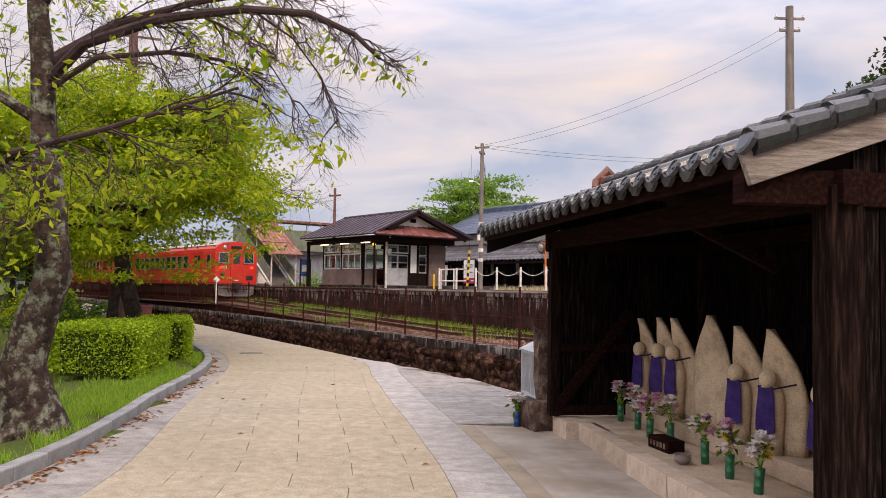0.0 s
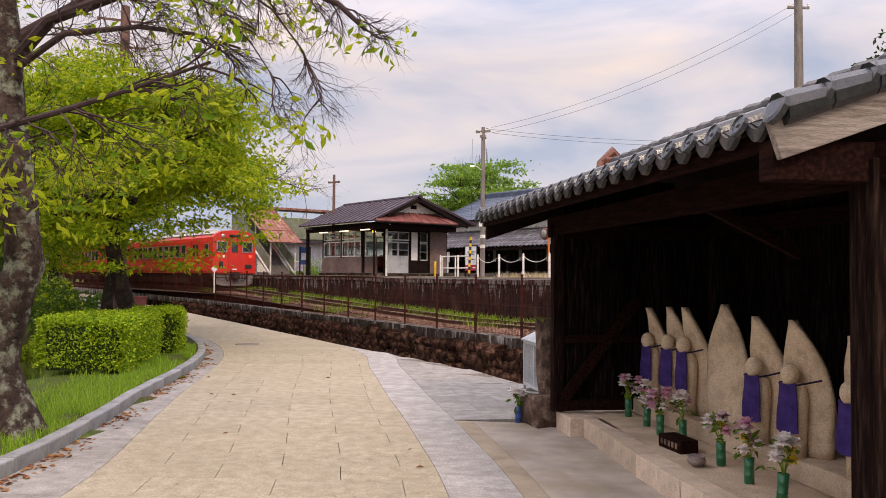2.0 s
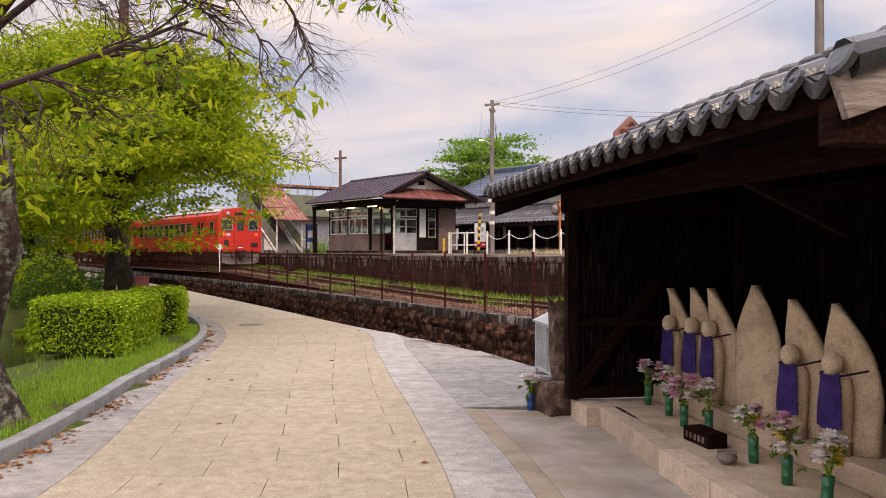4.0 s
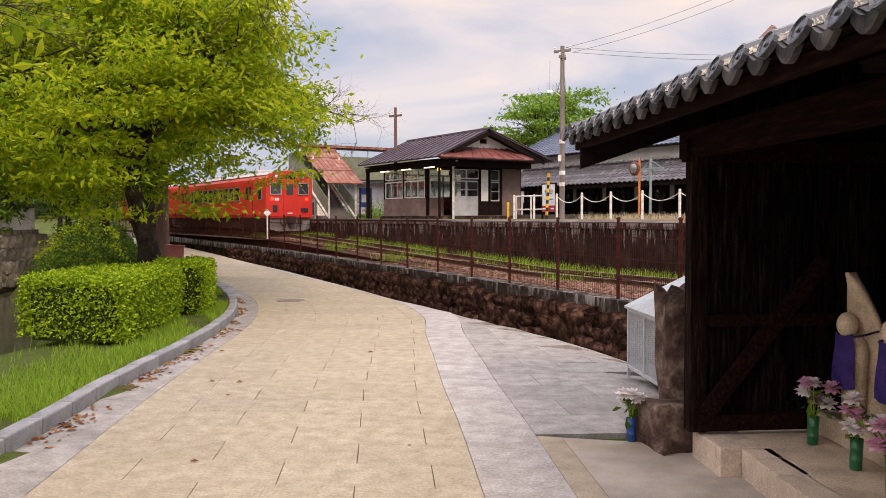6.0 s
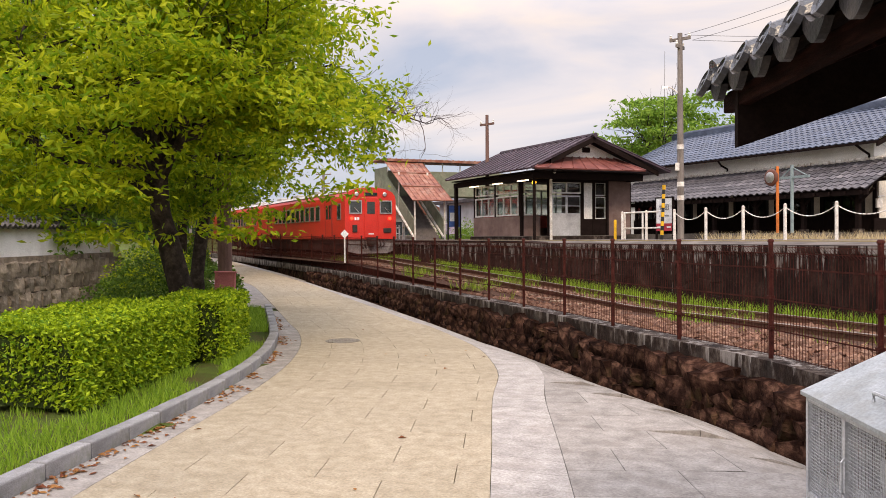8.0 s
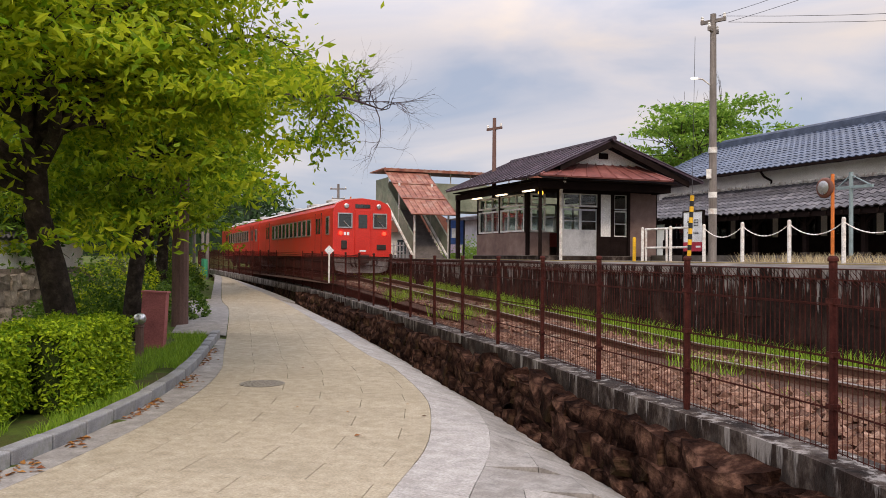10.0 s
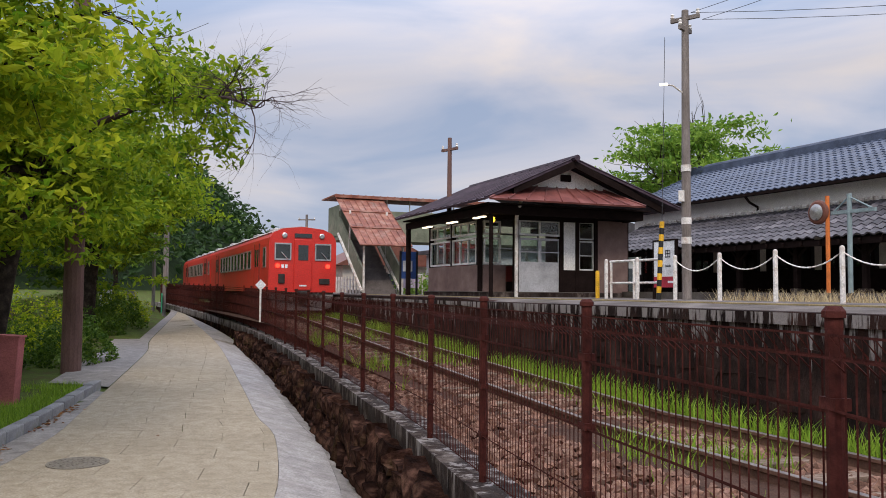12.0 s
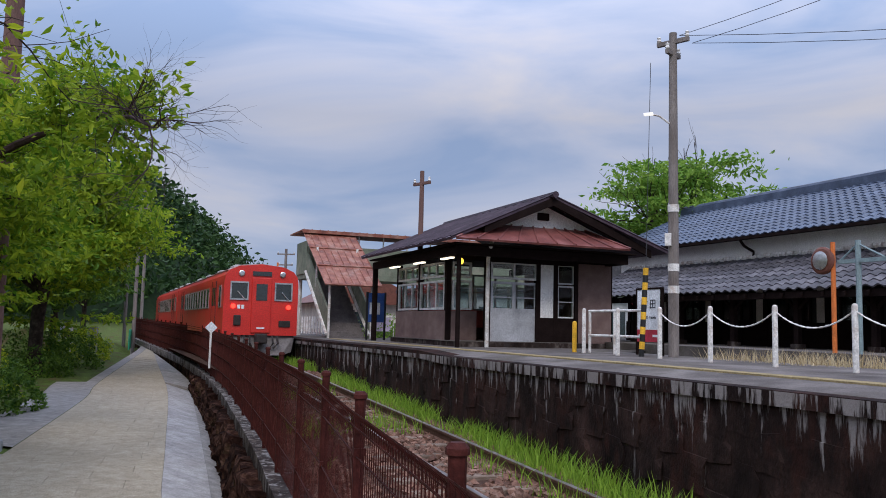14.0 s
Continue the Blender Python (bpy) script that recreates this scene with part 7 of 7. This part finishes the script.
chain_row()
gate = rail_thing("barrier", "white tubular barrier rail rusting at the joints", "barrier", 4.15, 5.9, PLAT_Z)
for s0, s1 in ((0.0, 1.5),):
    for s in (0.0, 0.75, 1.5):
        part("upright", tube(bm_new(), [(0, s, 0), (0, s, 0.72)], 0.025, 8), M_WHITEPAINT, gate)
    for z in (0.3, 0.72):
        part("rail", tube(bm_new(), [(0, -0.03, z), (0, 1.53, z)], 0.022, 8), M_WHITEPAINT, gate)
yb = rail_thing("bollard", "short yellow bollard beside the waiting room", "bollard", 3.9, 7.5, PLAT_Z)
part("bollard_body", lathe(bm_new(), [(0.04, 0), (0.04, 0.5), (0.034, 0.53), (0.02, 0.54)], 10), M_YELLOW, yb)
# striped leaning guard of the pole's stay
gd = rail_thing("stay_guard", "leaning yellow and black striped cover on a stay wire", "guard", 4.0, 5.72, PLAT_Z)
for k in range(12):
    z0 = k * 0.115
    b = bm_new()
    tube(b, [(0.02 * k * 0.35, 0, z0), (0.02 * (k + 1) * 0.35, 0, z0 + 0.115)], 0.042, 8)
    part("stripe", b, M_YELLOW if k % 2 else M_BLACKPAINT, gd)
part("stay_wire", tube(bm_new(), [(0.084, 0, 1.38), (0.55, 0.5, 4.9)], 0.006, 4), M_WIRE, gd)

# station name board
sg = rail_thing("name_board", "white station name board with a red lower band", "sign", 4.6, 6.0, PLAT_Z, 0)
part("board", box(bm_new(), -0.02, 0.02, 0.0, 0.62, 0.42, 1.08), M_SIGNWHITE, sg)
part("red_band", box(bm_new(), -0.024, 0.024, 0.0, 0.62, 0.22, 0.42), M_SIGNRED, sg)
b = bm_new()
for q in ((-0.03, 0.65, 1.08, 1.11), (-0.03, 0.0, 0.0, 1.08), (0.62, 0.65, 0.0, 1.08)):
    box(b, -0.03, 0.03, q[0], q[1], q[2], q[3])
part("board_frame", b, M_BLACKWOOD, sg)


def lettering(text, m, size, mat, parent, depth=0.002):
    cu = bpy.data.curves.new("lettering", "FONT")
    cu.body, cu.size, cu.extrude, cu.align_x = text, size, depth, "CENTER"
    o = bpy.data.objects.new("lettering", cu)
    scene.collection.objects.link(o)
    dg = bpy.context.evaluated_depsgraph_get()
    me = bpy.data.meshes.new_from_object(o.evaluated_get(dg))
    bpy.data.objects.remove(o)
    me.materials.clear()
    me.materials.append(mat)
    ob = new("lettering", me)
    ob.parent = parent
    ob.matrix_basis = m
    return ob


face = Matrix(((0, 0, -1, -0.024), (-1, 0, 0, 0), (0, 1, 0, 0), (0, 0, 0, 1)))
lettering("竹 田", Matrix.Translation((0, 0.31, 0.78)) @ face, 0.17, M_INK, sg)
lettering("たけだ  Takeda", Matrix.Translation((0, 0.31, 0.6)) @ face, 0.06, M_INK, sg)
b = bm_new()
for k, (y0, y1) in enumerate(((0.05, 0.2), (0.42, 0.57))):
    box(b, -0.028, -0.023, y0, y1, 0.30, 0.34)
part("small_print", b, M_SIGNWHITE, sg)


def pole(name, label, x, y, z, h, r, mat, arms=(), lamp=False, m=None):
    p = thing(name, label, "pole", pose(x, y, z))
    part("shaft", lathe(bm_new(), [(r, -0.3), (r * 0.98, h * 0.3), (r * 0.72, h)], 14), mat, p)
    for az, ln, turn in arms:
        b = bm_new()
        box(b, -ln / 2, ln / 2, -0.03, 0.03, az - 0.035, az + 0.035, Matrix.Rotation(radians(turn), 4, "Z"))
        a = part("crossarm", b, mat, p)
        for k in (-0.9, 0.9):
            b = bm_new()
            lathe(b, [(0.02, 0), (0.04, 0.03), (0.025, 0.06), (0.035, 0.09), (0.01, 0.11)], 8, Matrix.Rotation(radians(turn), 4, "Z") @ Matrix.Translation((k * ln / 2, 0, az + 0.03)))
            part("insulator", b, M_WHITEPAINT, a)
    return p


PP = RAIL @ Vector((4.6, 5.7, PLAT_Z))
mp = pole("utility_pole", "grey concrete utility pole standing on the platform", PP.x, PP.y, PP.z, 5.25, 0.085, M_POLE, ((5.1, 0.55, -20), (4.9, 0.42, 70)))
for z in (1.0, 1.35, 2.3):
    part("band", lathe(bm_new(), [(0.09, z), (0.09, z + 0.12)], 12), M_WHITEPAINT, mp, "white band")
part("box", box(bm_new(), -0.12, -0.02, -0.13, -0.06, 1.75, 1.95, bevel=0.006), M_WHITEPAINT, mp, "small white box")
b = bm_new()
tube(b, [(0, 0, 3.7), (-0.2, -0.15, 3.85), (-0.32, -0.25, 3.86)], 0.015, 6)
part("lamp_arm", b, M_WHITEPAINT, mp)
b = bm_new()
box(b, -0.42, -0.28, -0.31, -0.23, 3.84, 3.875)
part("street_light", b, lamp_material("street_lamp_glow", (1.0, 0.95, 0.85), 1.0), mp, "lit platform lamp")
P2 = RAIL @ Vector((3.5, 14.1, PLAT_Z))
pole("utility_pole", "brown wooden pole with a crossarm behind the waiting room", P2.x, P2.y, P2.z, 4.27, 0.075, M_POLEBROWN, ((3.95, 0.62, -25),))
pole("utility_pole", "tall concrete pole behind the shed", 9.3, 23.5, 0.3, 10.9, 0.17, M_POLE, ((10.5, 1.0, 10), (10.1, 0.7, 10)))
pl = pole("utility_pole", "brown roadside pole beside the red board", -13.0, 22.4, 0.0, 10.9, 0.2, M_POLEBROWN, ((10.4, 1.8, 30), (9.5, 1.4, 30)))
for x, y, h in ((-25.0, 50.0, 5.6), (-37, 52, 10.0), (-30, 44, 7.5), (-33.5, 47, 9.0)):
    pole("utility_pole", "thin roadside pole beyond the bend", x, y, 0.6, h, 0.1, M_POLE, ((h - 0.3, 1.0, 20), (h - 0.9, 0.8, 20)))


def cable(a, c, sag, r=0.005):
    w = thing("overhead_cable", "thin dark overhead cable", "cable", None, "overhead cables")
    a, c = Vector(a), Vector(c)
    pts = [a.lerp(c, k / 14) - Vector((0, 0, sag * (1 - (2 * k / 14 - 1) ** 2))) for k in range(15)]
    part("wire", tube(bm_new(), pts, r, 4), M_WIRE, w)


top = PP + Vector((0, 0, 5.2))
for dz, dx in ((0.0, 0.1), (-0.15, 0.3)):
    cable(top + Vector((dx, 0, dz)), (9.3, 23.5, 10.6 + 2 * dz), 0.5)
    cable(top + Vector((dx, 0, dz)), (16, 22.5, 6.6 + dz), 0.6)
cable((-13.0, 22.4, 10.6), (-30, 44, 7.9), 0.8)

# round mirror on an orange post, and the grey-green stand beside it
mr = rail_thing("traffic_mirror", "round convex mirror on an orange post at the far platform", "mirror", 6.3, 4.15, 1.86)
part("post", tube(bm_new(), [(0, 0, 0), (0, 0, 1.65)], 0.035, 8), M_ORANGE, mr)
part("disc", lathe(bm_new(), [(0.02, 0.05), (0.18, 0.02), (0.21, 0.0), (0.21, -0.03), (0.05, -0.05)], 24, Matrix.Translation((-0.05, 0.16, 1.38)) @ Matrix.Rotation(radians(-90), 4, "Y")), M_TILERED, mr, "red-brown rim")
part("mirror_face", lathe(bm_new(), [(0.14, 0.035), (0.1, 0.045), (0.01, 0.055)], 24, Matrix.Translation((-0.055, 0.16, 1.38)) @ Matrix.Rotation(radians(-90), 4, "Y")), M_SILVER, mr)
stn = rail_thing("steel_stand", "grey-green steel post with two braced arms", "post", 6.35, 3.75, 1.86)
part("post", tube(bm_new(), [(0, 0, 0), (0, 0, 1.65)], 0.04, 8), M_TEALSTEEL, stn)
b = bm_new()
box(b, -0.03, 0.03, -0.5, 0.35, 1.32, 1.38)
tube(b, [(0, 0, 1.6), (0, -0.45, 1.37)], 0.015, 5)
tube(b, [(0, 0, 1.6), (0, 0.32, 1.37)], 0.015, 5)
part("arm", b, M_TEALSTEEL, stn)

# things near the stair
bl = rail_thing("notice_board", "blue notice board on two dark posts", "sign", 2.75, 15.2, PLAT_Z)
part("panel", box(bm_new(), -0.22, 0.22, -0.02, 0.02, 0.45, 1.2), M_BLUE, bl)
part("paper", box(bm_new(), -0.18, 0.1, -0.026, -0.02, 0.65, 0.95), M_SIGNWHITE, bl)
for x in (-0.24, 0.24):
    part("leg", box(bm_new(), x - 0.025, x + 0.025, -0.025, 0.025, 0, 1.22), M_BLACKPAINT, bl)
lb = rail_thing("banner", "pale lilac banner on a low rail", "banner", 3.3, 17.8, PLAT_Z)
part("cloth", box(bm_new(), 0.1, 0.75, -0.01, 0.01, 0.2, 0.6), M_LILAC, lb)
part("rail", tube(bm_new(), [(0, 0, 0), (0, 0, 0.62), (0.85, 0, 0.62), (0.85, 0, 0)], 0.018, 6), M_WHITEPAINT, lb)
fb = thing("flower_bed", "low shrubs and grass behind the stair", "shrub", RAIL @ pose(4.6, 18.5, PLAT_Z))
rgx = random.Random(3)
from_lists("shrub_leaves", *leaf_quads([(rgx.gauss(0, 0.6), rgx.gauss(0, 0.8), abs(rgx.gauss(0.25, 0.2))) for _ in range(1800)], 0.09, rgx), M_LEAFBRIGHT, fb, kind="stuff")
wf = rail_thing("platform_fence", "white picket fence at the far end of the platform", "fence", 3.2, 21.5, PLAT_Z)
for k in range(26):
    part("picket", box(bm_new(), -0.02, 0.02, k * 0.4 - 0.04, k * 0.4 + 0.04, 0, 0.62), M_WHITEPAINT, wf)
for z in (0.25, 0.5):
    part("rail", box(bm_new(), 0.02, 0.045, 0, 10.2, z - 0.02, z + 0.02), M_WHITEPAINT, wf)
rs = rail_thing("red_sign", "red and white signal plate on a pole", "sign", 2.2, 25.5, PLAT_Z)
part("pole", tube(bm_new(), [(0, 0, 0), (0, 0, 2.6)], 0.035, 8), M_ORANGE, rs)
part("plate", box(bm_new(), -0.4, 0.4, -0.02, 0.02, 1.9, 2.25), M_SIGNRED, rs)
hs = thing("far_house", "small distant house with a brown tiled roof", "house", RAIL @ pose(6.0, 34, 1.0))
part("wall", box(bm_new(), 0, 5, 0, 4, 0, 2.2), M_CREAM, hs)
part("roof", prism(bm_new(), [(-0.5, 2.1), (5.5, 2.1), (2.5, 3.6)], -0.5, 4.5), M_TILERED, hs)
part("window", box(bm_new(), 1.2, 3.0, -0.03, 0.0, 0.9, 1.7), M_DARKGLASS, hs)
hall = thing("far_hall", "long grey shed with a flat pale front beyond the footbridge", "building", RAIL @ pose(9.0, 24, 1.0))
part("wall", box(bm_new(), 0, 14, 0, 6, 0, 2.6), M_GREYDOOR, hall)
part("roof", prism(bm_new(), [(-0.4, 2.55), (14.4, 2.55), (14.4, 2.7), (7, 3.9), (-0.4, 2.7)], -0.4, 6.4), M_PORCHTILE, hall)
for k in range(5):
    part("window", box(bm_new(), 0.8 + k * 2.6, 2.4 + k * 2.6, -0.03, 0.0, 0.9, 1.9), M_DARKGLASS, hall)
wp = rail_thing("line_marker", "white and black marker board beside the line", "sign", -1.35, 15.0, 1.0)
part("post", tube(bm_new(), [(0, 0, 0), (0, 0, 0.9)], 0.025, 8), M_WHITEPAINT, wp)
part("plate", box(bm_new(), -0.1, 0.1, -0.012, 0.012, 0.85, 1.05, Matrix.Translation((0, 0, 0.95)) @ Matrix.Rotation(radians(45), 4, "Y") @ Matrix.Translation((0, 0, -0.95))), M_SIGNWHITE, wp)

# ---------------------------------------------------------------- along the kerb
rb = thing("red_board", "faded red wooden box sign standing on the verge", "sign", pose(-10.45, 18.75, 0.02, 0, 0, 28) @ pose(0, 0, 0, 0, 3, 0))
part("panel", box(bm_new(), -0.22, 0.22, -0.12, 0.12, -0.05, 1.05, bevel=0.006), M_REDBOX, rb)
part("cap", box(bm_new(), -0.24, 0.24, -0.14, 0.14, 1.05, 1.08), M_REDBOX, rb, "dark red cap")
bl = thing("bollard_light", "wooden bollard with a white ball lamp on the verge", "bollard", pose(-9.86, 17.8, 0.0))
part("stem", lathe(bm_new(), [(0.075, -0.1), (0.07, 0.5), (0.085, 0.52), (0.085, 0.56)], 12), M_POLEBROWN, bl)
part("globe", lathe(bm_new(), [(0.05, 0.56), (0.1, 0.6), (0.115, 0.66), (0.09, 0.73), (0.03, 0.76)], 14), M_SILVER, bl, "white metal ball", smooth=True)
mh = thing("manhole_cover", "round iron manhole cover set in the paving", "manhole", pose(-6.1, 16.2, ground_z(-6.1, 16.2) + 0.004))
part("disc", lathe(bm_new(), [(0.31, -0.03), (0.31, 0.004), (0.285, 0.004), (0.28, 0.0), (0.02, 0.002)], 28), M_MANHOLE, mh)
b = bm_new()
for k in range(6):
    for j in range(12):
        a = 2 * math.pi * (j + 0.5 * (k % 2)) / 12
        r = 0.06 + 0.04 * k
        box(b, r * math.cos(a) - 0.008, r * math.cos(a) + 0.008, r * math.sin(a) - 0.008, r * math.sin(a) + 0.008, 0.0, 0.005)
part("studs", b, M_MANHOLE, mh, kind="stuff")
sp = thing("stone_marker", "carved pale stone post beside the path", "marker", pose(-26.0, 37.5, 0.46, 0, 0, 30) @ Matrix.Scale(1.33, 4))
part("shaft", box(bm_new(), -0.12, 0.12, -0.12, 0.12, 0, 0.95, bevel=0.02), M_KERB, sp)
part("lettering", box(bm_new(), -0.05, 0.05, -0.126, -0.12, 0.2, 0.8), M_INK, sp, "dark carved characters")
nb = thing("notice", "white notice on short legs beside the path", "sign", pose(-27.0, 37.0, 0.44, 0, 0, 30) @ Matrix.Scale(1.33, 4))
part("plate", box(bm_new(), -0.2, 0.2, -0.02, 0.02, 0.45, 1.0), M_SIGNWHITE, nb)
part("figure", box(bm_new(), -0.1, 0.12, -0.026, -0.02, 0.62, 0.88), M_INK, nb)
for x in (-0.16, 0.16):
    part("leg", box(bm_new(), x - 0.02, x + 0.02, -0.018, 0.018, 0, 0.46), M_WHITEPAINT, nb)
nf = thing("green_fence", "green net fence at the far bend of the path", "fence", pose(-28.5, 42.2, 0.58, 0, 0, 132))
part("net", box(bm_new(), 0, 7, -0.01, 0.01, 0.05, 0.95), M_GREENFENCE, nf)
for k in range(5):
    part("post", tube(bm_new(), [(k * 1.75, 0.03, 0), (k * 1.75, 0.03, 1.0)], 0.03, 6), M_GREENFENCE, nf)


def bush(label, x, y, z, r, n, mat, seed):
    rg_ = random.Random(seed)
    t = thing("bush", label, "bush", pose(x, y, z))
    pts_ = []
    for _ in range(n):
        u = Vector((rg_.gauss(0, 1), rg_.gauss(0, 1), abs(rg_.gauss(0, 0.8)))).normalized()
        k = 0.75 + 0.4 * noise.noise(u * 2.3 + Vector((seed, 0, 0)))
        pts_.append((u.x * r[0] * k, u.y * r[1] * k, u.z * r[2] * k))
    from_lists("bush_leaves", *leaf_quads(pts_, 0.1, rg_), mat, t, kind="stuff")


for i, (x, y, r) in enumerate(((-13.2, 19.0, (1.0, 1.4, 0.7)), (-19.9, 29.6, (1.0, 1.3, 1.0)), (-22.0, 32.6, (1.2, 1.3, 1.5)), (-24.8, 35.6, (1.3, 1.5, 1.7)), (-14.5, 21, (1.2, 1.6, 1.1)), (-28.3, 39.2, (1.2, 1.5, 1.3)), (-18, 25.2, (1.5, 1.5, 1.0)), (-13, 11, (0.8, 1.2, 0.8)), (-15.2, 21.6, (1.7, 1.8, 1.8)), (-17.5, 24.8, (1.8, 1.8, 1.9)), (-22.5, 31.4, (1.5, 1.6, 1.8)), (-14.2, 23.6, (0.9, 1.2, 1.3)))):
    bush("dense green shrub on the canal bank", x, y, terrain(x, y) if terrain(x, y) > -0.5 else -0.7, r, 2600, M_LEAFDARK if i % 3 else M_LEAF, 80 + i)
# ---------------------------------------------------------------- paving, piece by piece
def pave(parent, name, left, right, n, width, mat, near, thick=0.06, gap=0.004, lift=0.0, bond=True, limit=300, y_min=-6.5, cross=None):
    """Rows of slabs between two lines; those inside the stretch `near` are pieces of their own, the rest one mesh."""
    L, Rr = resample(left, n), resample(right, n)
    rest_v, rest_f, made = [], [], 0
    for i in range(n - 1):
        a0, a1, b0, b1 = (Vector((*q, 0)) for q in (L[i], L[i + 1], Rr[i], Rr[i + 1]))
        if a1.y < y_min:
            continue
        w = (b0 - a0).length
        cols = [0.0]
        x = width * (0.5 if (bond and i % 2) else 1.0)
        while x < w - 0.12:
            cols.append(x / w)
            x += width
        cols.append(1.0)
        for c0, c1 in zip(cols, cols[1:]):
            g0 = gap / max(w, 0.1)
            ln = max((a1 - a0).length, 0.05)
            g1 = (gap if cross is None else cross) / ln
            corner = []
            for f, c in ((g1, c0 + g0), (g1, c1 - g0), (1 - g1, c1 - g0), (1 - g1, c0 + g0)):
                q = a0.lerp(a1, f).lerp(b0.lerp(b1, f), c)
                corner.append(q)
            tilt = [0.0012 * noise.noise(Vector((q.x * 3, q.y * 3, 1))) for q in corner]
            vs = [(q.x, q.y, ground_z(q.x, q.y) + lift + t_) for q, t_ in zip(corner, tilt)] + [(q.x, q.y, ground_z(q.x, q.y) + lift - thick) for q in corner]
            fs = [(0, 1, 2, 3), (0, 4, 5, 1), (1, 5, 6, 2), (2, 6, 7, 3), (3, 7, 4, 0)]
            if near[0] < corner[0].y < near[1] and made < limit:
                from_lists(name, vs, fs, mat, parent)
                made += 1
            else:
                k = len(rest_v)
                rest_v += vs
                rest_f += [tuple(k + j for j in f) for f in fs]
    if rest_f:
        from_lists(name, rest_v, rest_f, mat, parent, kind="stuff")


tan_l, tan_r = cut(TANL, -12, 52), cut(TANR, -12, 52)
pave(path_bed, "tan_paver", tan_l, tan_r, 150, 1.1, M_PAVER, (-4, 17.5), gap=0.0034, cross=0.0012)
pave(path_bed, "border_slab", shifted(cut(KERB, -12, 20.4), 0.085), cut(TANL, -12, 20.4), 62, 3.0, M_GREY, (-4, 19), bond=False, gap=0.0022)
edge = TANR
edge2 = shifted(TANR, 0.6)
pave(path_bed, "border_slab", cut(edge, -12, 30), cut(edge2, -12, 30), 120, 3.0, M_BAND, (-4, 24), bond=False, gap=0.0022)
pave(path_bed, "border_slab", cut(edge, 30.4, 50), [(line_x(WALLTOP, y + 0.6) - 0.03, y + 0.6) for y in np.arange(30.4, 50.01, 0.4)], 40, 0.8, M_GREY, (90, 91), bond=False)
strip_l = edge2
pave(path_bed, "apron_slab", cut(strip_l, 6.45, 30), [(line_x(WALLTOP, y + 0.9) - (0.02 + 0.34 * min(1, max(0, (y - 10) / 5))), y + 0.9) for y in np.arange(6.45, 30.01, 0.4)], 44, 0.92, M_GREY, (6, 22), gap=0.003)
part("edging_strip", strip(bm_new(), cut(strip_l, -8, 6.4), cut(shifted(TANR, 0.8), -8, 6.4), lambda x, y: 0.002), material("sandy_strip", (0.33, 0.27, 0.20), 0.9, scale=3, fine=60, bump=0.3), path_bed, "sandy edging strip")
part("shed_apron", strip(bm_new(), cut(shifted(TANR, 0.805), -8, 6.4), [(max(line_x(shifted(TANR, 0.805), y) + 0.2, min(8.0, 9.0)), y) for y in np.arange(-8, 6.41, 0.4)], lambda x, y: 0.0), M_ASPHALT, path_bed, "old stained concrete in front of the shed")
part("side_apron", strip(bm_new(), [(line_x(TANL, y) - (1.5 if y < 29 else 0.45), y) for y in np.arange(20.9, 50, 0.4)], cut(shifted(TANL, -0.01), 20.9, 50), lambda x, y: ground_z(x, y) + 0.002), M_GREY, path_bed, "pale concrete side apron")
